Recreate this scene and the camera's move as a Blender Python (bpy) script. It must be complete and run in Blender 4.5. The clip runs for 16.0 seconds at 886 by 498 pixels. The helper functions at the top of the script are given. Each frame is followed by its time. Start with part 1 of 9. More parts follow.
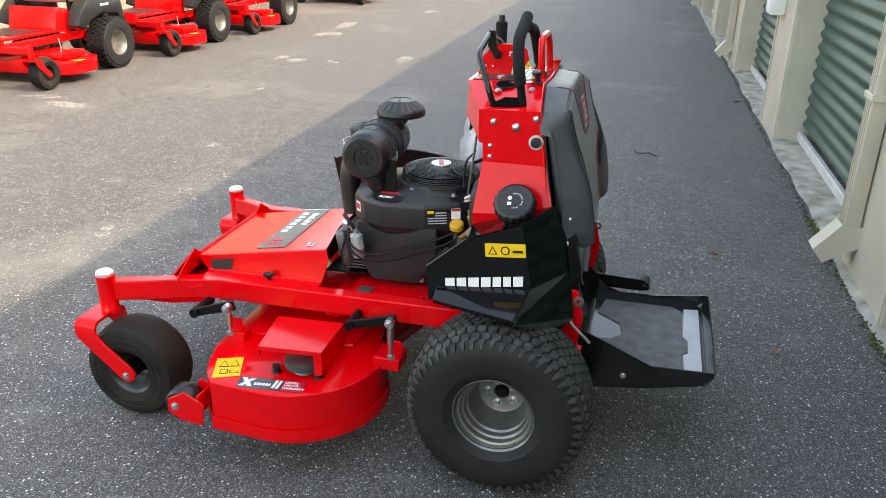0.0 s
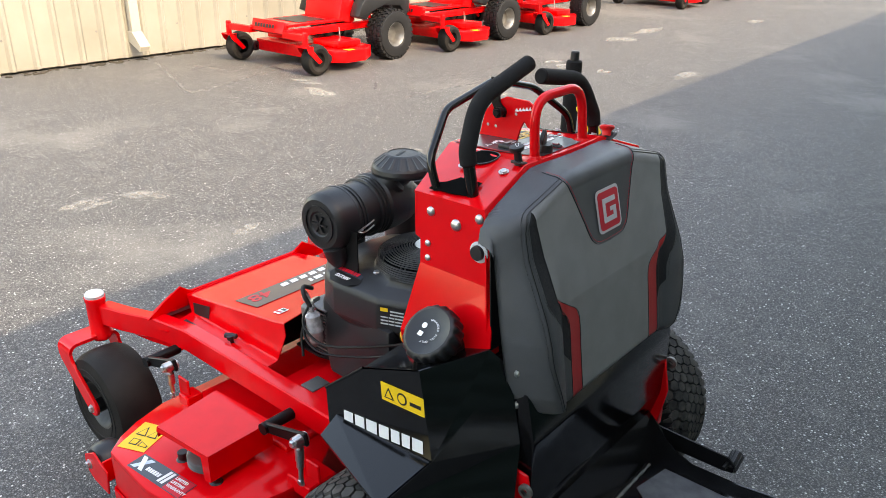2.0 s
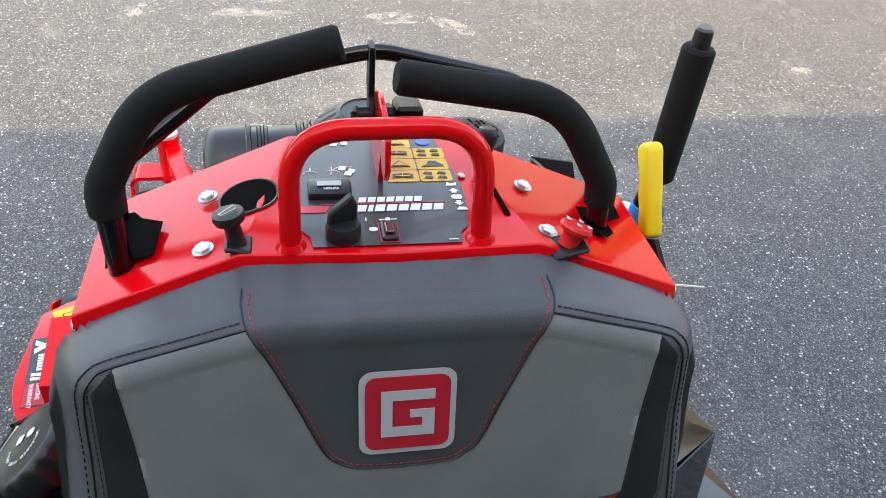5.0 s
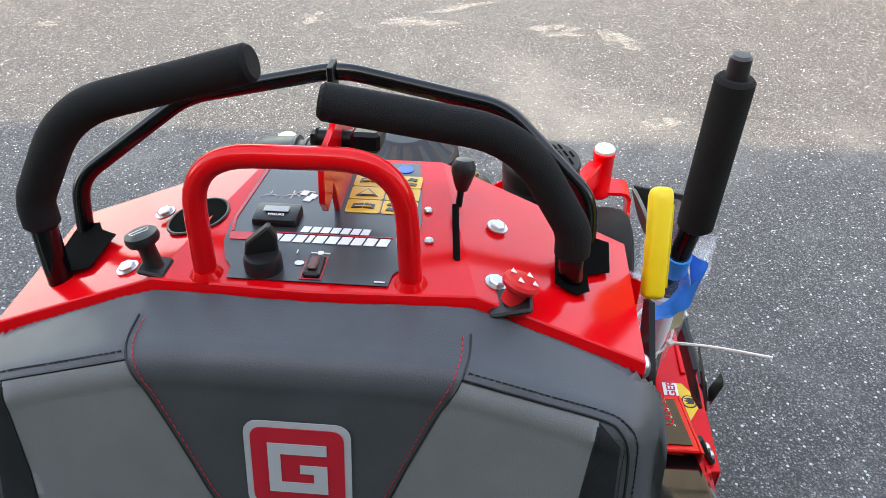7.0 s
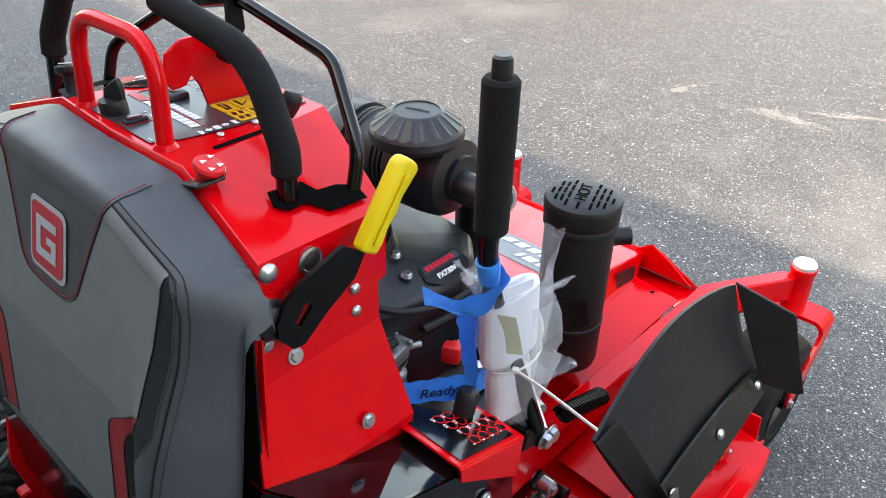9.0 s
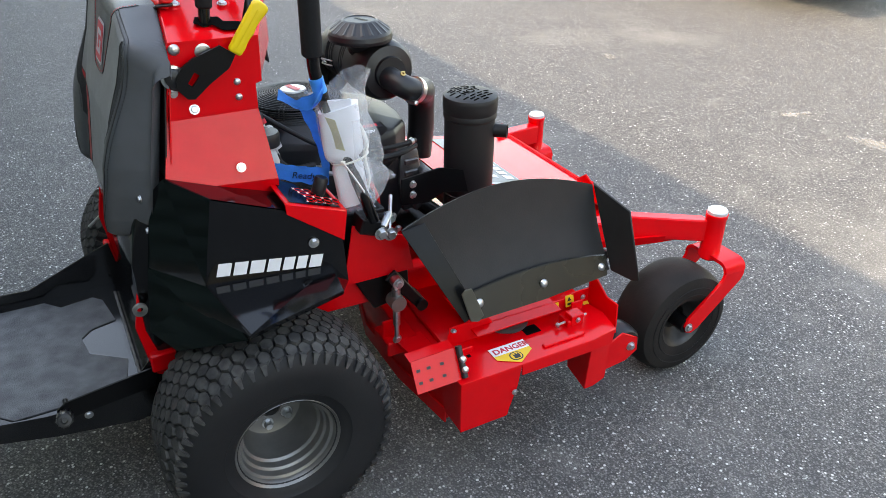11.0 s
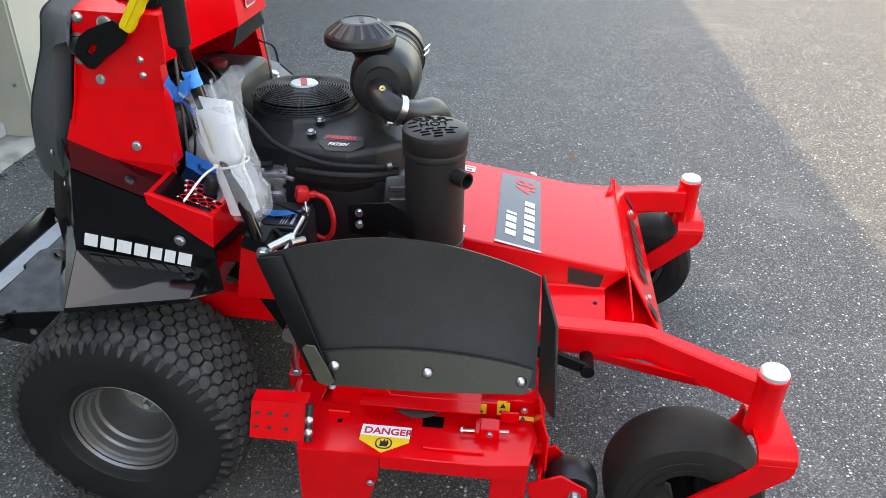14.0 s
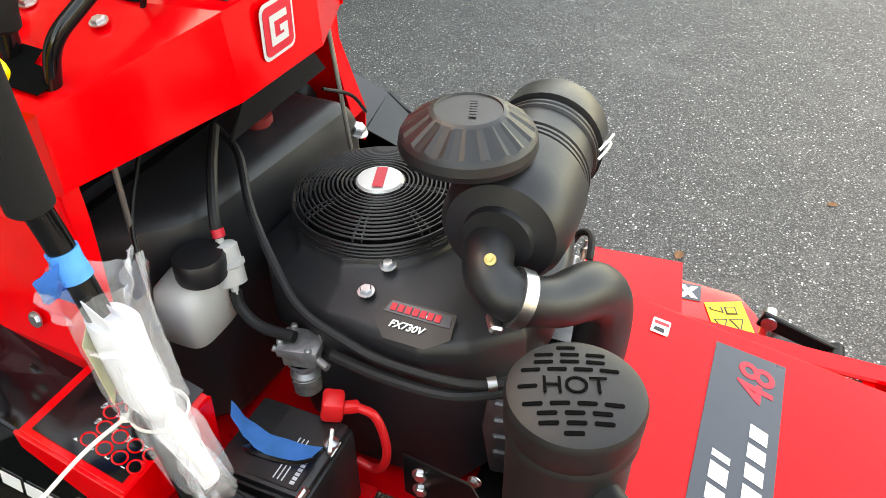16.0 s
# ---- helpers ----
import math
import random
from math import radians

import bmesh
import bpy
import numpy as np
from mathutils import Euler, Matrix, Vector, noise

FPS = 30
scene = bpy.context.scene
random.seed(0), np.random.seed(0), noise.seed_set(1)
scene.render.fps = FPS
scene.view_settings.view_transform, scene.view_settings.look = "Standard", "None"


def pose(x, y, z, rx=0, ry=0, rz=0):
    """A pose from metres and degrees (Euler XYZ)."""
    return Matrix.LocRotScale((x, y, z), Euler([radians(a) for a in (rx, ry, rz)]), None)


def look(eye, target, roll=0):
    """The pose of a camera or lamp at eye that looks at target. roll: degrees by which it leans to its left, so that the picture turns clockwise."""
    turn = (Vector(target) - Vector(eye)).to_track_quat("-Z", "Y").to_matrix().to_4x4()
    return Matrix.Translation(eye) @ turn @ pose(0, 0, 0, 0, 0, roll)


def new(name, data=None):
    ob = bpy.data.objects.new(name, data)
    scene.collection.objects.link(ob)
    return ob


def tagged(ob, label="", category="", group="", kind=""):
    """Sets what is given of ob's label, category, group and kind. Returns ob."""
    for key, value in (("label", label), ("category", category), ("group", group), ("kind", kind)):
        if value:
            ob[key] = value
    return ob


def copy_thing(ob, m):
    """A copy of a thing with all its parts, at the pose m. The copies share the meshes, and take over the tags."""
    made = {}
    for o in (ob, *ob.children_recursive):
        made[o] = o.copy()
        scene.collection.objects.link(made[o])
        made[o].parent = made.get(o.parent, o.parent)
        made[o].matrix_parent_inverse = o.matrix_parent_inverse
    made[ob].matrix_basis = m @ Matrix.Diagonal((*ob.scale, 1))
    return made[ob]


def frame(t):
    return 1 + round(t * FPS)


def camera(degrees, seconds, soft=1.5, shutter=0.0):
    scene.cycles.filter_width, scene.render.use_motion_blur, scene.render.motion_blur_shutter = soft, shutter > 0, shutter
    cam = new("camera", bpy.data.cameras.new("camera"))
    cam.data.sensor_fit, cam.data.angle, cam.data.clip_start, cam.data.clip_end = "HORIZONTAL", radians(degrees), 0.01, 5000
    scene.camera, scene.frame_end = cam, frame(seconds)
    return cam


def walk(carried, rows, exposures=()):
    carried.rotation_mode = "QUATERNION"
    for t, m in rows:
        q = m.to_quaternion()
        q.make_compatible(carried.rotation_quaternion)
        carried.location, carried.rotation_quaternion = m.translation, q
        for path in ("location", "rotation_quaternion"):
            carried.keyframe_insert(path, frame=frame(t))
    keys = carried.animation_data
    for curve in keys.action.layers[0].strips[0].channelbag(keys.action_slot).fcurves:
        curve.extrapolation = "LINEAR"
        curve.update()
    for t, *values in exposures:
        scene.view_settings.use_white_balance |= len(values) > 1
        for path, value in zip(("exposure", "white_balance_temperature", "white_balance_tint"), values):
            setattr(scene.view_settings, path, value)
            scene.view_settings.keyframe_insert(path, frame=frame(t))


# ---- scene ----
cam = camera(60.0, 16.0, 0.5)

PATH = [
    (0, (-0.332, 2.471, 1.634), (0.147, 0.697, 0.844), 0.7),
    (0.5, (-0.525, 2.202, 1.637), (0.069, 0.478, 0.814), 0.6),
    (1, (-0.755, 1.973, 1.649), (0.096, 0.361, 0.826), 0.2),
    (1.5, (-0.834, 1.7, 1.639), (0.256, 0.229, 0.834), 0.5),
    (2, (-0.863, 1.393, 1.654), (0.328, 0.006, 0.844), 1.0),
    (2.5, (-0.954, 1.092, 1.642), (0.352, -0.163, 0.794), 1.6),
    (3, (-0.958, 0.804, 1.626), (0.453, -0.279, 0.711), 3.0),
    (3.5, (-0.866, 0.552, 1.648), (0.612, -0.378, 0.674), 4.8),
    (3.7, (-0.851, 0.468, 1.652), (0.655, -0.393, 0.658), 5.3),
    (5.8, (-0.452, 0.013, 1.649), (1.02, -0.158, 0.306), 4.8),
    (6, (-0.439, 0.011, 1.648), (1.021, -0.141, 0.289), 4.6),
    (6.5, (-0.444, -0.015, 1.646), (1.039, -0.102, 0.307), 3.2),
    (7, (-0.53, -0.159, 1.638), (1.043, -0.039, 0.409), 0.4),
    (7.5, (-0.621, -0.364, 1.629), (0.952, 0.091, 0.48), -1.9),
    (8, (-0.536, -0.519, 1.613), (0.941, 0.193, 0.468), -1.5),
    (8.5, (-0.467, -0.674, 1.604), (0.897, 0.251, 0.47), -0.2),
    (9, (-0.391, -0.885, 1.578), (0.858, 0.239, 0.493), 1.1),
    (9.5, (-0.439, -1.095, 1.556), (0.74, 0.14, 0.515), 2.3),
    (10, (-0.459, -1.348, 1.558), (0.659, -0.045, 0.532), 2.8),
    (10.2, (-0.427, -1.461, 1.55), (0.637, -0.115, 0.523), 2.6),
    (12.3, (0.103, -2.25, 1.541), (0.658, -0.575, 0.597), -0.3),
    (12.5, (0.209, -2.217, 1.541), (0.735, -0.536, 0.593), -0.1),
    (13, (0.495, -2.144, 1.536), (0.856, -0.425, 0.58), -0.7),
    (13.5, (0.766, -2.046, 1.528), (0.828, -0.303, 0.551), -0.1),
    (14, (0.879, -1.786, 1.519), (0.706, -0.076, 0.496), 1.1),
    (14.5, (0.925, -1.477, 1.518), (0.588, 0.189, 0.464), 0.8),
    (15, (0.969, -1.182, 1.514), (0.442, 0.412, 0.427), 0.6),
    (15.5, (0.895, -0.947, 1.497), (0.281, 0.571, 0.347), 0.4),
    (16, (0.786, -0.772, 1.482), (0.16, 0.678, 0.255), -0.7),
]
walk(cam, [(t, look(eye, target, roll)) for t, eye, target, roll in PATH], [(0.0, 2.92, 10300, 12), (1.0, 3.00, 9800, 12), (2.0, 2.85, 9800, 12), (3.5, 3.00, 9600, 12), (6.5, 3.02, 9400, 12), (9.0, 3.06, 9500, 12), (12.5, 3.00, 9600, 12), (14.0, 3.04, 10000, 12), (15.0, 3.34, 12300, 12), (16.0, 3.5, 13700, 12)])

# ---- world, sun ----
SUN_EL, SUN_ROT = radians(39.6), radians(278)
world = bpy.data.worlds.new("world")
scene.world = world
world.use_nodes = True
wn = world.node_tree
sky = wn.nodes.new("ShaderNodeTexSky")
sky.sky_type, sky.sun_disc = "NISHITA", False
sky.sun_elevation, sky.sun_rotation = SUN_EL, SUN_ROT
sky.air_density, sky.dust_density = 1.0, 1.2
wn.links.new(sky.outputs[0], wn.nodes["Background"].inputs[0])
wn.nodes["Background"].inputs[1].default_value = 0.15
sun = new("sun", bpy.data.lights.new("sun", "SUN"))
sun.data.energy, sun.data.angle, sun.data.color = 0.78, radians(0.7), (1.0, 0.93, 0.82)
sun.matrix_world = look((-8, 1.1, 6.7), (0, 0, 0))

# ---- materials ----


def mat(name, col, rough=0.5, metal=0.0, coat=0.0, var=0.15, scale=18.0, bump=0.0, bscale=120.0, rvar=0.12, col2=None, trans=0.0, alpha=1.0, spec=0.5):
    m = bpy.data.materials.new(name)
    m.use_nodes = True
    nt = m.node_tree
    b = nt.nodes["Principled BSDF"]
    b.inputs["Metallic"].default_value = metal
    b.inputs["Coat Weight"].default_value = coat
    b.inputs["Coat Roughness"].default_value = 0.06
    b.inputs["Transmission Weight"].default_value = trans
    b.inputs["Alpha"].default_value = alpha
    b.inputs["Specular IOR Level"].default_value = spec
    tc = nt.nodes.new("ShaderNodeTexCoord")
    n1 = nt.nodes.new("ShaderNodeTexNoise")
    n1.inputs["Scale"].default_value, n1.inputs["Detail"].default_value = scale, 6
    nt.links.new(tc.outputs["Object"], n1.inputs["Vector"])
    mix = nt.nodes.new("ShaderNodeMix")
    mix.data_type = "RGBA"
    c2 = col2 or tuple(c * (1 - var) for c in col)
    mix.inputs[6].default_value, mix.inputs[7].default_value = (*col, 1), (*c2, 1)
    ramp = nt.nodes.new("ShaderNodeMapRange")
    ramp.inputs[1].default_value, ramp.inputs[2].default_value = 0.35, 0.68
    nt.links.new(n1.outputs["Fac"], ramp.inputs[0])
    nt.links.new(ramp.outputs[0], mix.inputs[0])
    nt.links.new(mix.outputs[2], b.inputs["Base Color"])
    rr = nt.nodes.new("ShaderNodeMapRange")
    rr.inputs[3].default_value, rr.inputs[4].default_value = max(0.02, rough - rvar / 2), min(1, rough + rvar / 2)
    n2 = nt.nodes.new("ShaderNodeTexNoise")
    n2.inputs["Scale"].default_value, n2.inputs["Detail"].default_value = bscale, 3
    nt.links.new(tc.outputs["Object"], n2.inputs["Vector"])
    nt.links.new(n1.outputs["Fac"], rr.inputs[0])
    nt.links.new(rr.outputs[0], b.inputs["Roughness"])
    if bump:
        bp = nt.nodes.new("ShaderNodeBump")
        bp.inputs["Strength"].default_value, bp.inputs["Distance"].default_value = bump, 0.002
        nt.links.new(n2.outputs["Fac"], bp.inputs["Height"])
        nt.links.new(bp.outputs[0], b.inputs["Normal"])
    return m


RED = mat("red_paint", (0.78, 0.004, 0.008), 0.13, spec=0.26, coat=0.0, var=0.08, bump=0.05, bscale=60)
RED2 = mat("red_paint_worn", (0.74, 0.006, 0.010), 0.2, spec=0.26, coat=0.0, var=0.12, bump=0.05, bscale=60)
BLACK = mat("black_gloss_paint", (0.003, 0.003, 0.0034), 0.13, coat=0.0, spec=0.40, var=0.2, bump=0.05, bscale=80)
SATIN = mat("black_satin_paint", (0.0045, 0.0045, 0.005), 0.38, spec=0.2, var=0.3, bump=0.06, bscale=300)
FENDER = mat("black_fender_gloss", (0.004, 0.004, 0.0045), 0.08, coat=0.0, spec=0.45, var=0.2, bump=0.03, bscale=50)
PLASTIC = mat("black_plastic", (0.0092, 0.0096, 0.0112), 0.42, spec=0.5, var=0.2, bump=0.12, bscale=700)
SHROUD = mat("charcoal_plastic", (0.0155, 0.0162, 0.0186), 0.42, spec=0.45, var=0.15, bump=0.12, bscale=800)
MUFF = mat("muffler_black", (0.009, 0.009, 0.0095), 0.52, spec=0.45, var=0.25, bump=0.1, bscale=500)
FLAP = mat("deflector_plastic", (0.014, 0.0143, 0.0150), 0.44, spec=0.30, var=0.2, bump=0.2, bscale=260)
RUBBER = mat("tyre_rubber", (0.0085, 0.0088, 0.0100), 0.58, var=0.3, scale=9, bump=0.15, bscale=220, col2=(0.013, 0.0132, 0.0142), spec=0.33)
TREAD = mat("dusty_tread_rubber", (0.026, 0.026, 0.0264), 0.66, var=0.3, scale=34, bump=0.4, bscale=240, col2=(0.072, 0.070, 0.066), spec=0.2)
DUSTY = mat("scuffed_rubber", (0.008, 0.008, 0.008), 0.6, var=0.3, scale=7, bump=0.3, bscale=160, col2=(0.024, 0.021, 0.019), spec=0.15)
FOAM = mat("foam_grip", (0.010, 0.010, 0.0105), 0.85, spec=0.2, var=0.2, bump=0.5, bscale=900)
VINYL_D = mat("dark_vinyl", (0.066, 0.070, 0.076), 0.42, spec=0.4, var=0.15, bump=0.25, bscale=650)
VINYL_G = mat("grey_vinyl", (0.205, 0.208, 0.208), 0.48, spec=0.35, var=0.1, bump=0.25, bscale=650)
VINYL_R = mat("red_vinyl", (0.42, 0.012, 0.016), 0.48, var=0.1, bump=0.2, bscale=650)
MESHV = mat("mesh_fabric", (0.006, 0.0065, 0.008), 0.8, var=0.3, bump=0.8, bscale=1400)
ZINC = mat("zinc_bolt", (0.62, 0.63, 0.64), 0.32, metal=1.0, var=0.25, scale=60)
STEEL = mat("rim_steel", (0.23, 0.225, 0.215), 0.40, metal=0.7, var=0.25, scale=14, bump=0.06)
ALU = mat("cast_aluminium", (0.17, 0.17, 0.175), 0.45, metal=0.8, var=0.3, scale=40, bump=0.3, bscale=240)
WHITE = mat("white_print", (0.80, 0.80, 0.80), 0.45, var=0.04)
GREYP = mat("silver_print", (0.48, 0.49, 0.51), 0.45, var=0.06)
# flat near-black that paints the shade inside openings
HOLE_SHADE = mat("painted_hole_shade", (0.003, 0.003, 0.003), 0.9, spec=0.03, var=0.1)
INK = mat("black_print", (0.008, 0.008, 0.009), 0.4, var=0.1)
PANELK = mat("console_label", (0.030, 0.031, 0.036), 0.34, coat=0.2, var=0.2, bump=0.08, bscale=900)
DECALG = mat("charcoal_decal", (0.035, 0.042, 0.055), 0.3, coat=0.3, var=0.1)
YEL = mat("yellow_sticker", (0.86, 0.52, 0.02), 0.42, var=0.06)
YELH = mat("yellow_handle", (0.88, 0.60, 0.015), 0.48, var=0.1, bump=0.1)
AMBER = mat("amber_label", (0.78, 0.42, 0.02), 0.4, var=0.06)
REDP = mat("red_print", (0.60, 0.012, 0.03), 0.42, var=0.06)
REDPL = mat("red_plastic", (0.74, 0.012, 0.016), 0.4, var=0.1)
MILK = mat("translucent_white_plastic", (0.56, 0.56, 0.545), 0.4, var=0.06, trans=0.25)
PAPER = mat("white_paper", (0.76, 0.76, 0.80), 0.7, var=0.06, scale=18, bump=0.15, bscale=70)
BLUE = mat("blue_tape", (0.004, 0.29, 0.78), 0.5, var=0.2, scale=40, bump=0.3, bscale=160)
CLEARP = mat("clear_plastic_film", (0.80, 0.81, 0.84), 0.16, var=0.04, alpha=0.20, bump=0.35, bscale=60, spec=0.6)
TIE = mat("nylon_tie", (0.80, 0.78, 0.72), 0.45, var=0.06)
BRASS = mat("brass_fitting", (0.60, 0.42, 0.16), 0.35, metal=1.0, var=0.2)
MAT = mat("gritty_mat", (0.070, 0.072, 0.076), 0.60, var=0.4, scale=22, bump=1.0, bscale=420, col2=(0.140, 0.143, 0.148))
WORN = mat("worn_grey_strip", (0.50, 0.515, 0.54), 0.45, var=0.15, scale=14)
PLATF = mat("black_platform_paint", (0.004, 0.004, 0.0045), 0.16, var=0.4, scale=10, bump=0.06, bscale=70, col2=(0.012, 0.012, 0.0125), spec=0.5)
BEIGE = mat("beige_metal", (0.46, 0.43, 0.36), 0.55, var=0.14, scale=3.0, bump=0.06, bscale=30)
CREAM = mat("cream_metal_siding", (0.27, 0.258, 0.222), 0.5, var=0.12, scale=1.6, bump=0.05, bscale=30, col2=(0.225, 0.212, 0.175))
GREEN = mat("green_door_metal", (0.040, 0.085, 0.068), 0.5, spec=0.3, var=0.15, scale=4)
CONC = mat("stained_concrete", (0.40, 0.38, 0.34), 0.85, var=0.4, scale=6, bump=0.6, bscale=70, col2=(0.16, 0.15, 0.12))
PVC = mat("pale_rail", (0.52, 0.52, 0.52), 0.5, var=0.2, scale=8)
SOIL = mat("dark_soil", (0.05, 0.042, 0.03), 0.95, var=0.4, scale=30, bump=0.8, bscale=120)
MOSS = mat("moss", (0.10, 0.12, 0.03), 0.95, var=0.5, scale=40, bump=0.8, bscale=200)
LEAF = mat("dry_leaf", (0.26, 0.11, 0.045), 0.8, var=0.4, scale=40)
LINE = mat("worn_white_paint", (0.34, 0.335, 0.315), 0.8, var=0.4, scale=16, bump=0.5, bscale=160, col2=(0.12, 0.115, 0.108))
PALE = mat("pale_sand", (0.44, 0.43, 0.40), 0.9, var=0.4, scale=9, bump=0.6, bscale=160, col2=(0.29, 0.28, 0.26))
GLASS = mat("truck_glass", (0.02, 0.022, 0.025), 0.05, var=0.02, spec=0.8)
LCD = mat("meter_window", (0.36, 0.38, 0.36), 0.2, var=0.05)



def fade(m, scale, lo, hi, most):
    """Wear a thin coat away in ragged patches."""
    nt = m.node_tree
    tc = nt.nodes.new("ShaderNodeTexCoord")
    n = nt.nodes.new("ShaderNodeTexNoise")
    n.inputs["Scale"].default_value, n.inputs["Detail"].default_value = scale, 9
    n.inputs["Roughness"].default_value = 0.7
    r = nt.nodes.new("ShaderNodeMapRange")
    r.inputs[1].default_value, r.inputs[2].default_value, r.inputs[4].default_value = lo, hi, most
    nt.links.new(tc.outputs["Object"], n.inputs["Vector"])
    nt.links.new(n.outputs["Fac"], r.inputs[0])
    nt.links.new(r.outputs[0], nt.nodes["Principled BSDF"].inputs["Alpha"])


fade(LINE, 24, 0.40, 0.62, 0.85)
fade(PALE, 9, 0.40, 0.68, 0.8)


def asphalt():
    m = bpy.data.materials.new("asphalt")
    m.use_nodes = True
    nt = m.node_tree
    b = nt.nodes["Principled BSDF"]
    tc = nt.nodes.new("ShaderNodeTexCoord")

    def node(kind, **k):
        n = nt.nodes.new(kind)
        for key, v in k.items():
            n.inputs[key].default_value = v
        return n

    def mixc(fac, a, c):
        x = nt.nodes.new("ShaderNodeMix")
        x.data_type = "RGBA"
        for sock, v in ((x.inputs[0], fac), (x.inputs[6], a), (x.inputs[7], c)):
            if hasattr(v, "is_linked"):
                nt.links.new(v, sock)
            else:
                sock.default_value = v
        return x.outputs[2]

    def remap(src, lo, hi):
        r = nt.nodes.new("ShaderNodeMapRange")
        r.inputs[1].default_value, r.inputs[2].default_value = lo, hi
        nt.links.new(src, r.inputs[0])
        return r.outputs[0]

    vor = node("ShaderNodeTexVoronoi", Scale=175.0)
    fine = node("ShaderNodeTexNoise", Scale=260.0, Detail=4.0)
    mid = node("ShaderNodeTexNoise", Scale=5.0, Detail=8.0)
    big = node("ShaderNodeTexNoise", Scale=0.55, Detail=7.0)
    big.inputs["Roughness"].default_value = 0.62
    for n in (vor, fine, mid, big):
        nt.links.new(tc.outputs["Object"], n.inputs["Vector"])
    sep = nt.nodes.new("ShaderNodeSeparateColor")
    nt.links.new(vor.outputs["Color"], sep.inputs[0])
    stone = mixc(sep.outputs[1], (0.070, 0.070, 0.0695, 1), (0.215, 0.212, 0.203, 1))
    light = remap(sep.outputs[0], 0.92, 0.93)
    c = mixc(light, stone, (0.40, 0.395, 0.38, 1))
    tar = remap(vor.outputs["Distance"], 0.42, 0.62)
    c = mixc(tar, c, (0.052, 0.052, 0.0525, 1))
    vor2 = node("ShaderNodeTexVoronoi", Scale=90.0)
    nt.links.new(tc.outputs["Object"], vor2.inputs["Vector"])
    sep2 = nt.nodes.new("ShaderNodeSeparateColor")
    nt.links.new(vor2.outputs["Color"], sep2.inputs[0])
    c = mixc(remap(sep2.outputs[2], 0.2, 1.0), c, mixc(0.45, c, (0.044, 0.044, 0.0445, 1)))
    chip = nt.nodes.new("ShaderNodeMath")
    chip.operation = "MULTIPLY"
    nt.links.new(remap(sep2.outputs[0], 0.93, 0.94), chip.inputs[0])
    nt.links.new(remap(vor2.outputs["Distance"], 0.42, 0.30), chip.inputs[1])
    c = mixc(chip.outputs[0], c, (0.58, 0.57, 0.55, 1))
    c = mixc(remap(mid.outputs["Fac"], 0.56, 1.15), c, (0.19, 0.188, 0.178, 1))
    pale = mixc(remap(big.outputs["Fac"], 0.55, 0.95), c, (0.25, 0.243, 0.225, 1))
    nt.links.new(pale, b.inputs["Base Color"])
    b.inputs["Roughness"].default_value = 0.78
    mul = nt.nodes.new("ShaderNodeMath")
    mul.operation = "MULTIPLY_ADD"
    nt.links.new(vor.outputs["Distance"], mul.inputs[0])
    mul.inputs[1].default_value = -1.3
    nt.links.new(fine.outputs["Fac"], mul.inputs[2])
    bp = node("ShaderNodeBump", Strength=0.6, Distance=0.004)
    nt.links.new(mul.outputs[0], bp.inputs["Height"])
    nt.links.new(bp.outputs[0], b.inputs["Normal"])
    return m


ASPHALT = asphalt()

# ---- building helpers ----


def box(bm, c, s, rot=(0, 0, 0), bev=0.0, seg=2):
    m = Matrix.LocRotScale(c, Euler([radians(a) for a in rot]), s)
    vs = bmesh.ops.create_cube(bm, size=1, matrix=m)["verts"]
    if bev:
        es = list({e for v in vs for e in v.link_edges})
        bmesh.ops.bevel(bm, geom=es, offset=bev, segments=seg, profile=0.5, affect="EDGES")
    return bm


def slab(bm, pts, d, bev=0.0, seg=2):
    """A polygon of 3D points, thickened by the vector d."""
    vs = [bm.verts.new(p) for p in pts]
    f = bm.faces.new(vs)
    d = Vector(d)
    ret = bmesh.ops.extrude_face_region(bm, geom=[f])
    nv = [g for g in ret["geom"] if isinstance(g, bmesh.types.BMVert)]
    bmesh.ops.translate(bm, verts=nv, vec=d)
    allv = set(vs) | set(nv)
    fs = list({g for v in allv for g in v.link_faces})
    bmesh.ops.recalc_face_normals(bm, faces=fs)
    if bev:
        es = list({e for v in allv for e in v.link_edges})
        bmesh.ops.bevel(bm, geom=es, offset=bev, segments=seg, profile=0.5, affect="EDGES")
    return bm


def smooth_path(pts, n=6):
    P = [Vector(p) for p in pts]
    P = [2 * P[0] - P[1]] + P + [2 * P[-1] - P[-2]]
    out = []
    for i in range(1, len(P) - 2):
        a, b, c, d = P[i - 1 : i + 3]
        for k in range(n):
            t = k / n
            out.append(0.5 * ((2 * b) + (c - a) * t + (2 * a - 5 * b + 4 * c - d) * t * t + (3 * b - a - 3 * c + d) * t**3))
    out.append(P[-2])
    return out


def round_path(pts, r, n=5):
    """Corners of a polyline rounded with arcs of about radius r."""
    P = [Vector(p) for p in pts]
    out = [P[0]]
    for i in range(1, len(P) - 1):
        a, b, c = P[i - 1], P[i], P[i + 1]
        u, v = (a - b), (c - b)
        k = min(r, 0.45 * u.length, 0.45 * v.length)
        p, q = b + u.normalized() * k, b + v.normalized() * k
        for j in range(n + 1):
            t = j / n
            out.append((1 - t) ** 2 * p + 2 * t * (1 - t) * b + t * t * q)
    out.append(P[-1])
    return out


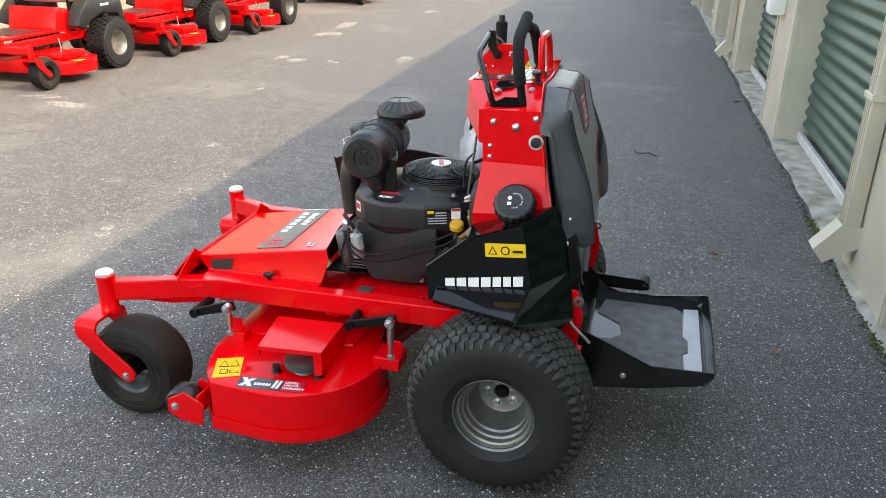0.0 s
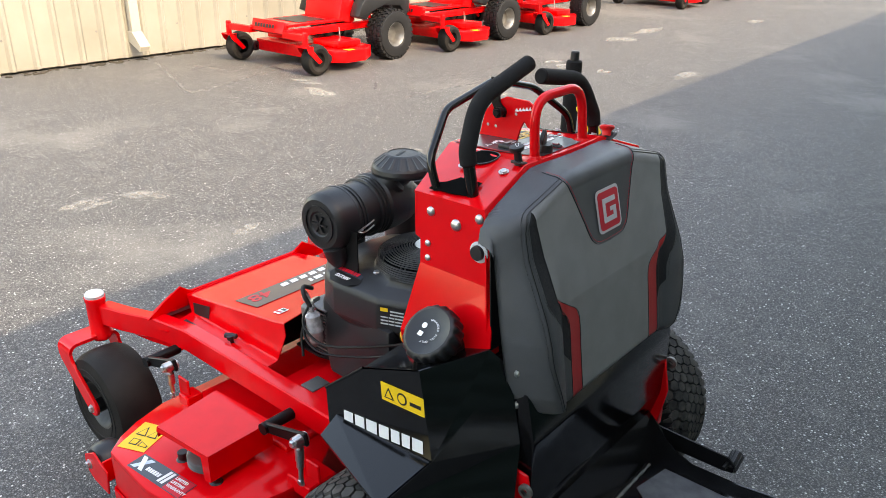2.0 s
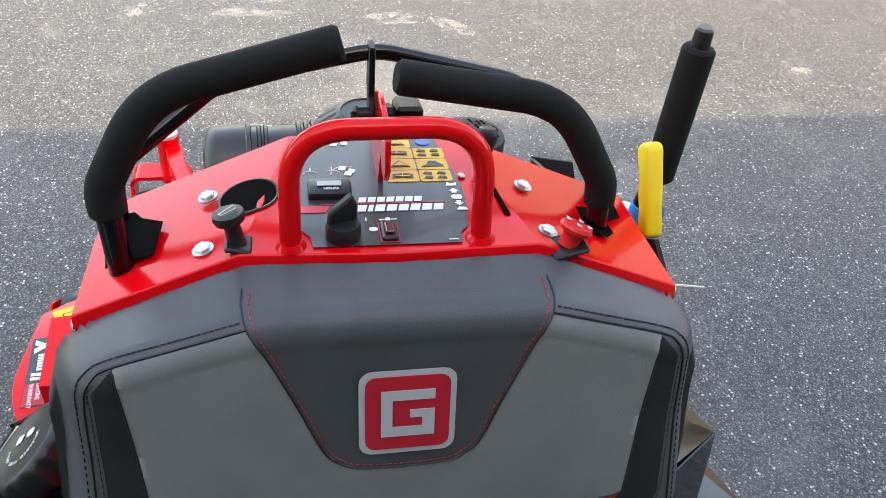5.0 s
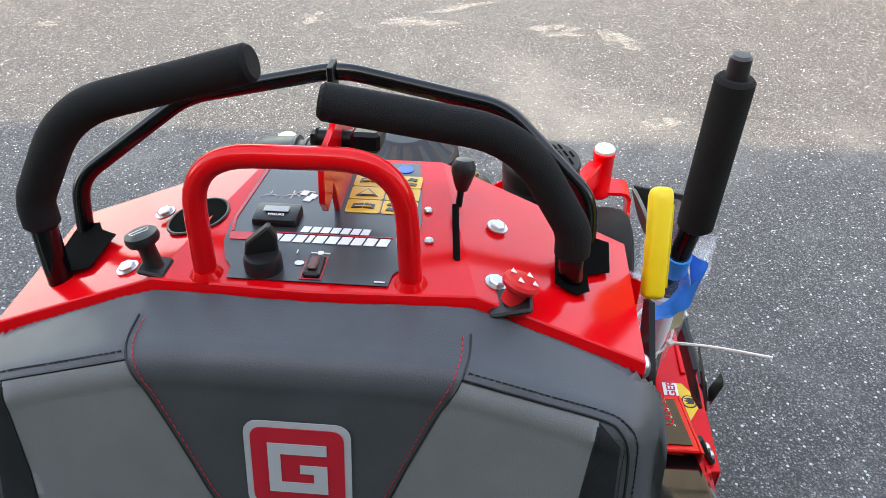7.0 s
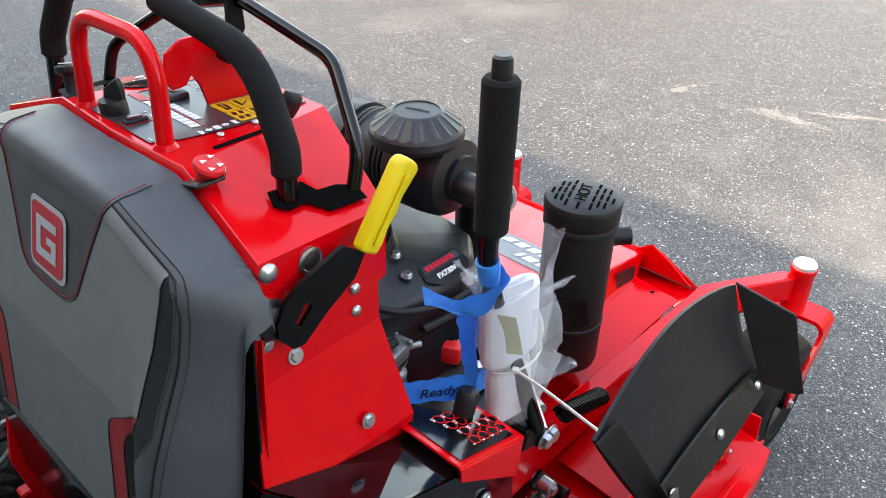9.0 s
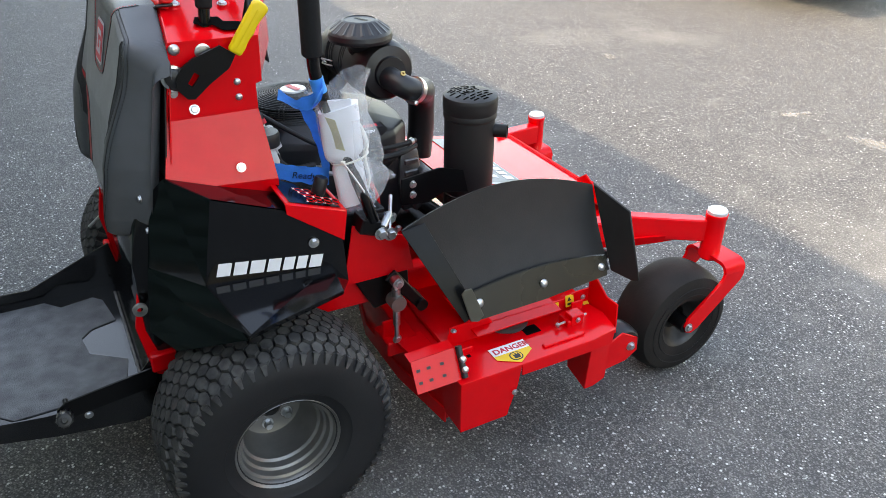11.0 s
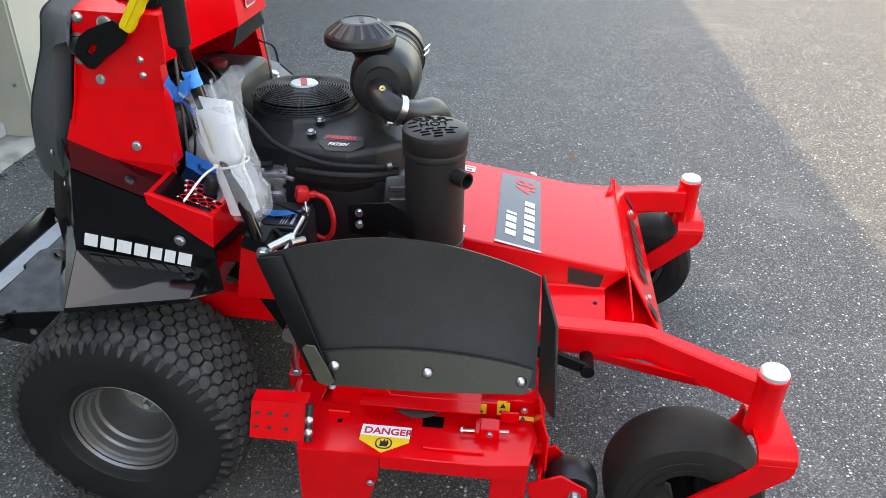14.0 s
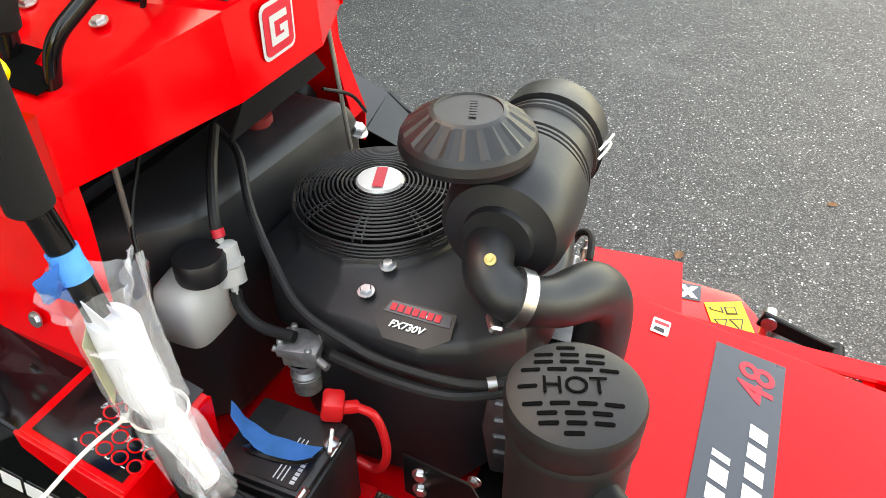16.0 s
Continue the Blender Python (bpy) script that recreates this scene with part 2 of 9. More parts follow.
def tube(bm, path, r, seg=12, cap=True, flat=1.0):
    """A round bar along a path; r may be one number or one for each point."""
    P = [Vector(p) for p in path]
    R = r if isinstance(r, (list, tuple)) else [r] * len(P)
    t0 = (P[1] - P[0]).normalized()
    up = Vector((0, 0, 1)) if abs(t0.z) < 0.9 else Vector((1, 0, 0))
    nrm = t0.cross(up).normalized()
    rings = []
    for i, p in enumerate(P):
        t = (P[min(i + 1, len(P) - 1)] - P[max(i - 1, 0)]).normalized()
        nrm = (nrm - t * nrm.dot(t)).normalized()
        bi = t.cross(nrm)
        rings.append([bm.verts.new(p + R[i] * (math.cos(a) * nrm + flat * math.sin(a) * bi)) for a in [2 * math.pi * k / seg for k in range(seg)]])
    for a, b in zip(rings, rings[1:]):
        for k in range(seg):
            bm.faces.new((a[k], a[(k + 1) % seg], b[(k + 1) % seg], b[k]))
    if cap:
        bm.faces.new(rings[0][::-1])
        bm.faces.new(rings[-1])
    return bm


def axis_matrix(c, axis):
    return Matrix.Translation(c) @ Vector(axis).normalized().to_track_quat("Z", "Y").to_matrix().to_4x4()


def lathe(bm, prof, c, axis, seg=32):
    """A turned shape: (radius, height) pairs along the axis from c."""
    m = axis_matrix(c, axis)
    rings = []
    for r, h in prof:
        if r < 1e-6:
            rings.append([bm.verts.new(m @ Vector((0, 0, h)))])
        else:
            rings.append([bm.verts.new(m @ Vector((r * math.cos(a), r * math.sin(a), h))) for a in [2 * math.pi * k / seg for k in range(seg)]])
    for a, b in zip(rings, rings[1:]):
        for k in range(seg):
            q = [a[k % len(a)], a[(k + 1) % len(a)], b[(k + 1) % len(b)], b[k % len(b)]]
            q = [v for i, v in enumerate(q) if v not in q[:i]]
            if len(q) > 2:
                bm.faces.new(q)
    bmesh.ops.recalc_face_normals(bm, faces=bm.faces[:])
    return bm


def rod(bm, a, b, r, seg=12):
    return tube(bm, [a, b], r, seg)


def B():
    return bmesh.new()


def part(name, bm, material, parent=None, label="", smooth=35, kind="", weld=0.0):
    if weld:
        bmesh.ops.remove_doubles(bm, verts=bm.verts[:], dist=weld)
    me = bpy.data.meshes.new(name)
    bm.to_mesh(me)
    bm.free()
    for m in material if isinstance(material, (list, tuple)) else [material]:
        me.materials.append(m)
    if smooth:
        me.polygons.foreach_set("use_smooth", [True] * len(me.polygons))
        me.set_sharp_from_angle(angle=radians(smooth))
    ob = new(name, me)
    if parent:
        ob.parent = parent
    tagged(ob, label, kind=kind)
    return ob


def empty(name, label, category, group="", loc=(0, 0, 0)):
    ob = new(name)
    ob.empty_display_size = 0.1
    ob.location = loc
    return tagged(ob, label, category, group)


def hexbolt(parent, c, axis, r=0.011, h=0.007, material=None, name="bolt", washer=True):
    bm = B()
    if washer:
        lathe(bm, [(0, 0.0), (r * 1.25, 0), (r * 1.25, 0.0018), (0, 0.0018)], c, axis, 16)
    b2 = [(0, 0.001), (r * 0.92, 0.001), (r * 0.92, h * 0.8), (r * 0.75, h), (0, h)]
    lathe(bm, b2, c, axis, 6)
    return part(name, bm, material or ZINC, parent, smooth=20)


def carriage(parent, c, axis, r=0.012, material=None, name="bolt"):
    bm = B()
    lathe(bm, [(r, 0), (r * 0.93, r * 0.25), (r * 0.7, r * 0.48), (r * 0.35, r * 0.6), (0, r * 0.63)], c, axis, 18)
    return part(name, bm, material or ZINC, parent)


def lettering(name, text, size, origin, right, up, material, parent, label="", shear=0.0, bold=0.0, align="LEFT"):
    cu = bpy.data.curves.new(name, "FONT")
    cu.body, cu.size, cu.extrude, cu.shear, cu.offset = text, size, 0.0004, shear, bold
    cu.align_x = align
    tmp = new(name, cu)
    bpy.context.view_layer.update()
    me = bpy.data.meshes.new_from_object(tmp.evaluated_get(bpy.context.evaluated_depsgraph_get()))
    bpy.data.objects.remove(tmp)
    me.name = name
    x, y = Vector(right).normalized(), Vector(up).normalized()
    z = x.cross(y).normalized()
    y = z.cross(x)
    m = Matrix((x, y, z)).transposed().to_4x4()
    m.translation = Vector(origin) + z * 0.0006
    me.transform(m)
    me.materials.clear()
    me.materials.append(material)
    ob = new(name, me)
    ob.parent = parent
    return tagged(ob, label)


def frame3(origin, right, up):
    o, x = Vector(origin), Vector(right).normalized()
    z = x.cross(Vector(up)).normalized()
    y = z.cross(x)
    return lambda u, v, w=0.0: o + x * u + y * v + z * w


def sheet(bm, fr, uv, w=0.0006, th=0.0006):
    """A thin sticker: a polygon in the frame fr, lying w above its surface."""
    n = fr(0, 0, 1) - fr(0, 0, 0)
    return slab(bm, [fr(u, v, w) for u, v in uv], n * th)


def rrect(x0, y0, x1, y1, r, n=4):
    out = []
    for cx, cy, a0 in ((x1 - r, y1 - r, 0), (x0 + r, y1 - r, 90), (x0 + r, y0 + r, 180), (x1 - r, y0 + r, 270)):
        for k in range(n + 1):
            a = radians(a0 + 90 * k / n)
            out.append((cx + r * math.cos(a), cy + r * math.sin(a)))
    return out


def bars(name, fr, widths, height, gap, material, parent, shear=0.0, w=0.0006, label=""):
    """Word-like row of plain bars, from u = 0 on."""
    u = 0.0
    for wd in widths:
        bm = B()
        sheet(bm, fr, [(u, 0), (u + wd, 0), (u + wd + shear, height), (u + shear, height)], w)
        u += wd + gap
        part(name, bm, material, parent, label, smooth=0)


def decal(name, fr, uv, material, parent, label="", w=0.0006):
    bm = B()
    sheet(bm, fr, uv, w)
    return part(name, bm, material, parent, label, smooth=0)


# ---- ground ----
bm = B()
vs = [bm.verts.new(p) for p in ((-400, -400, 0), (400, -400, 0), (400, 400, 0), (-400, 400, 0))]
bm.faces.new(vs)
tagged(part("ground", bm, ASPHALT, smooth=0), "worn grey asphalt yard with pale aggregate and stains", "asphalt", kind="structure")

rng = random.Random(7)
# loose grit and chips on the asphalt
bm = B()
for k in range(900):
    x, y = rng.uniform(-1.3, 4.6), rng.uniform(-6.0, 3.6)
    r = rng.uniform(0.0014, 0.0032) * (1.7 if rng.random() < 0.05 else 1)
    m = Matrix.LocRotScale((x, y, r * 0.3), Euler((rng.uniform(0, 0.6), rng.uniform(0, 0.6), rng.uniform(0, 6))), (r, r * rng.uniform(0.5, 1), r * 0.5))
    bmesh.ops.create_icosphere(bm, subdivisions=1, radius=1, matrix=m)
tagged(part("loose_grit", bm, mat("pale_grit", (0.46, 0.45, 0.43), 0.8, var=0.4, scale=60)), "scattered pale stone chips lying on the asphalt", "gravel", kind="stuff")


def leaf(x, y, size, turn):
    bm = B()
    n, rows = 7, []
    for i in range(n):
        t = i / (n - 1)
        w = size * 0.32 * math.sin(math.pi * min(1, t * 0.95 + 0.04)) ** 0.8
        z = 0.004 + 0.25 * size * (t - 0.5) ** 2
        rows.append([bm.verts.new((size * (t - 0.5), w, z + w * 0.5)), bm.verts.new((size * (t - 0.5), 0, z)), bm.verts.new((size * (t - 0.5), -w, z + w * 0.35))])
    for a, b in zip(rows, rows[1:]):
        for k in (0, 1):
            bm.faces.new((a[k], a[k + 1], b[k + 1], b[k]))
    tube(bm, [(-size * 0.5, 0, 0.006), (-size * 0.72, 0.1 * size, 0.003)], size * 0.015, 5)
    ob = part("fallen_leaf", bm, LEAF)
    ob.matrix_world = pose(x, y, 0, 0, 0, turn)
    return tagged(ob, "small dry brown leaf lying on the asphalt", "leaf", "fallen leaves")


for x, y, s, a in ((1.66, -0.37, 0.05, 30), (0.72, 1.22, 0.045, 80), (-0.83, 1.1, 0.04, 140), (1.15, 1.69, 0.035, 10), (-0.75, -1.55, 0.05, 20),
                   (-0.95, -0.55, 0.045, 70), (0.45, -1.55, 0.03, 120), (-0.2, -3.2, 0.05, 60), (-1.15, -5.6, 0.06, 15)):
    leaf(x, y, s, a)
# a thin twig
bm = B()
tube(bm, smooth_path([(-0.42, -3.35, 0.008), (-0.36, -3.42, 0.012), (-0.29, -3.40, 0.006), (-0.25, -3.47, 0.008)]), 0.004, 6)
tagged(part("twig", bm, SOIL), "thin dark twig lying on the asphalt", "twig")


def smear(name, x, y, lx, ly, turn, material, label, category, seed):
    """A flat, ragged patch on the ground."""
    r, bm = random.Random(seed), B()
    n = 40
    for lobe in range(7):
        ox, oy = r.uniform(-0.32, 0.32) * lx, r.uniform(-0.28, 0.28) * ly
        s, ph = r.uniform(0.18, 0.45), r.uniform(0, 6)
        ring = []
        for k in range(n):
            a = 2 * math.pi * k / n
            q = s * (1 + 0.22 * math.sin(3 * a + ph) + 0.14 * math.sin(7 * a + 2 * ph) + r.uniform(-0.12, 0.12))
            ring.append(bm.verts.new((ox + lx * q * math.cos(a) * 0.6, oy + ly * q * math.sin(a) * 0.6, 0.0016 + lobe * 0.0002)))
        bm.faces.new(ring)
    ob = part(name, bm, material, smooth=0)
    ob.matrix_world = pose(x, y, 0, 0, 0, turn)
    return tagged(ob, label, category, "pale patches on the asphalt", kind="structure")


SMEARS = ((5.39, -3.70, 0.45, 0.28, 20), (4.9, -3.5, 0.75, 0.32, -15), (3.55, -0.46, 0.20, 0.42, 10), (3.46, -0.80, 0.34, 0.17, 30), (3.6, 0.3, 0.16, 0.5, 5),
          (3.63, 0.9, 0.22, 0.20, 0), (3.85, 0.10, 0.10, 0.55, 25), (3.95, -6.4, 0.35, 0.45, 0), (4.55, -8.6, 0.5, 0.9, 10), (4.22, -6.53, 0.16, 0.34, 0), (3.48, -6.39, 0.16, 0.3, 0),
          (4.68, -9.71, 0.5, 1.3, 8), (3.5, -6.38, 0.12, 0.4, 20), (4.26, -6.55, 0.2, 0.42, 0), (3.58, -4.64, 0.12, 0.3, 0), (3.95, -12.28, 0.3, 1.2, 0), (2.72, -6.97, 0.25, 0.8, 0), (2.9, -2.6, 0.12, 0.30, 0), (2.55, -0.9, 0.16, 0.22, 0), (3.4, 2.3, 0.1, 0.26, 0))
for k, (x, y, a, b, c) in enumerate(SMEARS):
    smear("pale_patch", x, y, a, b, c, PALE, "pale dusty patch worn into the asphalt", "stain", 40 + k)


def paint_line(a, b, w, seed):
    r, bm = random.Random(seed), B()
    a, b = Vector((*a, 0.002)), Vector((*b, 0.002))
    d = (b - a).normalized()
    s = Vector((-d.y, d.x, 0))
    n = max(3, int((b - a).length / 0.06))
    prev = None
    for k in range(n + 1):
        p, h = a.lerp(b, k / n), w / 2 * r.uniform(0.65, 1.1)
        cur = (bm.verts.new(p + s * h), bm.verts.new(p - s * h))
        if prev and r.random() > 0.08:
            bm.faces.new((prev[0], prev[1], cur[1], cur[0]))
        prev = cur
    return tagged(part("paint_line", bm, LINE, smooth=0), "thin worn white paint line on the asphalt", "paint line", "paint lines", kind="structure")


for k, (a, b, w) in enumerate((((7.5, -3.2), (5.75, -2.55), 0.05), ((5.75, -2.55), (6.15, -3.95), 0.05), ((6.45, -3.45), (6.95, -3.38), 0.06), ((6.95, -3.38), (6.75, -3.22), 0.05),
                               ((6.95, -3.38), (6.82, -3.56), 0.05), ((6.15, -3.95), (6.5, -3.9), 0.06), ((4.2, -3.95), (4.0, -6.1), 0.055), ((4.9, -4.2), (4.6, -3.9), 0.03), ((4.53, -4.97), (4.5, -6.61), 0.035), ((2.13, -5.32), (1.53, -5.53), 0.02), ((1.53, -5.53), (1.01, -5.9), 0.022), ((0.45, -6.77), (0.2, -8.49), 0.03))):
    paint_line(a, b, w, 90 + k)

# ---- storage building with roll doors: its wall stands along a line slightly turned against the yard ----
BY = radians(1.4)
BM = Matrix.Translation((-1.435, 0, 0)) @ Matrix.Rotation(BY, 4, "Z")  # local x: out of the wall, y along it


def placed(ob):
    ob.matrix_world = BM
    return ob


Y0, Y1, EAVE = -29.4, 26.5, 2.81
pitch, pil = 3.25, 0.82
storage = placed(empty("storage_building", "long beige metal storage building with green roll-up doors", "building"))


def bpart(name, bm, material, label="", smooth=35, parent=None):
    return part(name, bm, material, parent or storage, label, smooth)


piers = [-1.72 + 0.82 + pitch * k for k in range(-8, 8)]  # far edge in +y of each pier
for n, ye in enumerate(piers):
    bm = B()
    box(bm, (-0.16, ye - pil / 2, EAVE / 2 + 0.01), (0.32, pil, EAVE), bev=0.006, seg=1)
    box(bm, (0.004, ye - 0.03, EAVE / 2), (0.012, 0.05, EAVE - 0.03))
    box(bm, (0.004, ye - pil + 0.03, EAVE / 2), (0.012, 0.05, EAVE - 0.03))
    p = bpart("pier", bm, BEIGE)
    for z in (0.28, 0.75, 1.22, 1.7, 2.17):
        for yy in (ye + 0.001, ye - pil - 0.001):
            bm = B()
            lathe(bm, [(0.008, 0), (0.008, 0.004), (0, 0.005)], (-0.06, yy, z), (0, 1 if yy > ye - 0.1 else -1, 0), 8)
            bpart("screw", bm, ZINC, parent=p)
    # door in the bay on the -y side
    a, b = ye - pitch, ye - pil
    bm = B()
    n_rib, top = 23, 2.45
    prof = []
    for i in range(n_rib * 8 + 1):
        z = 0.13 + (top - 0.13) * i / (n_rib * 8)
        prof.append((-0.205 + 0.012 * math.sin(2 * math.pi * i / 8), z))
    rows = [(bm.verts.new((x, a, z)), bm.verts.new((x, b, z))) for x, z in prof]
    for (p1, q1), (p2, q2) in zip(rows, rows[1:]):
        bm.faces.new((p1, q1, q2, p2))
    d = bpart("roll_door", bm, GREEN, "dark green corrugated roll-up door", smooth=70)
    bm = B()
    box(bm, (-0.19, (a + b) / 2, 0.055), (0.04, b - a, 0.07), bev=0.006, seg=1)
    bpart("bottom_rail", bm, PVC, "pale metal bottom rail", parent=d)
    bm = B()
    box(bm, (-0.13, (a + b) / 2 + 0.75, 0.07), (0.06, 0.09, 0.02), bev=0.004, seg=1)
    tube(bm, smooth_path([(-0.12, (a + b) / 2 + 0.72, 0.06), (-0.09, (a + b) / 2 + 0.73, 0.075), (-0.085, (a + b) / 2 + 0.77, 0.06), (-0.12, (a + b) / 2 + 0.78, 0.05)]), 0.006, 6)
    bpart("door_latch", bm, ZINC, "small steel slide latch", parent=d)
    bm = B()
    box(bm, (-0.16, (a + b) / 2, (top + EAVE) / 2 + 0.005), (0.3, b - a - 0.004, EAVE - top), bev=0.005, seg=1)
    bpart("lintel_panel", bm, BEIGE)
bm = B()
box(bm, (-4.2, (Y0 + Y1) / 2, EAVE / 2), (7.6, Y1 - Y0, EAVE - 0.03))
bpart("wall_core", bm, BEIGE, smooth=0)
bm = B()
slab(bm, [(0.31, Y0 - 0.2, EAVE), (0.31, Y0 - 0.2, EAVE + 0.10), (-4.2, Y0 - 0.2, EAVE + 0.62), (-8.4, Y0 - 0.2, EAVE + 0.1), (-8.4, Y0 - 0.2, EAVE)], (0, Y1 - Y0 + 0.4, 0))
bpart("roof", bm, mat("pale_metal_roof", (0.55, 0.55, 0.53), 0.45, metal=0.3), "low metal roof", smooth=0)
bm = B()
box(bm, (0.265, (Y0 + Y1) / 2, EAVE + 0.03), (0.13, Y1 - Y0, 0.13), bev=0.01)
bpart("gutter", bm, BEIGE)
# concrete strip at the foot of the wall
bm = B()
n = 160
r = random.Random(3)
rows = []
for k in range(n + 1):
    y = Y0 + (Y1 - Y0) * k / n
    e = 0.03 + r.uniform(-0.018, 0.02)
    rows.append([bm.verts.new(p) for p in ((-0.4, y, 0.018), (e - 0.03, y, 0.016), (e, y, 0.0), )])
for a, b in zip(rows, rows[1:]):
    for k in (0, 1):
        bm.faces.new((a[k], a[k + 1], b[k + 1], b[k]))
apron = placed(part("pavement", bm, CONC))
tagged(apron, "stained concrete threshold strip along the doors", "concrete strip", kind="structure")


def spout(y):
    s = empty("downspout", "beige metal downspout with a kicked-out foot", "downspout", "downspouts")
    placed(s)
    bm = B()
    box(bm, (0.045, y, 1.62), (0.075, 0.11, 2.75), bev=0.006)
    for k in range(3):
        box(bm, (0.085, y - 0.03 + 0.03 * k, 1.62), (0.008, 0.008, 2.75))
    part("pipe", bm, BEIGE, s)
    bm = B()
    pr = [(0.0, 0.27), (0.09, 0.27), (0.20, 0.13), (0.15, 0.07), (0.0, 0.16)]
    slab(bm, [(x, y - 0.06, z) for x, z in pr], (0, 0.004, 0))
    slab(bm, [(x, y + 0.056, z) for x, z in pr], (0, 0.004, 0))
    slab(bm, [(0.09, y - 0.06, 0.27), (0.09, y + 0.06, 0.27), (0.20, y + 0.06, 0.13), (0.20, y - 0.06, 0.13)], (0.002, 0, 0.003))
    slab(bm, [(0.0, y - 0.06, 0.16), (0.0, y + 0.06, 0.16), (0.15, y + 0.06, 0.07), (0.15, y - 0.06, 0.07)], (-0.002, 0, -0.003))
    part("spout_foot", bm, BEIGE, s, "open angled outlet")
    for z in (0.9, 2.0):
        bm = B()
        box(bm, (0.05, y, z), (0.09, 0.15, 0.03), bev=0.003, seg=1)
        part("strap", bm, BEIGE, s)
    return s


for y in (-1.50, -8.05, 5.0, -14.6):
    spout(y)
# meter box on a pier
bm = B()
box(bm, (0.06, -4.78, 1.09), (0.12, 0.26, 0.32), bev=0.012)
box(bm, (0.124, -4.78, 1.09), (0.008, 0.22, 0.27), bev=0.003, seg=1)
wb = placed(part("wall_box", bm, mat("pale_box", (0.66, 0.68, 0.70), 0.5, var=0.08)))
tagged(wb, "pale grey electrical box fixed to the beige pier", "electrical box")
# dark joint of dirt and moss along the strip
bm = B()
r = random.Random(11)
for k in range(900):
    y, s = r.uniform(-9, 3), r.uniform(0.002, 0.009)
    m = Matrix.LocRotScale((0.052 + r.gauss(0, 0.013), y, 0.001), Euler((0, 0, r.uniform(0, 6))), (s, s * 1.6, 0.003))
    bmesh.ops.create_icosphere(bm, subdivisions=1, radius=1, matrix=m)
tagged(placed(part("joint_dirt", bm, SOIL)), "dirt and grit gathered along the concrete strip", "dirt", kind="stuff")
bm = B()
for k in range(160):
    y, s = r.gauss(-2.05, 0.16), r.uniform(0.003, 0.009)
    if k % 3 == 0:
        y = r.gauss(-0.7, 0.2)
    m = Matrix.LocRotScale((0.05 + r.gauss(0, 0.014), y, 0.004), Euler((0, 0, r.uniform(0, 6))), (s, s, 0.008))
    bmesh.ops.create_icosphere(bm, subdivisions=1, radius=1, matrix=m)
tagged(placed(part("moss_tufts", bm, MOSS)), "small moss tufts in the joint beside the strip", "moss", kind="stuff")

# ---- cream building across the yard ----
WX = 7.78
shed = empty("cream_building", "cream ribbed metal building with rust-stained foot", "building")
bm = B()
prof, y = [], -1.55
while y > -34:
    prof += [(0, y), (0, y - 0.17), (-0.028, y - 0.195), (-0.028, y - 0.225), (0, y - 0.25)]
    y -= 0.25
rows = [(bm.verts.new((WX + dx, yy, 0.03)), bm.verts.new((WX + dx, yy, 3.6))) for dx, yy in prof]
for (p1, q1), (p2, q2) in zip(rows, rows[1:]):
    bm.faces.new((p1, p2, q2, q1))
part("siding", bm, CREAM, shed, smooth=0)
bm = B()
box(bm, (WX + 3.05, -17.8, 1.8), (6.0, 32.4, 3.58))
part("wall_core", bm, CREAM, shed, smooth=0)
bm = B()
box(bm, (WX - 0.005, -1.56, 1.8), (0.10, 0.10, 3.6), bev=0.006)
part("corner_trim", bm, BEIGE, shed)
bm = B()
box(bm, (WX + 3, -17.8, 3.66), (6.5, 33, 0.12), bev=0.01)
part("roof", bm, BEIGE, shed)
bm = B()
box(bm, (WX - 0.07, -3.12, 1.95), (0.08, 0.11, 3.3), bev=0.008)
pr = [(0.0, 0.32), (-0.11, 0.32), (-0.26, 0.17), (-0.22, 0.11), (0.0, 0.2)]
slab(bm, [(WX + x, -3.18, z) for x, z in pr], (0, 0.12, 0), 0.003, 1)
part("downspout", bm, BEIGE, shed)
for y in (-1.7, -2.7, -3.7, -4.7, -5.7):
    for z in (0.35, 1.2):
        bm = B()
        lathe(bm, [(0.012, 0), (0.012, 0.004), (0, 0.006)], (WX - 0.001, y, z), (-1, 0, 0), 8)
        part("screw", bm, STEEL, shed)
bm = B()
box(bm, (WX + 1.0, -0.55, 0.04), (2.2, 1.7, 0.08), bev=0.01)
tagged(part("pavement", bm, CONC), "pale concrete slab at the corner of the cream building", "concrete slab", kind="structure")
bm = B()
r = random.Random(21)
for k in range(300):
    s = r.uniform(0.01, 0.04)
    m = Matrix.LocRotScale((WX - 0.06 + r.gauss(0, 0.03), r.uniform(-12, -1.6), 0.004), Euler((0, 0, r.uniform(0, 6))), (s, s * 1.5, 0.01))
    bmesh.ops.create_icosphere(bm, subdivisions=1, radius=1, matrix=m)
tagged(part("wall_foot_dirt", bm, SOIL), "dark dirt gathered at the foot of the cream wall", "dirt", kind="stuff")

# ---- the stand-on mower: x ahead, y to its left, origin on the ground under the rear axle ----
mower = empty("stand_on_mower", "red and black stand-on lawn mower parked on asphalt, operator platform lowered", "lawn mower", loc=(0, 0, 0.025))


def mp(name, bm, material, label="", smooth=35, parent=None, kind="", weld=0.0):
    return part(name, bm, material, parent or mower, label, smooth, kind, weld)


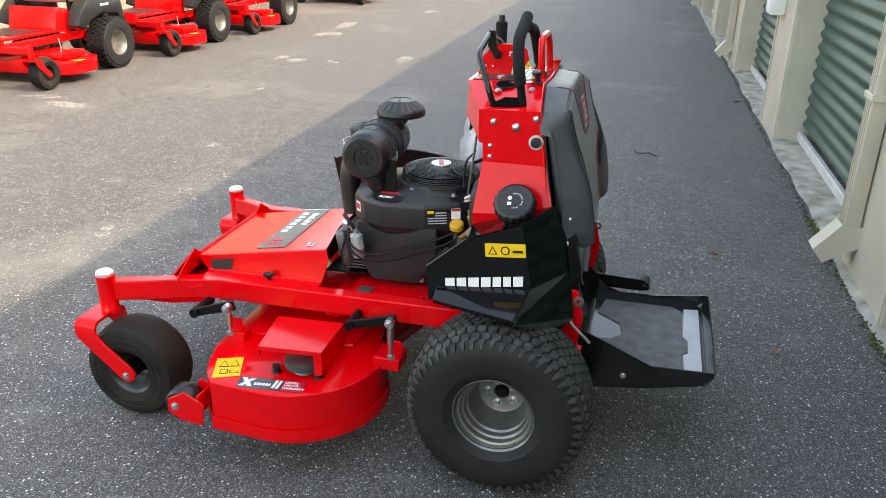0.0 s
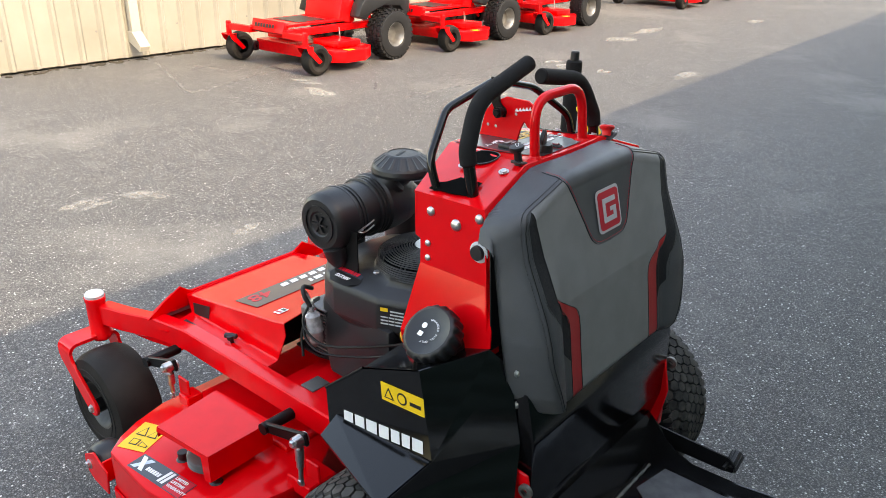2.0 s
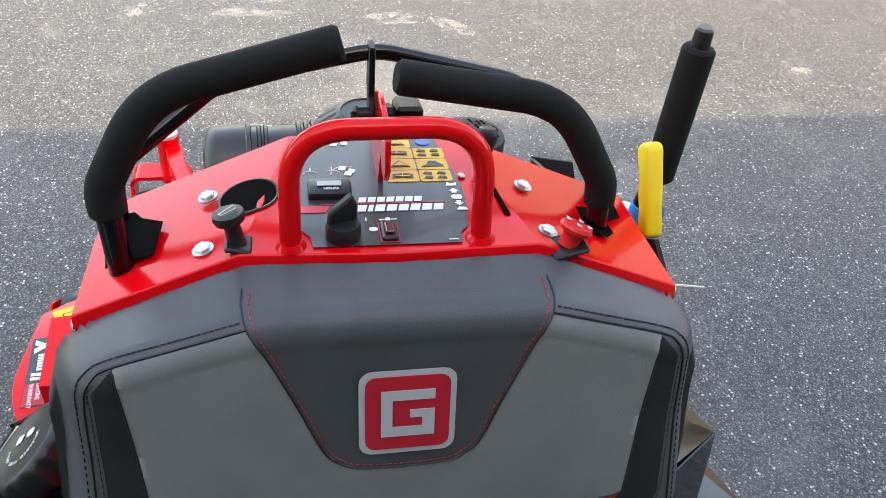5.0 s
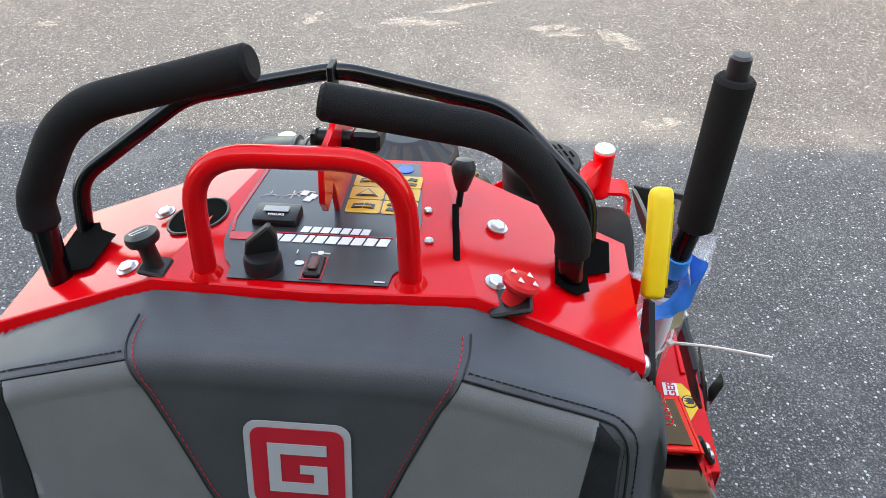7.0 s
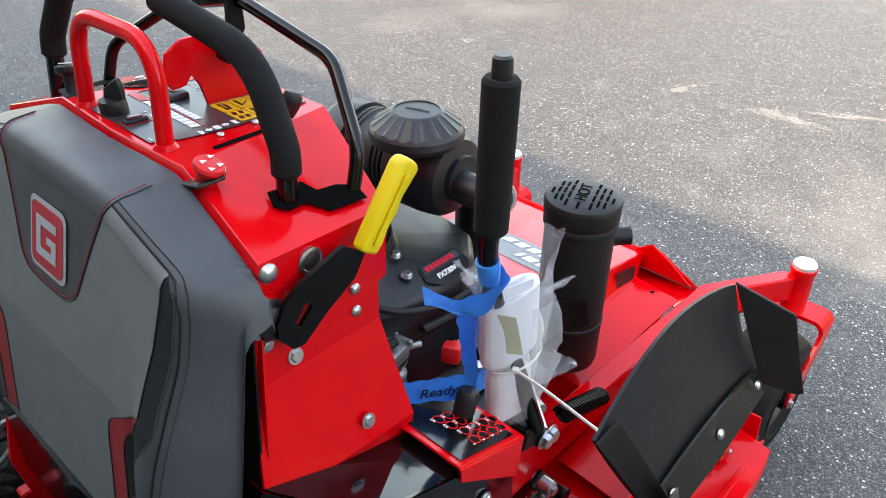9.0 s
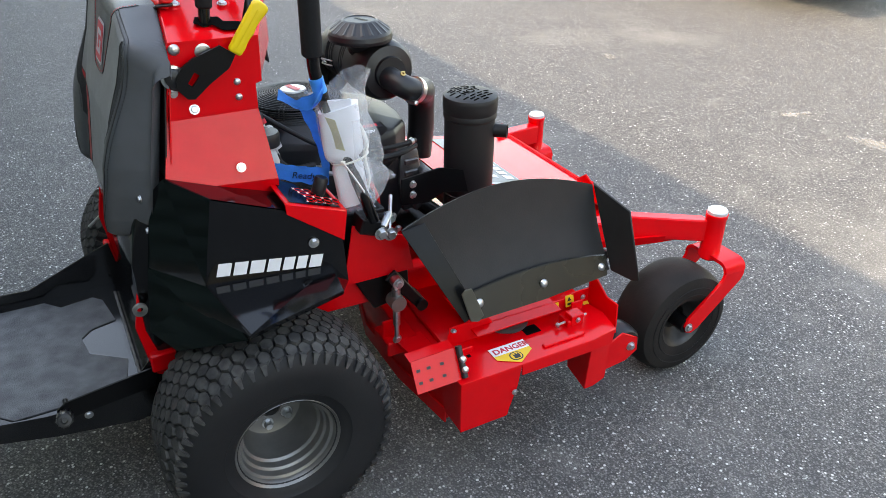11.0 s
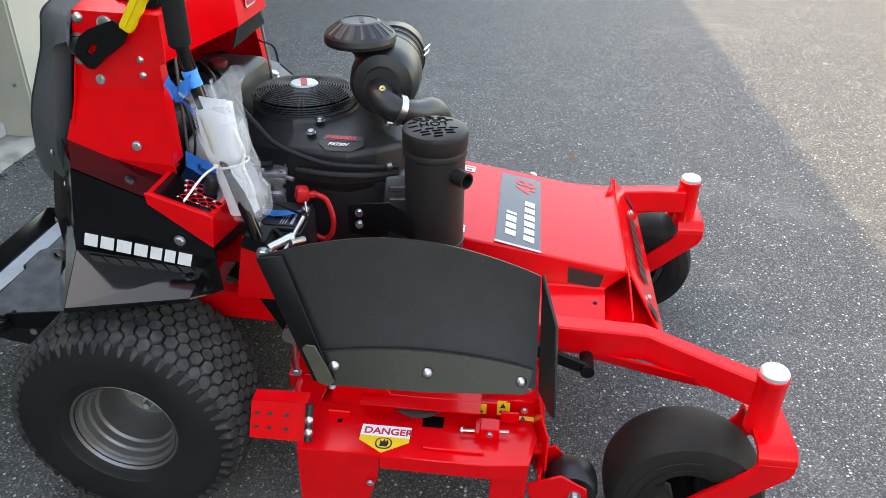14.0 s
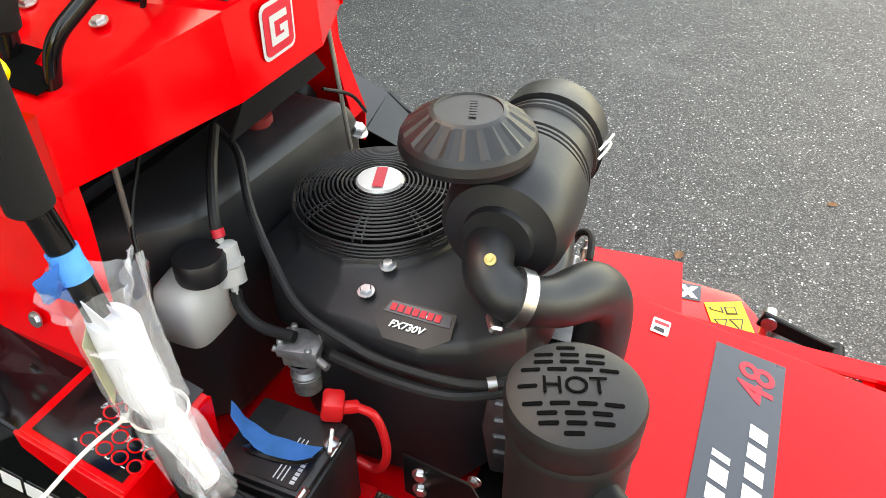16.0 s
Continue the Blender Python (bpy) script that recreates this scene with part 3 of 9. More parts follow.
# -- drive wheels --
def drive_wheel(side):
    cy, cx, R = (0.502, 0.014, 0.281) if side > 0 else (-0.492, 0.044, 0.273)
    k = R / 0.2855
    ax = (0, side, 0)
    c = (cx, cy, R - 0.025)
    bm = B()
    W = 0.118
    rim = [(0.104, -W * 0.8), (0.112, -W * 0.86), (0.097, -0.05), (0.091, 0.02), (0.104, 0.052), (0.107, 0.075), (0.118, 0.088), (0.125, 0.094), (0.127, 0.100), (0.124, 0.103), (0.117, 0.096), (0.114, 0.084),
           (0.107, 0.081), (0.104, 0.066), (0.098, 0.062), (0.095, 0.046), (0.089, 0.041), (0.085, 0.012), (0.080, -0.02), (0.072, -0.034), (0.060, -0.038), (0.024, -0.038), (0.022, -0.060), (0.0, -0.060)]
    lathe(bm, rim, c, ax, 56)
    w = mp("drive_wheel", bm, STEEL, "pressed steel rear wheel with knobbly turf tyre")
    # tyre carcass
    bm = B()
    prof = [(0.118, -0.102), (0.150, -0.116), (0.205, -0.121), (0.243, -0.117), (0.263, -0.104), (0.270, -0.07), (0.272, 0), (0.270, 0.07), (0.263, 0.104), (0.243, 0.117), (0.205, 0.121), (0.160, 0.117), (0.150, 0.1155),
            (0.147, 0.1125), (0.138, 0.110), (0.128, 0.104), (0.116, 0.096)]
    lathe(bm, [(r * (k if r > 0.16 else 1), h) for r, h in prof], c, ax, 72)
    mp("tyre", bm, RUBBER, "black rubber turf tyre", parent=w)
    # tread blocks
    bm = B()
    N = 54
    m = axis_matrix(c, ax)
    cols = [((i - 3.5) * 0.0268, 0.0325, 0.5 * (i % 2)) for i in range(8)]
    for h0, wd, ph in cols:
        shoulder = abs(h0) > 0.08
        for i in range(N):
            a = 2 * math.pi * (i + ph) / N
            rb, rt = (0.255 * k, 0.281 * k) if shoulder else (0.264 * k, 0.2855 * k)
            la = 0.80 * 2 * math.pi / N / 2
            outl = [(-1, 0.42), (-0.72, 0.62), (0, 0.96), (0.72, 0.62), (1, 0.42), (1, -0.42), (0.72, -0.62), (0, -0.96), (-0.72, -0.62), (-1, -0.42)]
            ring_b, ring_t = [], []
            for u, v in outl:
                hh = h0 + v * wd / 2
                drop = 0.30 * max(0, abs(hh) - 0.06)
                for ring, rad, s in ((ring_b, rb, 1.12), (ring_t, rt, 1.0)):
                    aa = a + u * la * s
                    ring.append(bm.verts.new(m @ Vector(((rad - drop) * math.cos(aa), (rad - drop) * math.sin(aa), h0 + v * wd / 2 * s))))
            bm.faces.new(ring_t)
            for p in range(10):
                q = (p + 1) % 10
                bm.faces.new((ring_b[p], ring_b[q], ring_t[q], ring_t[p]))
    # shoulder lugs running down the sidewall
    for sgn in (-1, 1):
        for n in range(N):
            a = 2 * math.pi * (n + 0.25 + (0.5 if sgn > 0 else 0)) / N
            la = 2 * math.pi / N / 2 * 0.5
            q = []
            for rad, hh in ((0.266 * k, 0.108), (0.243 * k, 0.1195)):
                for u in (-1, 1):
                    aa = a + u * la * (1 if hh < 0.11 else 0.4) + (0.012 if hh > 0.11 else 0)
                    q.append((m @ Vector((rad * math.cos(aa), rad * math.sin(aa), sgn * (hh - 0.004))), m @ Vector((rad * math.cos(aa), rad * math.sin(aa), sgn * (hh + 0.004)))))
            lo, hi = [bm.verts.new(p) for p, _ in q], [bm.verts.new(p) for _, p in q]
            bm.faces.new((hi[0], hi[1], hi[3], hi[2]))
            for i, j in ((0, 1), (1, 3), (3, 2), (2, 0)):
                bm.faces.new((lo[i], lo[j], hi[j], hi[i]))
    bmesh.ops.recalc_face_normals(bm, faces=bm.faces[:])
    mp("tread", bm, TREAD, "staggered hexagonal tread blocks", smooth=30, parent=w, kind="stuff")
    # hub and lugs
    bm = B()
    lathe(bm, [(0.0, -0.030), (0.016, -0.030), (0.019, -0.034), (0.0215, -0.058)], c, ax, 24)
    mp("hub_cap", bm, BLACK, "black hub end", parent=w)
    for i in range(5):
        a = radians(90 + 72 * i + 20)
        p = m @ Vector((0.044 * math.cos(a), 0.044 * math.sin(a), -0.038))
        hexbolt(w, p, ax, 0.0115, 0.018, name="lug_nut")


drive_wheel(1)
drive_wheel(-1)


# -- front casters --
def caster(side):
    px, py = (1.426, 0.456) if side > 0 else (1.444, -0.480)
    wx, wy, R = 1.305, 0.492 * side, 0.176
    zw = R - 0.025  # axle height over the mower's own zero
    ax = (0, side, 0)
    bm = B()
    lathe(bm, [(0.0, 0.312), (0.028, 0.312), (0.033, 0.318), (0.033, 0.335), (0.031, 0.338), (0.031, 0.448), (0.033, 0.452), (0.033, 0.464), (0.029, 0.4645)], (px, py, 0), (0, 0, 1), 28)
    post = mp("pivot_post", bm, RED)
    bm = B()
    lathe(bm, [(0.0295, 0.462), (0.030, 0.474), (0.026, 0.479), (0.012, 0.481), (0, 0.4815)], (px, py, 0), (0, 0, 1), 28)
    mp("post_cap", bm, mat("pale_steel_cap", (0.62, 0.66, 0.68), 0.35, metal=0.5, var=0.1), "pale steel dust cap", parent=post)
    # fork: a crown plate with two legs bent down and back
    fork = B()
    th = 0.011
    for s in (1, -1):
        y = wy + s * 0.086 * side
        yi = y - s * side * th
        outline = [(px + dx, z) for dx, z in ((0.058, 0.304), (0.058, 0.286), (0.050, 0.268), (-0.100, 0.132), (-0.122, 0.122), (-0.146, 0.132), (-0.156, 0.155), (-0.146, 0.176), (-0.034, 0.275), (-0.024, 0.290), (-0.022, 0.304))]
        slab(fork, [(x, y, z) for x, z in outline], (0, -s * side * th, 0), 0.002, 1)
    # crown: one plate bent over both legs
    sec = []
    for rr in (0.032, 0.032 - th):
        arc = [(wy + 0.086 - 0.032 + rr * math.cos(q), 0.304 + rr * math.sin(q)) for q in [math.pi / 2 * i / 7 for i in range(8)]]
        sec.append(arc + [(2 * wy - y, z) for y, z in arc[::-1]])
    slab(fork, [(px - 0.022, y, z) for y, z in sec[0] + sec[1][::-1]], (0.080, 0, 0))
    f = mp("caster_fork", fork, RED, "red bent-plate caster fork")
    bm = B()
    rim = [(0.062, -0.062), (0.080, -0.064), (0.072, -0.03), (0.04, -0.02), (0.04, 0.02), (0.058, 0.032), (0.070, 0.05), (0.080, 0.064), (0.084, 0.066), (0.086, 0.063), (0.086, -0.063), (0.084, -0.066)]
    lathe(bm, rim, (wx, wy, zw), ax, 36)
    w = mp("caster_wheel", bm, mat("dark_rim_steel", (0.060, 0.058, 0.055), 0.4, metal=0.6, var=0.4, scale=30), "smooth black caster wheel on a dark steel rim")
    bm = B()
    lathe(bm, [(0.083, -0.066), (0.105, -0.076), (0.138, -0.078), (0.160, -0.070), (0.171, -0.050), (0.176, -0.018), (0.176, 0.018), (0.171, 0.050), (0.160, 0.070), (0.138, 0.078), (0.105, 0.076), (0.083, 0.066)], (wx, wy, zw), ax, 64)
    mp("tyre", bm, DUSTY, "smooth scuffed rubber tyre", parent=w)
    for rr, hh in ((0.108, 0.0772), (0.132, 0.0792)):
        m = axis_matrix((wx, wy, zw), ax)
        for s in (1, -1):
            bm = B()
            tube(bm, [m @ Vector((rr * math.cos(a), rr * math.sin(a), s * hh)) for a in [2 * math.pi * k / 56 for k in range(57)]], 0.0013, 5, cap=False)
            mp("sidewall_ring", bm, RUBBER, parent=w)
    bm = B()
    lathe(bm, [(0.0, -0.08), (0.024, -0.08), (0.024, 0.08), (0, 0.08)], (wx, wy, zw), ax, 20)
    mp("axle_spacer", bm, SATIN, parent=w)
    for s in (1, -1):
        hexbolt(f, (wx, wy + s * side * 0.086, zw - 0.002), (0, s * side, 0), 0.0115, 0.009, name="axle_bolt")
    hexbolt(post, (px + 0.031, py, 0.40), (1, 0, 0), 0.004, 0.004, name="grease_nipple", washer=False)


caster(1)
caster(-1)

# -- frame --
for s in (1, -1):
    bm = B()
    pts = [(1.412, 0.440, 0.405), (1.30, 0.418, 0.412), (1.16, 0.376, 0.420), (1.02, 0.362, 0.430), (0.10, 0.362, 0.440)] if s > 0 else [(1.430, -0.460, 0.405), (1.33, -0.410, 0.412), (1.20, -0.342, 0.420), (0.10, -0.325, 0.440)]
    # a box section swept along the rail
    sec = ((-0.024, -0.036), (0.024, -0.036), (0.024, 0.036), (-0.024, 0.036))
    rings = [[bm.verts.new((x, y + a, z + b)) for a, b in sec] for x, y, z in pts]
    for r0, r1 in zip(rings, rings[1:]):
        for k in range(4):
            bm.faces.new((r0[k], r0[(k + 1) % 4], r1[(k + 1) % 4], r1[k]))
    bm.faces.new(rings[0][::-1])
    bm.faces.new(rings[-1])
    bmesh.ops.recalc_face_normals(bm, faces=bm.faces[:])
    bmesh.ops.bevel(bm, geom=bm.edges[:], offset=0.004, segments=1, profile=0.5, affect="EDGES")
    rail = mp("frame_rail", bm, RED, "long red box-section frame rail", smooth=15)
    bm = B()
    in_ = 0.045 if s > 0 else 0.07
    slab(bm, [(1.40, 0.43 * s, 0.372), (1.30, (0.425 - 0.3 * in_) * s, 0.366), (1.22, (0.42 - 0.8 * in_) * s, 0.352), (1.06, (0.415 - in_) * s, 0.376), (1.06, (0.415 - in_) * s, 0.395), (1.40, 0.44 * s, 0.39)], (0, 0.008 * s, 0))
    mp("arm_gusset", bm, RED, parent=rail)
for x, z in ((1.02, 0.40), (0.62, 0.40), (0.30, 0.42), (0.12, 0.42)):
    bm = B()
    box(bm, (x, 0.018, z), (0.06, 0.69, 0.05), bev=0.004, seg=1)
    mp("cross_member", bm, RED)
bm = B()
box(bm, (0.36, 0.10, 0.446), (0.44, 0.54, 0.006), bev=0.001, seg=1)
pl = mp("engine_plate", bm, RED, "red engine mounting plate")
for k in range(6):
    bm = B()
    box(bm, (0.235, 0.33, 0.452 + 0.0), (0.008, 0.09, 0.006), (0, 0, 0))
    ob = mp("slot_rib", bm, RED2, parent=pl)
    ob.location = (0.018 * k, 0, 0)
for yy in (0.29,):
    bm = B()
    box(bm, (0.53, yy, 0.451), (0.05, 0.06, 0.004), bev=0.001, seg=1)
    mp("belt_plate", bm, STEEL, parent=pl)

# -- hood between the front arms --
HC = 0.055
HT = lambda x: 0.495 + 0.165 * (1.175 - x)
bm = B()
for s in (1, -1):
    out = 0.328 if s > 0 else 0.36
    back = 0.045 if s > 0 else 0.0
    rows = [[(x0, HC, HT(x0)), (x0 - back, HC + 0.222 * s, HT(x0 - back)), (x0 - back - 0.01, HC + 0.226 * s, HT(x0 - back) - 0.035), (x0 - 0.03, HC + 0.240 * s, 0.462), (x0 - 0.02, HC + out * s, 0.441)] for x0 in (0.715,)]
    rows += [[(x1, HC, HT(x1)), (x1, HC + 0.222 * s, HT(x1)), (x1 - 0.02, HC + 0.226 * s, HT(x1) - 0.014), (x1 - 0.058, HC + 0.240 * s, 0.455), (x1 - 0.065, HC + out * s, 0.447)] for x1 in (1.175,)]
    va, vb = [[bm.verts.new(p) for p in r] for r in rows]
    for k in range(4):
        bm.faces.new((va[k], va[k + 1], vb[k + 1], vb[k]))
bmesh.ops.remove_doubles(bm, verts=bm.verts[:], dist=0.0005)
bmesh.ops.recalc_face_normals(bm, faces=bm.faces[:])
sharp = [e for e in bm.edges if len(e.link_faces) == 2 and e.calc_face_angle() > 0.3]
bmesh.ops.bevel(bm, geom=sharp, offset=0.004, segments=2, profile=0.5, affect="EDGES")
bmesh.ops.solidify(bm, geom=bm.faces[:], thickness=0.003)
hood = mp("hood", bm, RED, "sloping red front hood", smooth=15)
# dark sheet added where only shade shows below the hood
bm = B()
slab(bm, [(0.735, HC - 0.222, 0.462), (0.735, HC + 0.222, 0.462), (0.735, HC + 0.216, 0.555), (0.735, HC - 0.216, 0.555)], (0.003, 0, 0))
mp("hood_shade_panel", bm, SATIN, "dark panel added for the shade under the hood", parent=hood)
for s in (1, -1):
    # slanted near-black quadrilateral on the upright side, painting the shade in a slot
    fr = frame3((1.070, HC + 0.2345 * s, 0.478), (-s, 0, 0), (0, -0.16 * s, 1))
    q = [(-0.043, 0.011), (0.046, 0.027), (0.045, -0.013), (-0.032, -0.024)]
    q = q if s == 1 else [(-u, v_) for u, v_ in q[::-1]]
    decal("side_slot_shade", fr, q, INK, hood, "slanted slot drawn as a decal of painted shade", 0.001)
    bm = B()
    lathe(bm, [(0.006, 0), (0.006, 0.018), (0.012, 0.020), (0.012, 0.032), (0, 0.034)], (0.868, HC + 0.262 * s, 0.452), (0, 0.2 * s, 1), 14)
    box(bm, (0.868, HC + 0.266 * s, 0.480), (0.040, 0.014, 0.014), (0, 0, 30), 0.003, 1)
    mp("hood_knob", bm, PLASTIC, "black tee knob", parent=hood)
    for x in (0.73, 1.09):
        hexbolt(hood, (x, HC + 0.30 * s, 0.450), (0, 0, 1), 0.006, 0.004, material=SATIN, washer=False)
# decal on the hood top
slope = Vector((1, 0, -0.165)).normalized()
back = (-slope.x, 0, -slope.z)
fr = frame3((0.845, -0.160, HT(0.845) + 0.001), (0, 1, 0), back)
decal("hood_decal", fr, [(0.012, 0.004), (0.400, 0.004), (0.400, -0.110), (0.004, -0.110)], DECALG, hood, "charcoal decal with a model name")
fr2 = frame3((0.845, -0.160, HT(0.845) + 0.0022), (0, 1, 0), back)
bars("name_bar", frame3(fr2(0.046, -0.046), (0, 1, 0), back), [0.026, 0.026, 0.030, 0.012], 0.027, 0.010, WHITE, hood, 0.008)
bars("name_bar", frame3(fr2(0.030, -0.094), (0, 1, 0), back), [0.026] * 6, 0.027, 0.0115, WHITE, hood, 0.008)
lettering("size_number", "48", 0.080, fr2(0.292, -0.094), (0, 1, 0), back, REDP, hood, shear=0.2, bold=0.001)
bars("decal_stripe", frame3(fr2(-0.008, -0.112), (0, 1, 0), back), [0.009], 0.118, 0, GREYP, hood, 0.012)
for xs_, ys_ in ((0.735, 0.205), (0.735, -0.145)):
    fr = frame3((xs_, ys_, HT(xs_) + 0.001), (0, 1, 0), back)
    decal("warning_sticker", fr, rrect(0, -0.03, 0.036, 0, 0.003), WHITE, hood, "small white sticker with a red bar")
    decal("sticker_mark", fr, [(0.004, -0.022), (0.014, -0.022), (0.014, -0.006), (0.006, -0.004)], INK, hood, w=0.0014)
    decal("sticker_mark", fr, [(0.022, -0.028), (0.029, -0.028), (0.029, -0.003), (0.022, -0.003)], REDP, hood, w=0.0014)
fr = frame3((1.098, 0.350, 0.4505), (-1, 0, 0), (0, -1, 0.1))
decal("origin_sticker", fr, rrect(0.006, -0.014, 0.062, 0.020, 0.002), INK, hood, "black and white origin sticker", 0.002)
lettering("origin_text", "USA", 0.020, fr(0.012, -0.006, 0.0034), (-1, 0, 0), (0, -1, 0.1), WHITE, hood, bold=0.0006)

# -- nose plate across the front --
bm = B()
slab(bm, [(1.172, HC + 0.36, 0.452), (1.166, HC + 0.30, 0.498), (1.160, HC + 0.245, 0.532), (1.165, HC + 0.20, 0.498), (1.165, HC - 0.20, 0.498), (1.160, HC - 0.245, 0.532), (1.166, HC - 0.30, 0.498), (1.172, HC - 0.36, 0.452)], (0.004, 0, 0.001))
nose = mp("nose_plate", bm, RED, "red front cover plate with a cut-out name", smooth=15)
bm = B()
slab(bm, [(1.170, HC + 0.27, 0.512), (1.168, HC + 0.2, 0.501), (1.168, HC - 0.2, 0.501), (1.170, HC - 0.27, 0.512), (1.255, HC - 0.365, 0.388), (1.255, HC + 0.365, 0.388)], (0.004, 0, 0.003))
mp("nose_slope", bm, RED, parent=nose, smooth=15)
bm = B()
slab(bm, [(1.09, HC - 0.375, 0.440), (1.09, HC + 0.345, 0.440), (1.24, HC + 0.345, 0.400), (1.24, HC - 0.365, 0.400)], (0, 0, -0.004))
mp("nose_floor", bm, RED, parent=nose)
nx = Vector((1.255 - 1.17, 0, 0.388 - 0.512)).normalized()
fr = frame3((1.232, HC - 0.17, 0.4265), (0, 1, 0), (-nx.x, 0, -nx.z))
bars("name_slot", fr, [0.036] * 7, 0.045, 0.012, INK, nose, 0.004, w=0.003)
for s in (1, -1):
    hexbolt(nose, (1.230, HC + 0.225 * s, 0.430), (0.8, 0, 0.6), 0.007, 0.005)
    fr = frame3((1.232, HC + 0.285 * s, 0.4265), (0, 1, 0), (-nx.x, 0, -nx.z))
    # near-black decal paints the shade in a nose opening
    decal("nose_hole_shade", fr, [(-0.022, -0.02), (0.022, -0.02), (0.016, 0.026), (-0.016, 0.026)], INK, nose, "opening drawn as a decal of painted shade", 0.003)
# -- cutting deck --
def deck_outline(off=0.0):
    pts = [(0.985 + off, -0.57), (0.985 + off, 0.500), (0.957 + off, 0.600), (0.927 + off * 0.7, 0.662 + off * 0.7), (0.885 + off * 0.4, 0.713 + off)]
    c, R = Vector((0.695, 0.442)), 0.283 + off
    for k in range(15):
        a = radians(84 + 108 * k / 14)
        pts.append((c.x + R * math.cos(a), c.y + R * math.sin(a)))
    pts += [(0.47 - off, 0.30), (0.50 - off, 0.10), (0.44 - off, -0.12), (0.44 - off, -0.35), (0.47 - off, -0.57)]
    return pts


bm = B()
slab(bm, [(x, y, 0.266) for x, y in deck_outline(0)], (0, 0, 0.018), 0.004, 2)
deck = mp("deck", bm, RED, "red stamped steel mower deck")
bm = B()
outl = deck_outline(0)
n = len(outl)
for z0, z1, o in ((0.130, 0.270, 0.0), (0.118, 0.162, 0.007)):
    lo, hi = [bm.verts.new((x, y, z0)) for x, y in deck_outline(o)], [bm.verts.new((x, y, z1)) for x, y in deck_outline(o)]
    for k in range(n - 1):
        bm.faces.new((lo[k], lo[k + 1], hi[k + 1], hi[k]))
bmesh.ops.recalc_face_normals(bm, faces=bm.faces[:])
bmesh.ops.solidify(bm, geom=bm.faces[:], thickness=0.005)
mp("deck_skirt", bm, RED, "red deck skirt with a doubled lower band", parent=deck)
# raised inner deck band
bm = B()
slab(bm, [(0.93, -0.50, 0.282), (0.93, 0.42, 0.282), (0.53, 0.40, 0.282), (0.50, -0.50, 0.282)], (0, 0, 0.020), 0.008, 2)
mp("deck_channel", bm, RED, parent=deck)


def belt_cover(s):
    y = lambda v: v * s
    bm = B()
    top = [Vector((0.750, y(0.642), 0.394)), Vector((0.780, y(0.440), 0.396)), Vector((0.552, y(0.425), 0.396)), Vector((0.548, y(0.624), 0.394))]
    drop = lambda p, d: p - Vector((0, 0, d))
    slab(bm, top, (0, 0, -0.004))
    slab(bm, [top[3], top[2], drop(top[2], 0.080), drop(top[3], 0.080)], (0.004, 0, 0))
    corner = top[3].lerp(top[0], 0.12)
    slab(bm, [top[3], corner, drop(corner, 0.085), drop(top[3], 0.080)], (0, -0.004 * s, 0))
    slab(bm, [top[0], top[3], drop(top[3], 0.014), drop(top[0], 0.014)], (0, -0.003 * s, 0))
    slab(bm, [top[1], top[0], drop(top[0], 0.030), drop(top[1], 0.030)], (-0.004, 0, 0))
    cov = mp("belt_cover", bm, RED, "folded red belt cover", parent=deck, weld=0.006)
    bm = B()
    lathe(bm, [(0.0, 0.282), (0.040, 0.282), (0.034, 0.29), (0.022, 0.292), (0.022, 0.33), (0, 0.33)], (0.635, y(0.560), 0), (0, 0, 1), 24)
    for z in (0.304, 0.318):
        lathe(bm, [(0.02, z), (0.058, z), (0.062, z + 0.003), (0.052, z + 0.006), (0.062, z + 0.010), (0.058, z + 0.012), (0.02, z + 0.012)], (0.635, y(0.560), 0), (0, 0, 1), 32)
    mp("pulley", bm, STEEL, "grooved steel pulley", parent=deck)
    bm = B()
    lathe(bm, [(0.0, 0.308), (0.013, 0.308), (0.013, 0.288), (0.018, 0.284)], (0.715, y(0.598), 0), (0, 0, 1), 14)
    mp("cover_knob", bm, PLASTIC, parent=deck)
    bm = B()
    lathe(bm, [(0.0, 0.308), (0.013, 0.308), (0.013, 0.288), (0.018, 0.284)], (0.575, y(0.59), 0), (0, 0, 1), 14)
    mp("cover_knob", bm, PLASTIC, parent=deck)


belt_cover(1)
# pulley on the chute side shows below the deflector, under its cover
bm = B()
slab(bm, [(0.575, -0.340, 0.352), (0.840, -0.340, 0.352), (0.840, -0.535, 0.336), (0.575, -0.535, 0.336)], (0, 0, -0.004))
mp("belt_cover", bm, RED, "flat red belt cover", parent=deck)
bm = B()
for z in (0.286, 0.302):
    lathe(bm, [(0.02, z), (0.060, z), (0.064, z + 0.005), (0.05, z + 0.010), (0.064, z + 0.016), (0.02, z + 0.016)], (0.70, -0.47, 0), (0, 0, 1), 32)
mp("pulley", bm, STEEL, "grooved steel pulley", parent=deck)


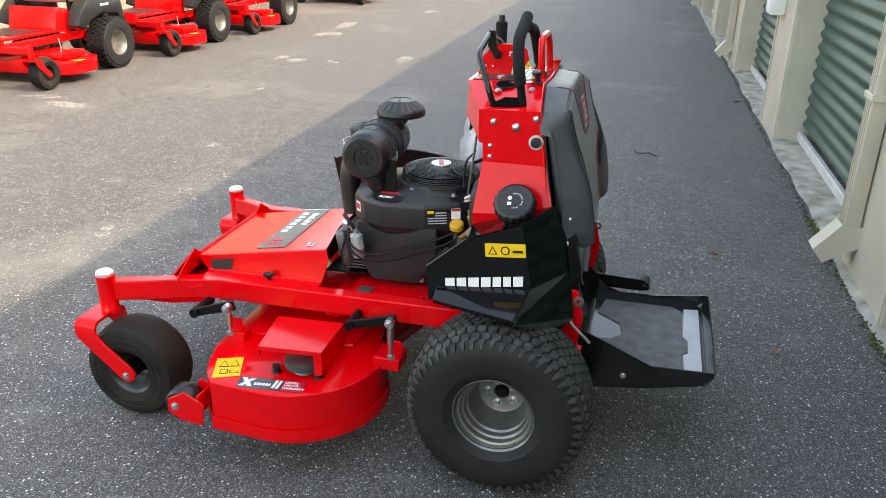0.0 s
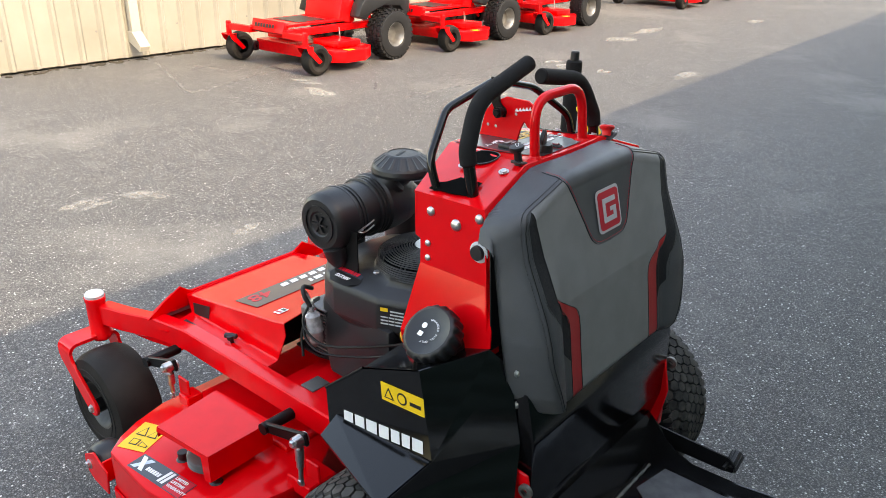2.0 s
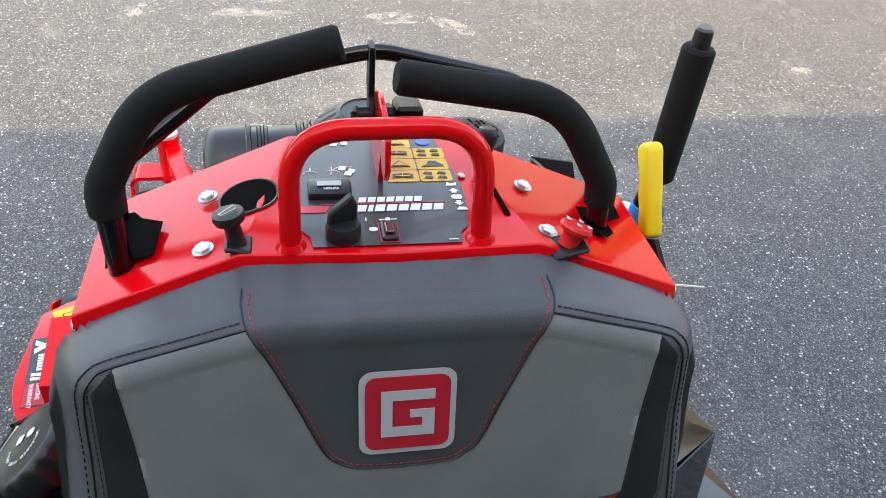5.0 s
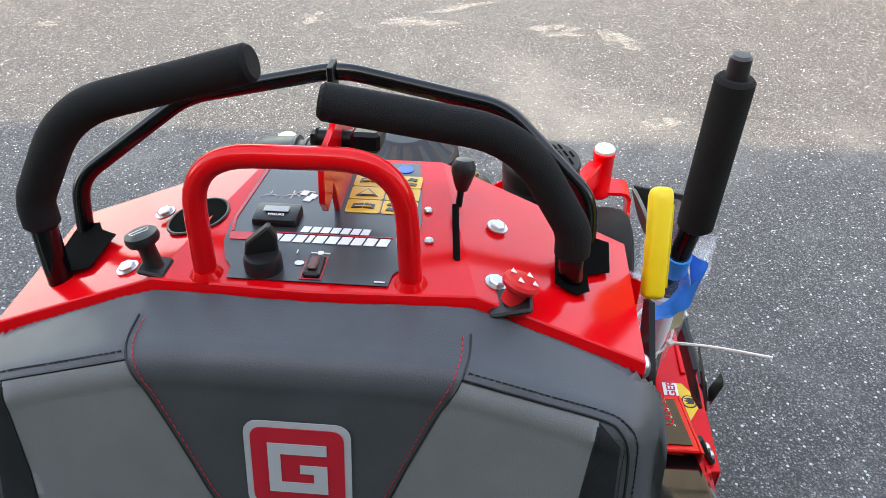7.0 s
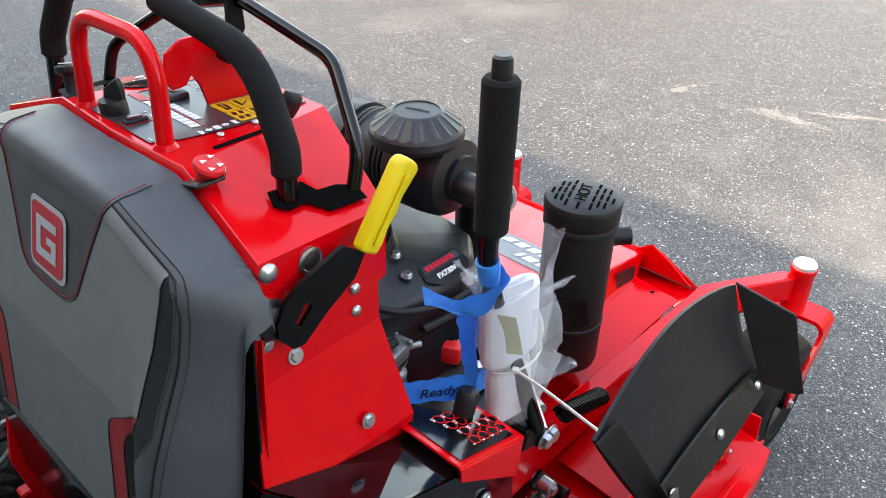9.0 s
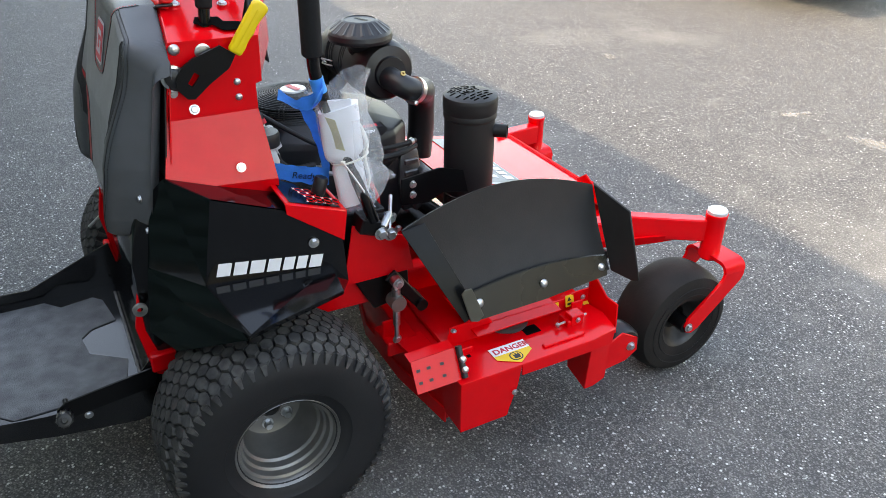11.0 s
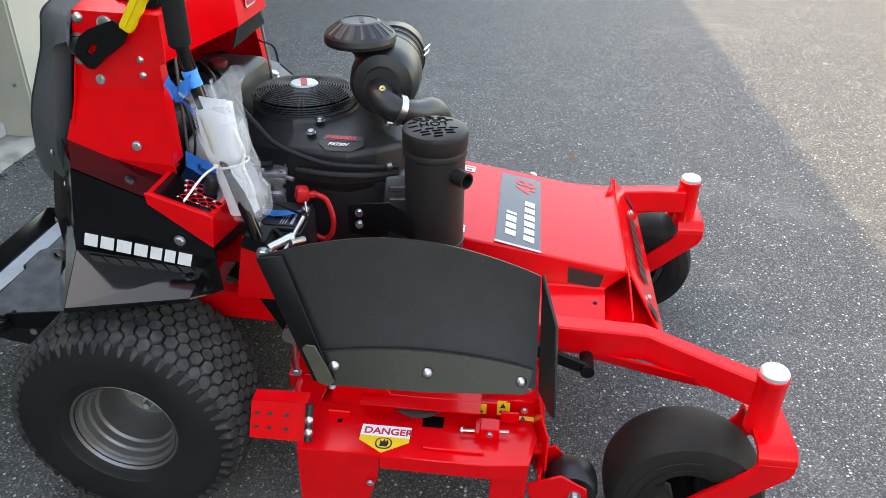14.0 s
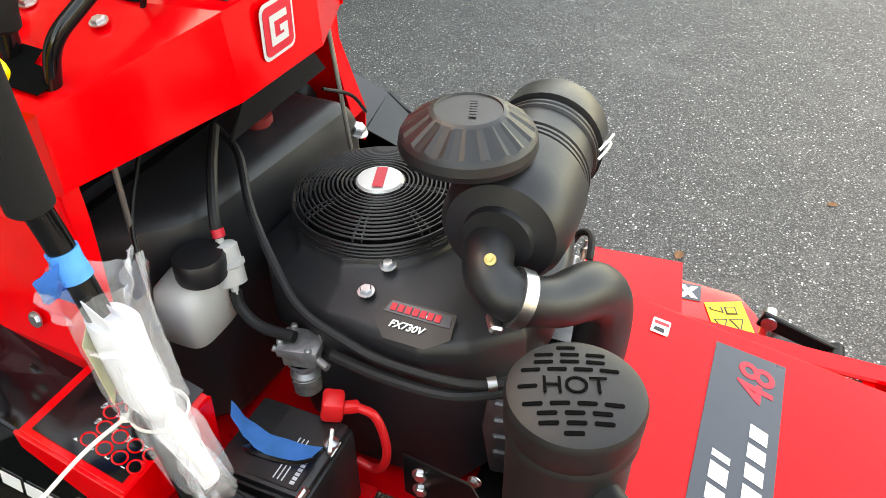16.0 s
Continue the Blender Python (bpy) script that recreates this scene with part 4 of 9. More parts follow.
# hanger arms and links that carry the deck
def hanger(x, y, z, dx, dz, zlow, s):
    bm = B()
    a, b = Vector((x, y, z)), Vector((x + dx, y + 0.004 * s, z + dz))
    d = (b - a).normalized()
    u = Vector((-d.z, 0, d.x)) * 0.018
    slab(bm, [a + u - d * 0.018, b + u * 0.8, b - u * 0.8, a - u - d * 0.018], (0, 0.012 * s, 0), 0.003, 1)
    rod(bm, (b.x, b.y - (0.09 if s > 0 else 0.05) * s, b.z), (b.x, b.y + 0.02 * s, b.z), 0.016, 16)
    h = mp("hanger_arm", bm, SATIN, "black deck hanger arm")
    bm = B()
    rod(bm, (x, y + 0.018 * s, z - 0.01), (x, y + 0.018 * s, zlow), 0.0065, 10)
    rod(bm, (x, y + 0.018 * s, z - 0.055), (x, y + 0.018 * s, zlow + 0.045), 0.0095, 10)
    mp("link_rod", bm, ZINC, "threaded zinc link", parent=h)
    bm = B()
    rod(bm, (x, y - 0.004 * s, z), (x, y + 0.034 * s, z), 0.015, 18)
    rod(bm, (x, y + 0.018 * s, z - 0.022), (x, y + 0.018 * s, z - 0.056), 0.0115, 14)
    mp("link_head", bm, ZINC, "zinc pivot head", parent=h)
    for zz, r in ((z, 0.0105), (zlow, 0.010)):
        hexbolt(h, (x, y + (0.034 if zz == z else 0.018) * s, zz), (0, s, 0), r, 0.008, name="link_bolt")
    bm = B()
    box(bm, (x, y - 0.02 * s, zlow + 0.0), (0.05, 0.008, 0.075), bev=0.003, seg=1)
    box(bm, (x + (0.02 if x < 0.6 else -0.01), y - 0.03 * s, zlow - 0.035), (0.09 if x < 0.6 else 0.05, 0.09 if x < 0.6 else 0.05, 0.045), bev=0.004, seg=1)
    mp("deck_bracket", bm, RED, "red deck lug", parent=deck)


hanger(0.936, 0.470, 0.424, 0.13, -0.040, 0.330, 1)
hanger(0.375, 0.456, 0.450, 0.14, -0.035, 0.325, 1)
hanger(0.941, -0.400, 0.429, 0.13, -0.045, 0.318, -1)
hanger(0.400, -0.402, 0.490, 0.072, -0.092, 0.312, -1)
bm = B()
rod(bm, (0.400, -0.40, 0.49), (0.400, -0.432, 0.49), 0.015, 20)
mp("pivot_boss", bm, ZINC, "zinc pivot boss")
bm = B()
rod(bm, (0.400, -0.40, 0.429), (0.400, -0.438, 0.429), 0.021, 20)
mp("pivot_boss", bm, STEEL, "steel pivot boss")
bm = B()
slab(bm, [(0.29, -0.375, 0.68), (0.37, -0.375, 0.67), (0.45, -0.375, 0.57), (0.46, -0.375, 0.41), (0.36, -0.375, 0.39), (0.29, -0.375, 0.52)], (0, 0.01, 0), 0.003, 1)
mp("lift_plate", bm, SATIN, "black lift plate")


# anti-scalp rollers
def roller(x, y, s):
    bm = B()
    lathe(bm, [(0.012, -0.035), (0.05, -0.035), (0.058, -0.025), (0.060, 0), (0.058, 0.025), (0.05, 0.035), (0.012, 0.035)], (x, y, 0.165), (0, 1, 0), 28)
    r = mp("deck_roller", bm, PLASTIC, "black anti-scalp roller", parent=deck)
    bm = B()
    slab(bm, [(x + 0.03, y + 0.045 * s, 0.20), (x + 0.035, y + 0.045 * s, 0.155), (x - 0.005, y + 0.045 * s, 0.128), (x - 0.085, y + 0.045 * s, 0.12), (x - 0.10, y + 0.045 * s, 0.20), (x - 0.03, y + 0.045 * s, 0.235)], (0, 0.006 * s, 0), 0.002, 1)
    slab(bm, [(x - 0.02, y - 0.045 * s, 0.21), (x - 0.07, y - 0.045 * s, 0.12), (x - 0.10, y - 0.045 * s, 0.20), (x - 0.04, y - 0.045 * s, 0.235)], (0, 0.006 * s, 0), 0.002, 1)
    box(bm, (x - 0.075, y, 0.19), (0.008, 0.095, 0.07), bev=0.002, seg=1)
    mp("roller_bracket", bm, RED, parent=deck)
    hexbolt(deck, (x + 0.005, y + 0.051 * s, 0.178), (0, s, 0), 0.0115, 0.010, name="roller_bolt")


roller(1.010, 0.672, 1)
roller(1.052, -0.545, -1)

# deck stickers
fr = frame3((0.892, 0.690, 0.2845), (-0.93, -0.37, 0), (0.37, -0.93, 0))
decal("warning_sticker", fr, [(0, 0), (0.085, 0.004), (0.085, 0.115), (0.0, 0.115)], YEL, deck, "yellow warning sticker with pictograms")
for k in range(2):
    for q in ([(0.012, 0.06), (0.045, 0.06), (0.028, 0.10)], [(0.048, 0.06), (0.078, 0.06), (0.063, 0.10)], [(0.02, 0.02), (0.045, 0.02), (0.045, 0.045), (0.02, 0.045)], [(0.05, 0.02), (0.078, 0.02), (0.078, 0.028), (0.05, 0.04)]):
        if k == 0:
            decal("pictogram", fr, q, INK, deck, w=0.0014)
        else:
            mu, mv = sum(u for u, _ in q) / len(q), sum(v for _, v in q) / len(q)
            decal("pictogram", fr, [(mu + (u - mu) * 0.74, mv + (v - mv) * 0.74) for u, v in q], YEL, deck, w=0.0022)
fr = frame3((0.795, 0.704, 0.2845), (-0.993, -0.12, 0), (0.12, -0.993, 0))
decal("deck_decal", fr, [(-0.006, -0.006), (0.205, -0.012), (0.205, 0.048), (-0.006, 0.050)], DECALG, deck, "dark slate deck decal with white print", 0.0003)
decal("decal_cross", fr, [(0.0, 0.0), (0.016, 0.0), (0.046, 0.044), (0.030, 0.044)], mat("pale_blue_print", (0.55, 0.66, 0.78), 0.4), deck, w=0.0010)
decal("decal_cross", fr, [(0.030, 0.0), (0.046, 0.0), (0.016, 0.044), (0.0, 0.044)], WHITE, deck, w=0.0018)
bars("decal_bar", frame3(fr(0.048, 0.010), (-0.993, -0.12, 0), (0.12, -0.993, 0)), [0.0068] * 6, 0.013, 0.0022, WHITE, deck, w=0.0012)
bars("decal_bar", frame3(fr(0.106, 0.0), (-0.993, -0.12, 0), (0.12, -0.993, 0)), [0.009, 0.009], 0.044, 0.004, WHITE, deck, 0.004, w=0.0012)
decal("decal_field", fr, [(0.138, -0.008), (0.203, -0.010), (0.203, 0.046), (0.138, 0.047)], REDP, deck, "dark red warranty field", w=0.0010)
for j, wd in enumerate(("LIMITED", "LIFETIME", "WARRANTY")):
    lettering("warranty_text", wd, 0.0125, fr(0.141, 0.031 - 0.0150 * j, 0.0022), (-0.993, -0.12, 0), (0.12, -0.993, 0), WHITE, deck, bold=0.0003)

# chute side of the deck: a flat shelf, a wall behind it, skirts below and a slanted hinge bracket
bm = B()
slab(bm, [(x, y, 0.298) for x, y in ((0.470, -0.500), (0.955, -0.500), (0.968, -0.560), (0.950, -0.640), (0.860, -0.652), (0.462, -0.652), (0.458, -0.600))], (0, 0, 0.006), 0.002, 1)
side = mp("chute_frame", bm, RED, "red chute-side shelf of the deck", parent=deck)
bm = B()
slab(bm, [(x, -0.497, z) for x, z in ((0.500, 0.290), (0.965, 0.290), (0.962, 0.352), (0.905, 0.352), (0.880, 0.340), (0.640, 0.340), (0.625, 0.362), (0.510, 0.362))], (0, -0.005, 0), 0.001, 1)
mp("chute_rib", bm, RED, parent=deck)
bm = B()
slab(bm, [(0.640, -0.652, 0.302), (0.860, -0.652, 0.302), (0.945, -0.640, 0.302), (0.940, -0.642, 0.262), (0.860, -0.654, 0.268), (0.640, -0.654, 0.270)], (0, 0.004, 0))
mp("chute_lip", bm, RED, parent=deck)
bm = B()
slab(bm, [(0.462, -0.652, 0.302), (0.640, -0.652, 0.302), (0.632, -0.650, 0.235), (0.606, -0.646, 0.142), (0.462, -0.654, 0.150)], (0, 0.005, 0), 0.002, 1)
slab(bm, [(0.464, -0.650, 0.300), (0.464, -0.652, 0.152), (0.464, -0.565, 0.155), (0.464, -0.540, 0.295)], (0.005, 0, 0))
slab(bm, [(0.630, -0.648, 0.300), (0.604, -0.644, 0.144), (0.615, -0.560, 0.150), (0.640, -0.540, 0.295)], (0.005, 0, 0))
mp("chute_skirt", bm, RED, parent=deck)
bm = B()
slab(bm, [(0.872, -0.640, 0.270), (0.945, -0.632, 0.270), (0.940, -0.628, 0.125), (0.905, -0.628, 0.112), (0.870, -0.634, 0.118)], (0, 0.005, 0), 0.002, 1)
slab(bm, [(0.945, -0.630, 0.300), (0.940, -0.626, 0.126), (0.950, -0.540, 0.120), (0.960, -0.520, 0.300)], (0.005, 0, 0))
slab(bm, [(0.872, -0.638, 0.270), (0.870, -0.632, 0.120), (0.880, -0.540, 0.130), (0.882, -0.520, 0.280)], (0.005, 0, 0))
mp("chute_skirt", bm, RED, parent=deck)
# slanted bracket that carries the hinge
hb = frame3((0.354, -0.628, 0.300), (1, 0, 0), (0, 0.040, 0.070))
bm = B()
sheet(bm, hb, [(0, 0.0), (0.120, 0.0), (0.120, 0.082), (0, 0.080)], 0.0, 0.005)
slab(bm, [hb(0, 0.080), hb(0.120, 0.082), hb(0.120, 0.082) + Vector((0, 0.030, 0.004)), hb(0, 0.080) + Vector((0, 0.030, 0.004))], (0, 0, -0.005))
slab(bm, [(0.400, -0.400, 0.292), (0.480, -0.400, 0.292), (0.476, -0.600, 0.300), (0.420, -0.600, 0.300)], (0, 0, 0.006), 0.001, 1)
br = mp("hinge_bracket", bm, RED, "slanted red bracket with punched slots", parent=deck)
# slots are dark decals that paint the shade inside
for u in (0.014, 0.042, 0.078):
    for v in (0.024, 0.054):
        decal("punched_slot_shade", hb, rrect(u - 0.005, v - 0.0035, u + 0.005, v + 0.0035, 0.001), INK, br, w=0.0056)
bm = B()
rod(bm, hb(0.128, 0.004, 0.010), hb(0.128, 0.084, 0.010), 0.0085, 12)
mp("hinge_block", bm, PLASTIC, "black hinge block", parent=br)
for v in (0.024, 0.050):
    carriage(br, hb(0.130, v, 0.017), hb(0, 0, 1) - hb(0, 0, 0), 0.0095)
# clamp and small hardware on the shelf
for c_, s_, nm in (((0.864, -0.562, 0.320), (0.042, 0.034, 0.032), "clamp_block"), ((0.838, -0.556, 0.312), (0.012, 0.044, 0.022), "clamp_block"), ((0.905, -0.520, 0.320), (0.040, 0.006, 0.030), "shelf_tab"), ((0.790, -0.618, 0.307), (0.130, 0.012, 0.008), "shelf_bar"), ((0.53, -0.545, 0.310), (0.05, 0.006, 0.020), "shelf_tab")):
    bm = B()
    box(bm, c_, s_, bev=0.002, seg=1)
    mp(nm, bm, RED, parent=deck)
bm = B()
rod(bm, (0.800, -0.568, 0.316), (0.905, -0.562, 0.318), 0.0035, 8)
mp("clamp_rod", bm, ZINC, "thin zinc clamp rod", parent=deck)
for x, y, z, a in ((0.864, -0.580, 0.322, (0, -1, 0)), (0.806, -0.568, 0.316, (-1, 0, 0)), (0.512, -0.520, 0.3625, (0, 0, 1)), (0.936, -0.505, 0.330, (0, -1, 0)), (0.618, -0.655, 0.225, (0, -1, 0))):
    hexbolt(deck, (x, y, z), a, 0.0065, 0.005)
# near-black sheets on the shelf paint the shade in its openings
for x0, x1, y0, y1 in ((0.716, 0.762, -0.556, -0.522), (0.530, 0.540, -0.566, -0.556), (0.680, 0.686, -0.530, -0.524), (0.694, 0.700, -0.530, -0.524)):
    bm = B()
    slab(bm, [(x0, y0, 0.3044), (x1, y0, 0.3044), (x1, y1, 0.3044), (x0, y1, 0.3044)], (0, 0, 0.0008))
    mp("punched_slot_shade", bm, HOLE_SHADE, parent=deck, smooth=0)
fr = frame3((0.588, -0.648, 0.3048), (1, 0, 0), (0, 1, 0))
decal("danger_sticker", fr, [(0.0, 0.036), (0.053, 0.003), (0.107, 0.038), (0.107, 0.082), (0.0, 0.082)], YEL, deck, "yellow and white danger sticker")
decal("sticker_band", fr, [(0.0, 0.050), (0.107, 0.050), (0.107, 0.082), (0.0, 0.082)], WHITE, deck, w=0.0012)
lettering("danger_text", "DANGER", 0.0262, fr(0.006, 0.056, 0.0014), (1, 0, 0), (0, 1, 0), REDP, deck, bold=0.0007)
decal("pictogram", fr, rrect(0.036, 0.014, 0.072, 0.046, 0.014), INK, deck, w=0.0014)
decal("pictogram", fr, rrect(0.039, 0.017, 0.069, 0.043, 0.012), YEL, deck, w=0.0019)
decal("pictogram", fr, [(0.046, 0.020), (0.062, 0.020), (0.065, 0.030), (0.062, 0.041), (0.058, 0.033), (0.055, 0.042), (0.051, 0.033), (0.046, 0.038), (0.047, 0.029)], INK, deck, w=0.0024)
for x, y, z, w_, h_ in ((0.835, -0.506, 0.326, 0.036, 0.024), (0.890, -0.506, 0.332, 0.028, 0.034), (0.936, -0.530, 0.306, 0.044, 0.050)):
    fr = frame3((x - w_ / 2, y - 0.002, z - h_ / 2), (1, 0, 0), (0, 0.25, 1) if y > -0.52 else (0, 1, 0.9))
    decal("warning_sticker", fr, rrect(0, 0, w_, h_, 0.002), YEL, deck, "small yellow warning sticker", 0.001)
    decal("pictogram", fr, [(w_ * 0.2, h_ * 0.5), (w_ * 0.7, h_ * 0.5), (w_ * 0.45, h_ * 0.85)], INK, deck, w=0.0018)
    decal("pictogram", fr, rrect(w_ * 0.2, h_ * 0.15, w_ * 0.8, h_ * 0.32, 0.001), INK, deck, w=0.0018)
bm = B()
slab(bm, [(0.958, -0.50, 0.215), (0.985, -0.60, 0.250), (0.984, -0.594, 0.342), (0.972, -0.560, 0.352), (0.955, -0.50, 0.42)], (0.005, 0, 0), 0.001, 1)
mp("front_tab", bm, RED, parent=deck)

# -- discharge deflector, flipped up --
dl = {"BL": (0.500, -0.592, 0.448), "TL": (0.376, -0.512, 0.683), "TR": (0.945, -0.478, 0.664), "BR": (0.952, -0.578, 0.455)}
BLv, TLv, TRv, BRv = (Vector(dl[k]) for k in ("BL", "TL", "TR", "BR"))
bm = B()
cols, rows_n = 22, 8
grid = []
for j in range(rows_n + 1):
    v_ = j / rows_n
    row = []
    for i in range(cols + 1):
        u = i / cols
        p = BLv.lerp(BRv, u).lerp(TLv.lerp(TRv, u), v_)
        p.z += (0.055 * v_ + 0.018 * (1 - v_)) * math.sin(math.pi * u) ** 0.9
        p.y += 0.012 * math.sin(math.pi * v_) + 0.016 * v_ * math.sin(math.pi * u)
        row.append(bm.verts.new(p))
    grid.append(row)
for j in range(rows_n):
    for i in range(cols):
        bm.faces.new((grid[j][i], grid[j][i + 1], grid[j + 1][i + 1], grid[j + 1][i]))
bmesh.ops.recalc_face_normals(bm, faces=bm.faces[:])
bmesh.ops.solidify(bm, geom=bm.faces[:], thickness=0.007)
defl = mp("deflector", bm, FLAP, "flipped-up black plastic discharge deflector", smooth=50)
bm = B()
slab(bm, [TRv + Vector((0.002, 0.003, 0.004)), Vector((0.975, -0.598, 0.632)), Vector((0.986, -0.656, 0.452)), Vector((0.978, -0.640, 0.446)), BRv + Vector((0.004, 0, -0.004))], (0.006, 0.002, 0), 0.002, 1)
mp("deflector_flange", bm, FLAP, "forward flange of the deflector", parent=defl)
bm = B()
slab(bm, [TLv + Vector((-0.004, -0.002, 0)), TLv + Vector((0.052, -0.006, 0.012)), BLv + Vector((0.035, -0.008, 0.018)), BLv + Vector((-0.004, -0.004, -0.002))], (0, -0.004, -0.002), 0.001, 1)
mp("edge_strip", bm, SATIN, parent=defl)
bm = B()
slab(bm, [BLv + Vector((-0.020, -0.014, 0.088)), BLv + Vector((-0.010, -0.014, 0.098)), BLv + Vector((0.008, -0.014, 0.096)), BLv + Vector((0.044, -0.016, 0.010)), BLv + Vector((0.030, -0.016, -0.004)), BLv + Vector((0.008, -0.014, 0.002))], (0, -0.003, 0), 0.002, 1)
mp("strip_end", bm, mat("olive_plastic", (0.085, 0.08, 0.06), 0.4, var=0.1), "olive plastic end piece", parent=defl)
bm = B()
pts = []
for k in range(13):
    u = k / 12
    p = BLv.lerp(BRv, 0.02 + 0.96 * u)
    pts.append(p + Vector((0, -0.008, 0.040 + 0.034 * math.sin(math.pi * (0.15 + 0.85 * u)) ** 0.8)))
slab(bm, [BLv + Vector((0.02, -0.012, 0.0))] + [p + Vector((0, 0.026, 0)) for p in pts] + [BRv + Vector((-0.02, -0.012, 0.0)), BLv.lerp(BRv, 0.5) + Vector((0, -0.016, -0.004))], (0, -0.005, -0.001))
mp("clamp_strip", bm, mat("olive_strip", (0.016, 0.0155, 0.010), 0.28, spec=0.3, var=0.2, scale=8), "curved black metal strip", parent=defl)
for x, y, z in ((0.540, -0.5925, 0.484), (0.731, -0.588, 0.482), (0.921, -0.580, 0.473)):
    carriage(defl, (x, y, z), (0, -1, 0.3), 0.0118)

# -- engine --
def superell(cx, cy, a, b, z, n=40, p=3.0):
    out = []
    for k in range(n):
        t = 2 * math.pi * k / n
        c, s = math.cos(t), math.sin(t)
        out.append((cx + a * math.copysign(abs(c) ** (2 / p), c), cy + b * math.copysign(abs(s) ** (2 / p), s), z))
    return out


def loft(bm, rings, cap=True):
    R = [[bm.verts.new(p) for p in r] for r in rings]
    n = len(R[0])
    for a, b in zip(R, R[1:]):
        for k in range(n):
            bm.faces.new((a[k], a[(k + 1) % n], b[(k + 1) % n], b[k]))
    if cap:
        bm.faces.new(R[0][::-1])
        bm.faces.new(R[-1])
    return bm


bm = B()
loft(bm, [superell(0.41, 0.05, 0.140, 0.145, 0.452), superell(0.41, 0.05, 0.150, 0.155, 0.50), superell(0.405, 0.05, 0.160, 0.165, 0.62), superell(0.40, 0.05, 0.165, 0.17, 0.70)])
engine = mp("engine", bm, SHROUD, "black twin-cylinder engine with cast covers")
HOUSE = [(0.615, 0.045), (0.600, 0.135), (0.545, 0.195), (0.480, 0.225), (0.335, 0.215), (0.225, 0.165), (0.165, 0.085)]
HOUSE += [(x, -y) for x, y in HOUSE[::-1]]
HOUSE = [(x, 0.052 + y * 0.90) for x, y in HOUSE]
FC = Vector((0.328, 0.061, 0.0))


def house_ring(k, z, c=(0.385, 0.052), rnd=0.0):
    """The housing's outline drawn in towards c by the factor k; rnd blends it into a circle round the fan."""
    out = []
    for x, y in HOUSE:
        p = Vector((c[0] + (x - c[0]) * k, c[1] + (y - c[1]) * k))
        d = Vector((x - FC.x, y - FC.y)).normalized() * 0.136 + FC.xy
        p = p.lerp(d, rnd)
        out.append((p.x, p.y, z))
    return out


bm = B()
loft(bm, [house_ring(0.86, 0.640), house_ring(0.93, 0.655), house_ring(0.96, 0.668), house_ring(1.0, 0.676), house_ring(1.0, 0.748), house_ring(0.97, 0.763), house_ring(0.82, 0.781, rnd=0.3), house_ring(0.7, 0.795, rnd=0.95), house_ring(0.7, 0.806, rnd=1.0)])
bmesh.ops.bevel(bm, geom=[e for e in bm.edges], offset=0.004, segments=2, profile=0.5, affect="EDGES")
mp("blower_housing", bm, SHROUD, "charcoal moulded blower housing", parent=engine, smooth=38)
# side covers
for s in (1, -1):
    bm = B()
    y0, y1 = 0.052 + 0.196 * s, 0.052 + 0.150 * s
    slab(bm, [(0.50, y0, 0.684), (0.588, y1, 0.668), (0.592, y1, 0.54), (0.52, y0, 0.475), (0.36, y0, 0.475), (0.29, y0, 0.56), (0.29, y0, 0.684)], (0, -0.05 * s, 0), 0.012, 2)
    mp("side_cover", bm, SHROUD, parent=engine)
bm = B()
slab(bm, [(0.565, -0.112, 0.690), (0.625, -0.100, 0.684), (0.640, -0.098, 0.60), (0.625, -0.104, 0.505), (0.570, -0.116, 0.505), (0.556, -0.118, 0.60)], (0, 0.10, 0), 0.008, 2)
for k in range(4):
    slab(bm, [(0.574, -0.119, 0.664 - 0.034 * k), (0.622, -0.108, 0.660 - 0.034 * k), (0.622, -0.108, 0.644 - 0.034 * k), (0.574, -0.119, 0.648 - 0.034 * k)], (0, 0.012, 0), 0.003, 1)
mp("crankcase", bm, ALU, "cast aluminium crankcase side", parent=engine, smooth=30)
bm = B()
for k in range(13):
    box(bm, (0.595, 0.14, 0.50 + 0.011 * k), (0.08, 0.16, 0.004))
mp("fin_block", bm, ALU, "cast cooling fins", parent=engine, smooth=0, kind="stuff")
for s in (1, -1):
    bm = B()
    box(bm, (0.628, 0.05 + 0.12 * s, 0.565), (0.04, 0.12, 0.13), (0, 12, 0), 0.014, 3)
    for k in range(4):
        box(bm, (0.650, 0.05 + 0.12 * s - 0.04 + 0.027 * k, 0.57), (0.006, 0.008, 0.09), (0, 12, 0))
    mp("valve_cover", bm, ALU, "cast aluminium valve cover", parent=engine)
    for dy in (-0.045, 0.045):
        hexbolt(engine, (0.647, 0.05 + 0.12 * s + dy, 0.615), (1, 0, 0.2), 0.008, 0.008)
# fan screen
fan = B()
for k in range(14):
    r = 0.036 + 0.0066 * k
    z = 0.849 - 0.00075 * max(0, k - 4) ** 1.35
    tube(fan, [(FC.x + r * math.cos(a), FC.y + r * math.sin(a), z) for a in [2 * math.pi * i / 56 for i in range(57)]], 0.0017, 6, cap=False)
for k in range(6):
    z = 0.829 - 0.0060 * k
    tube(fan, [(FC.x + 0.1295 * math.cos(a), FC.y + 0.1295 * math.sin(a), z) for a in [2 * math.pi * i / 56 for i in range(57)]], 0.0020, 6, cap=False)
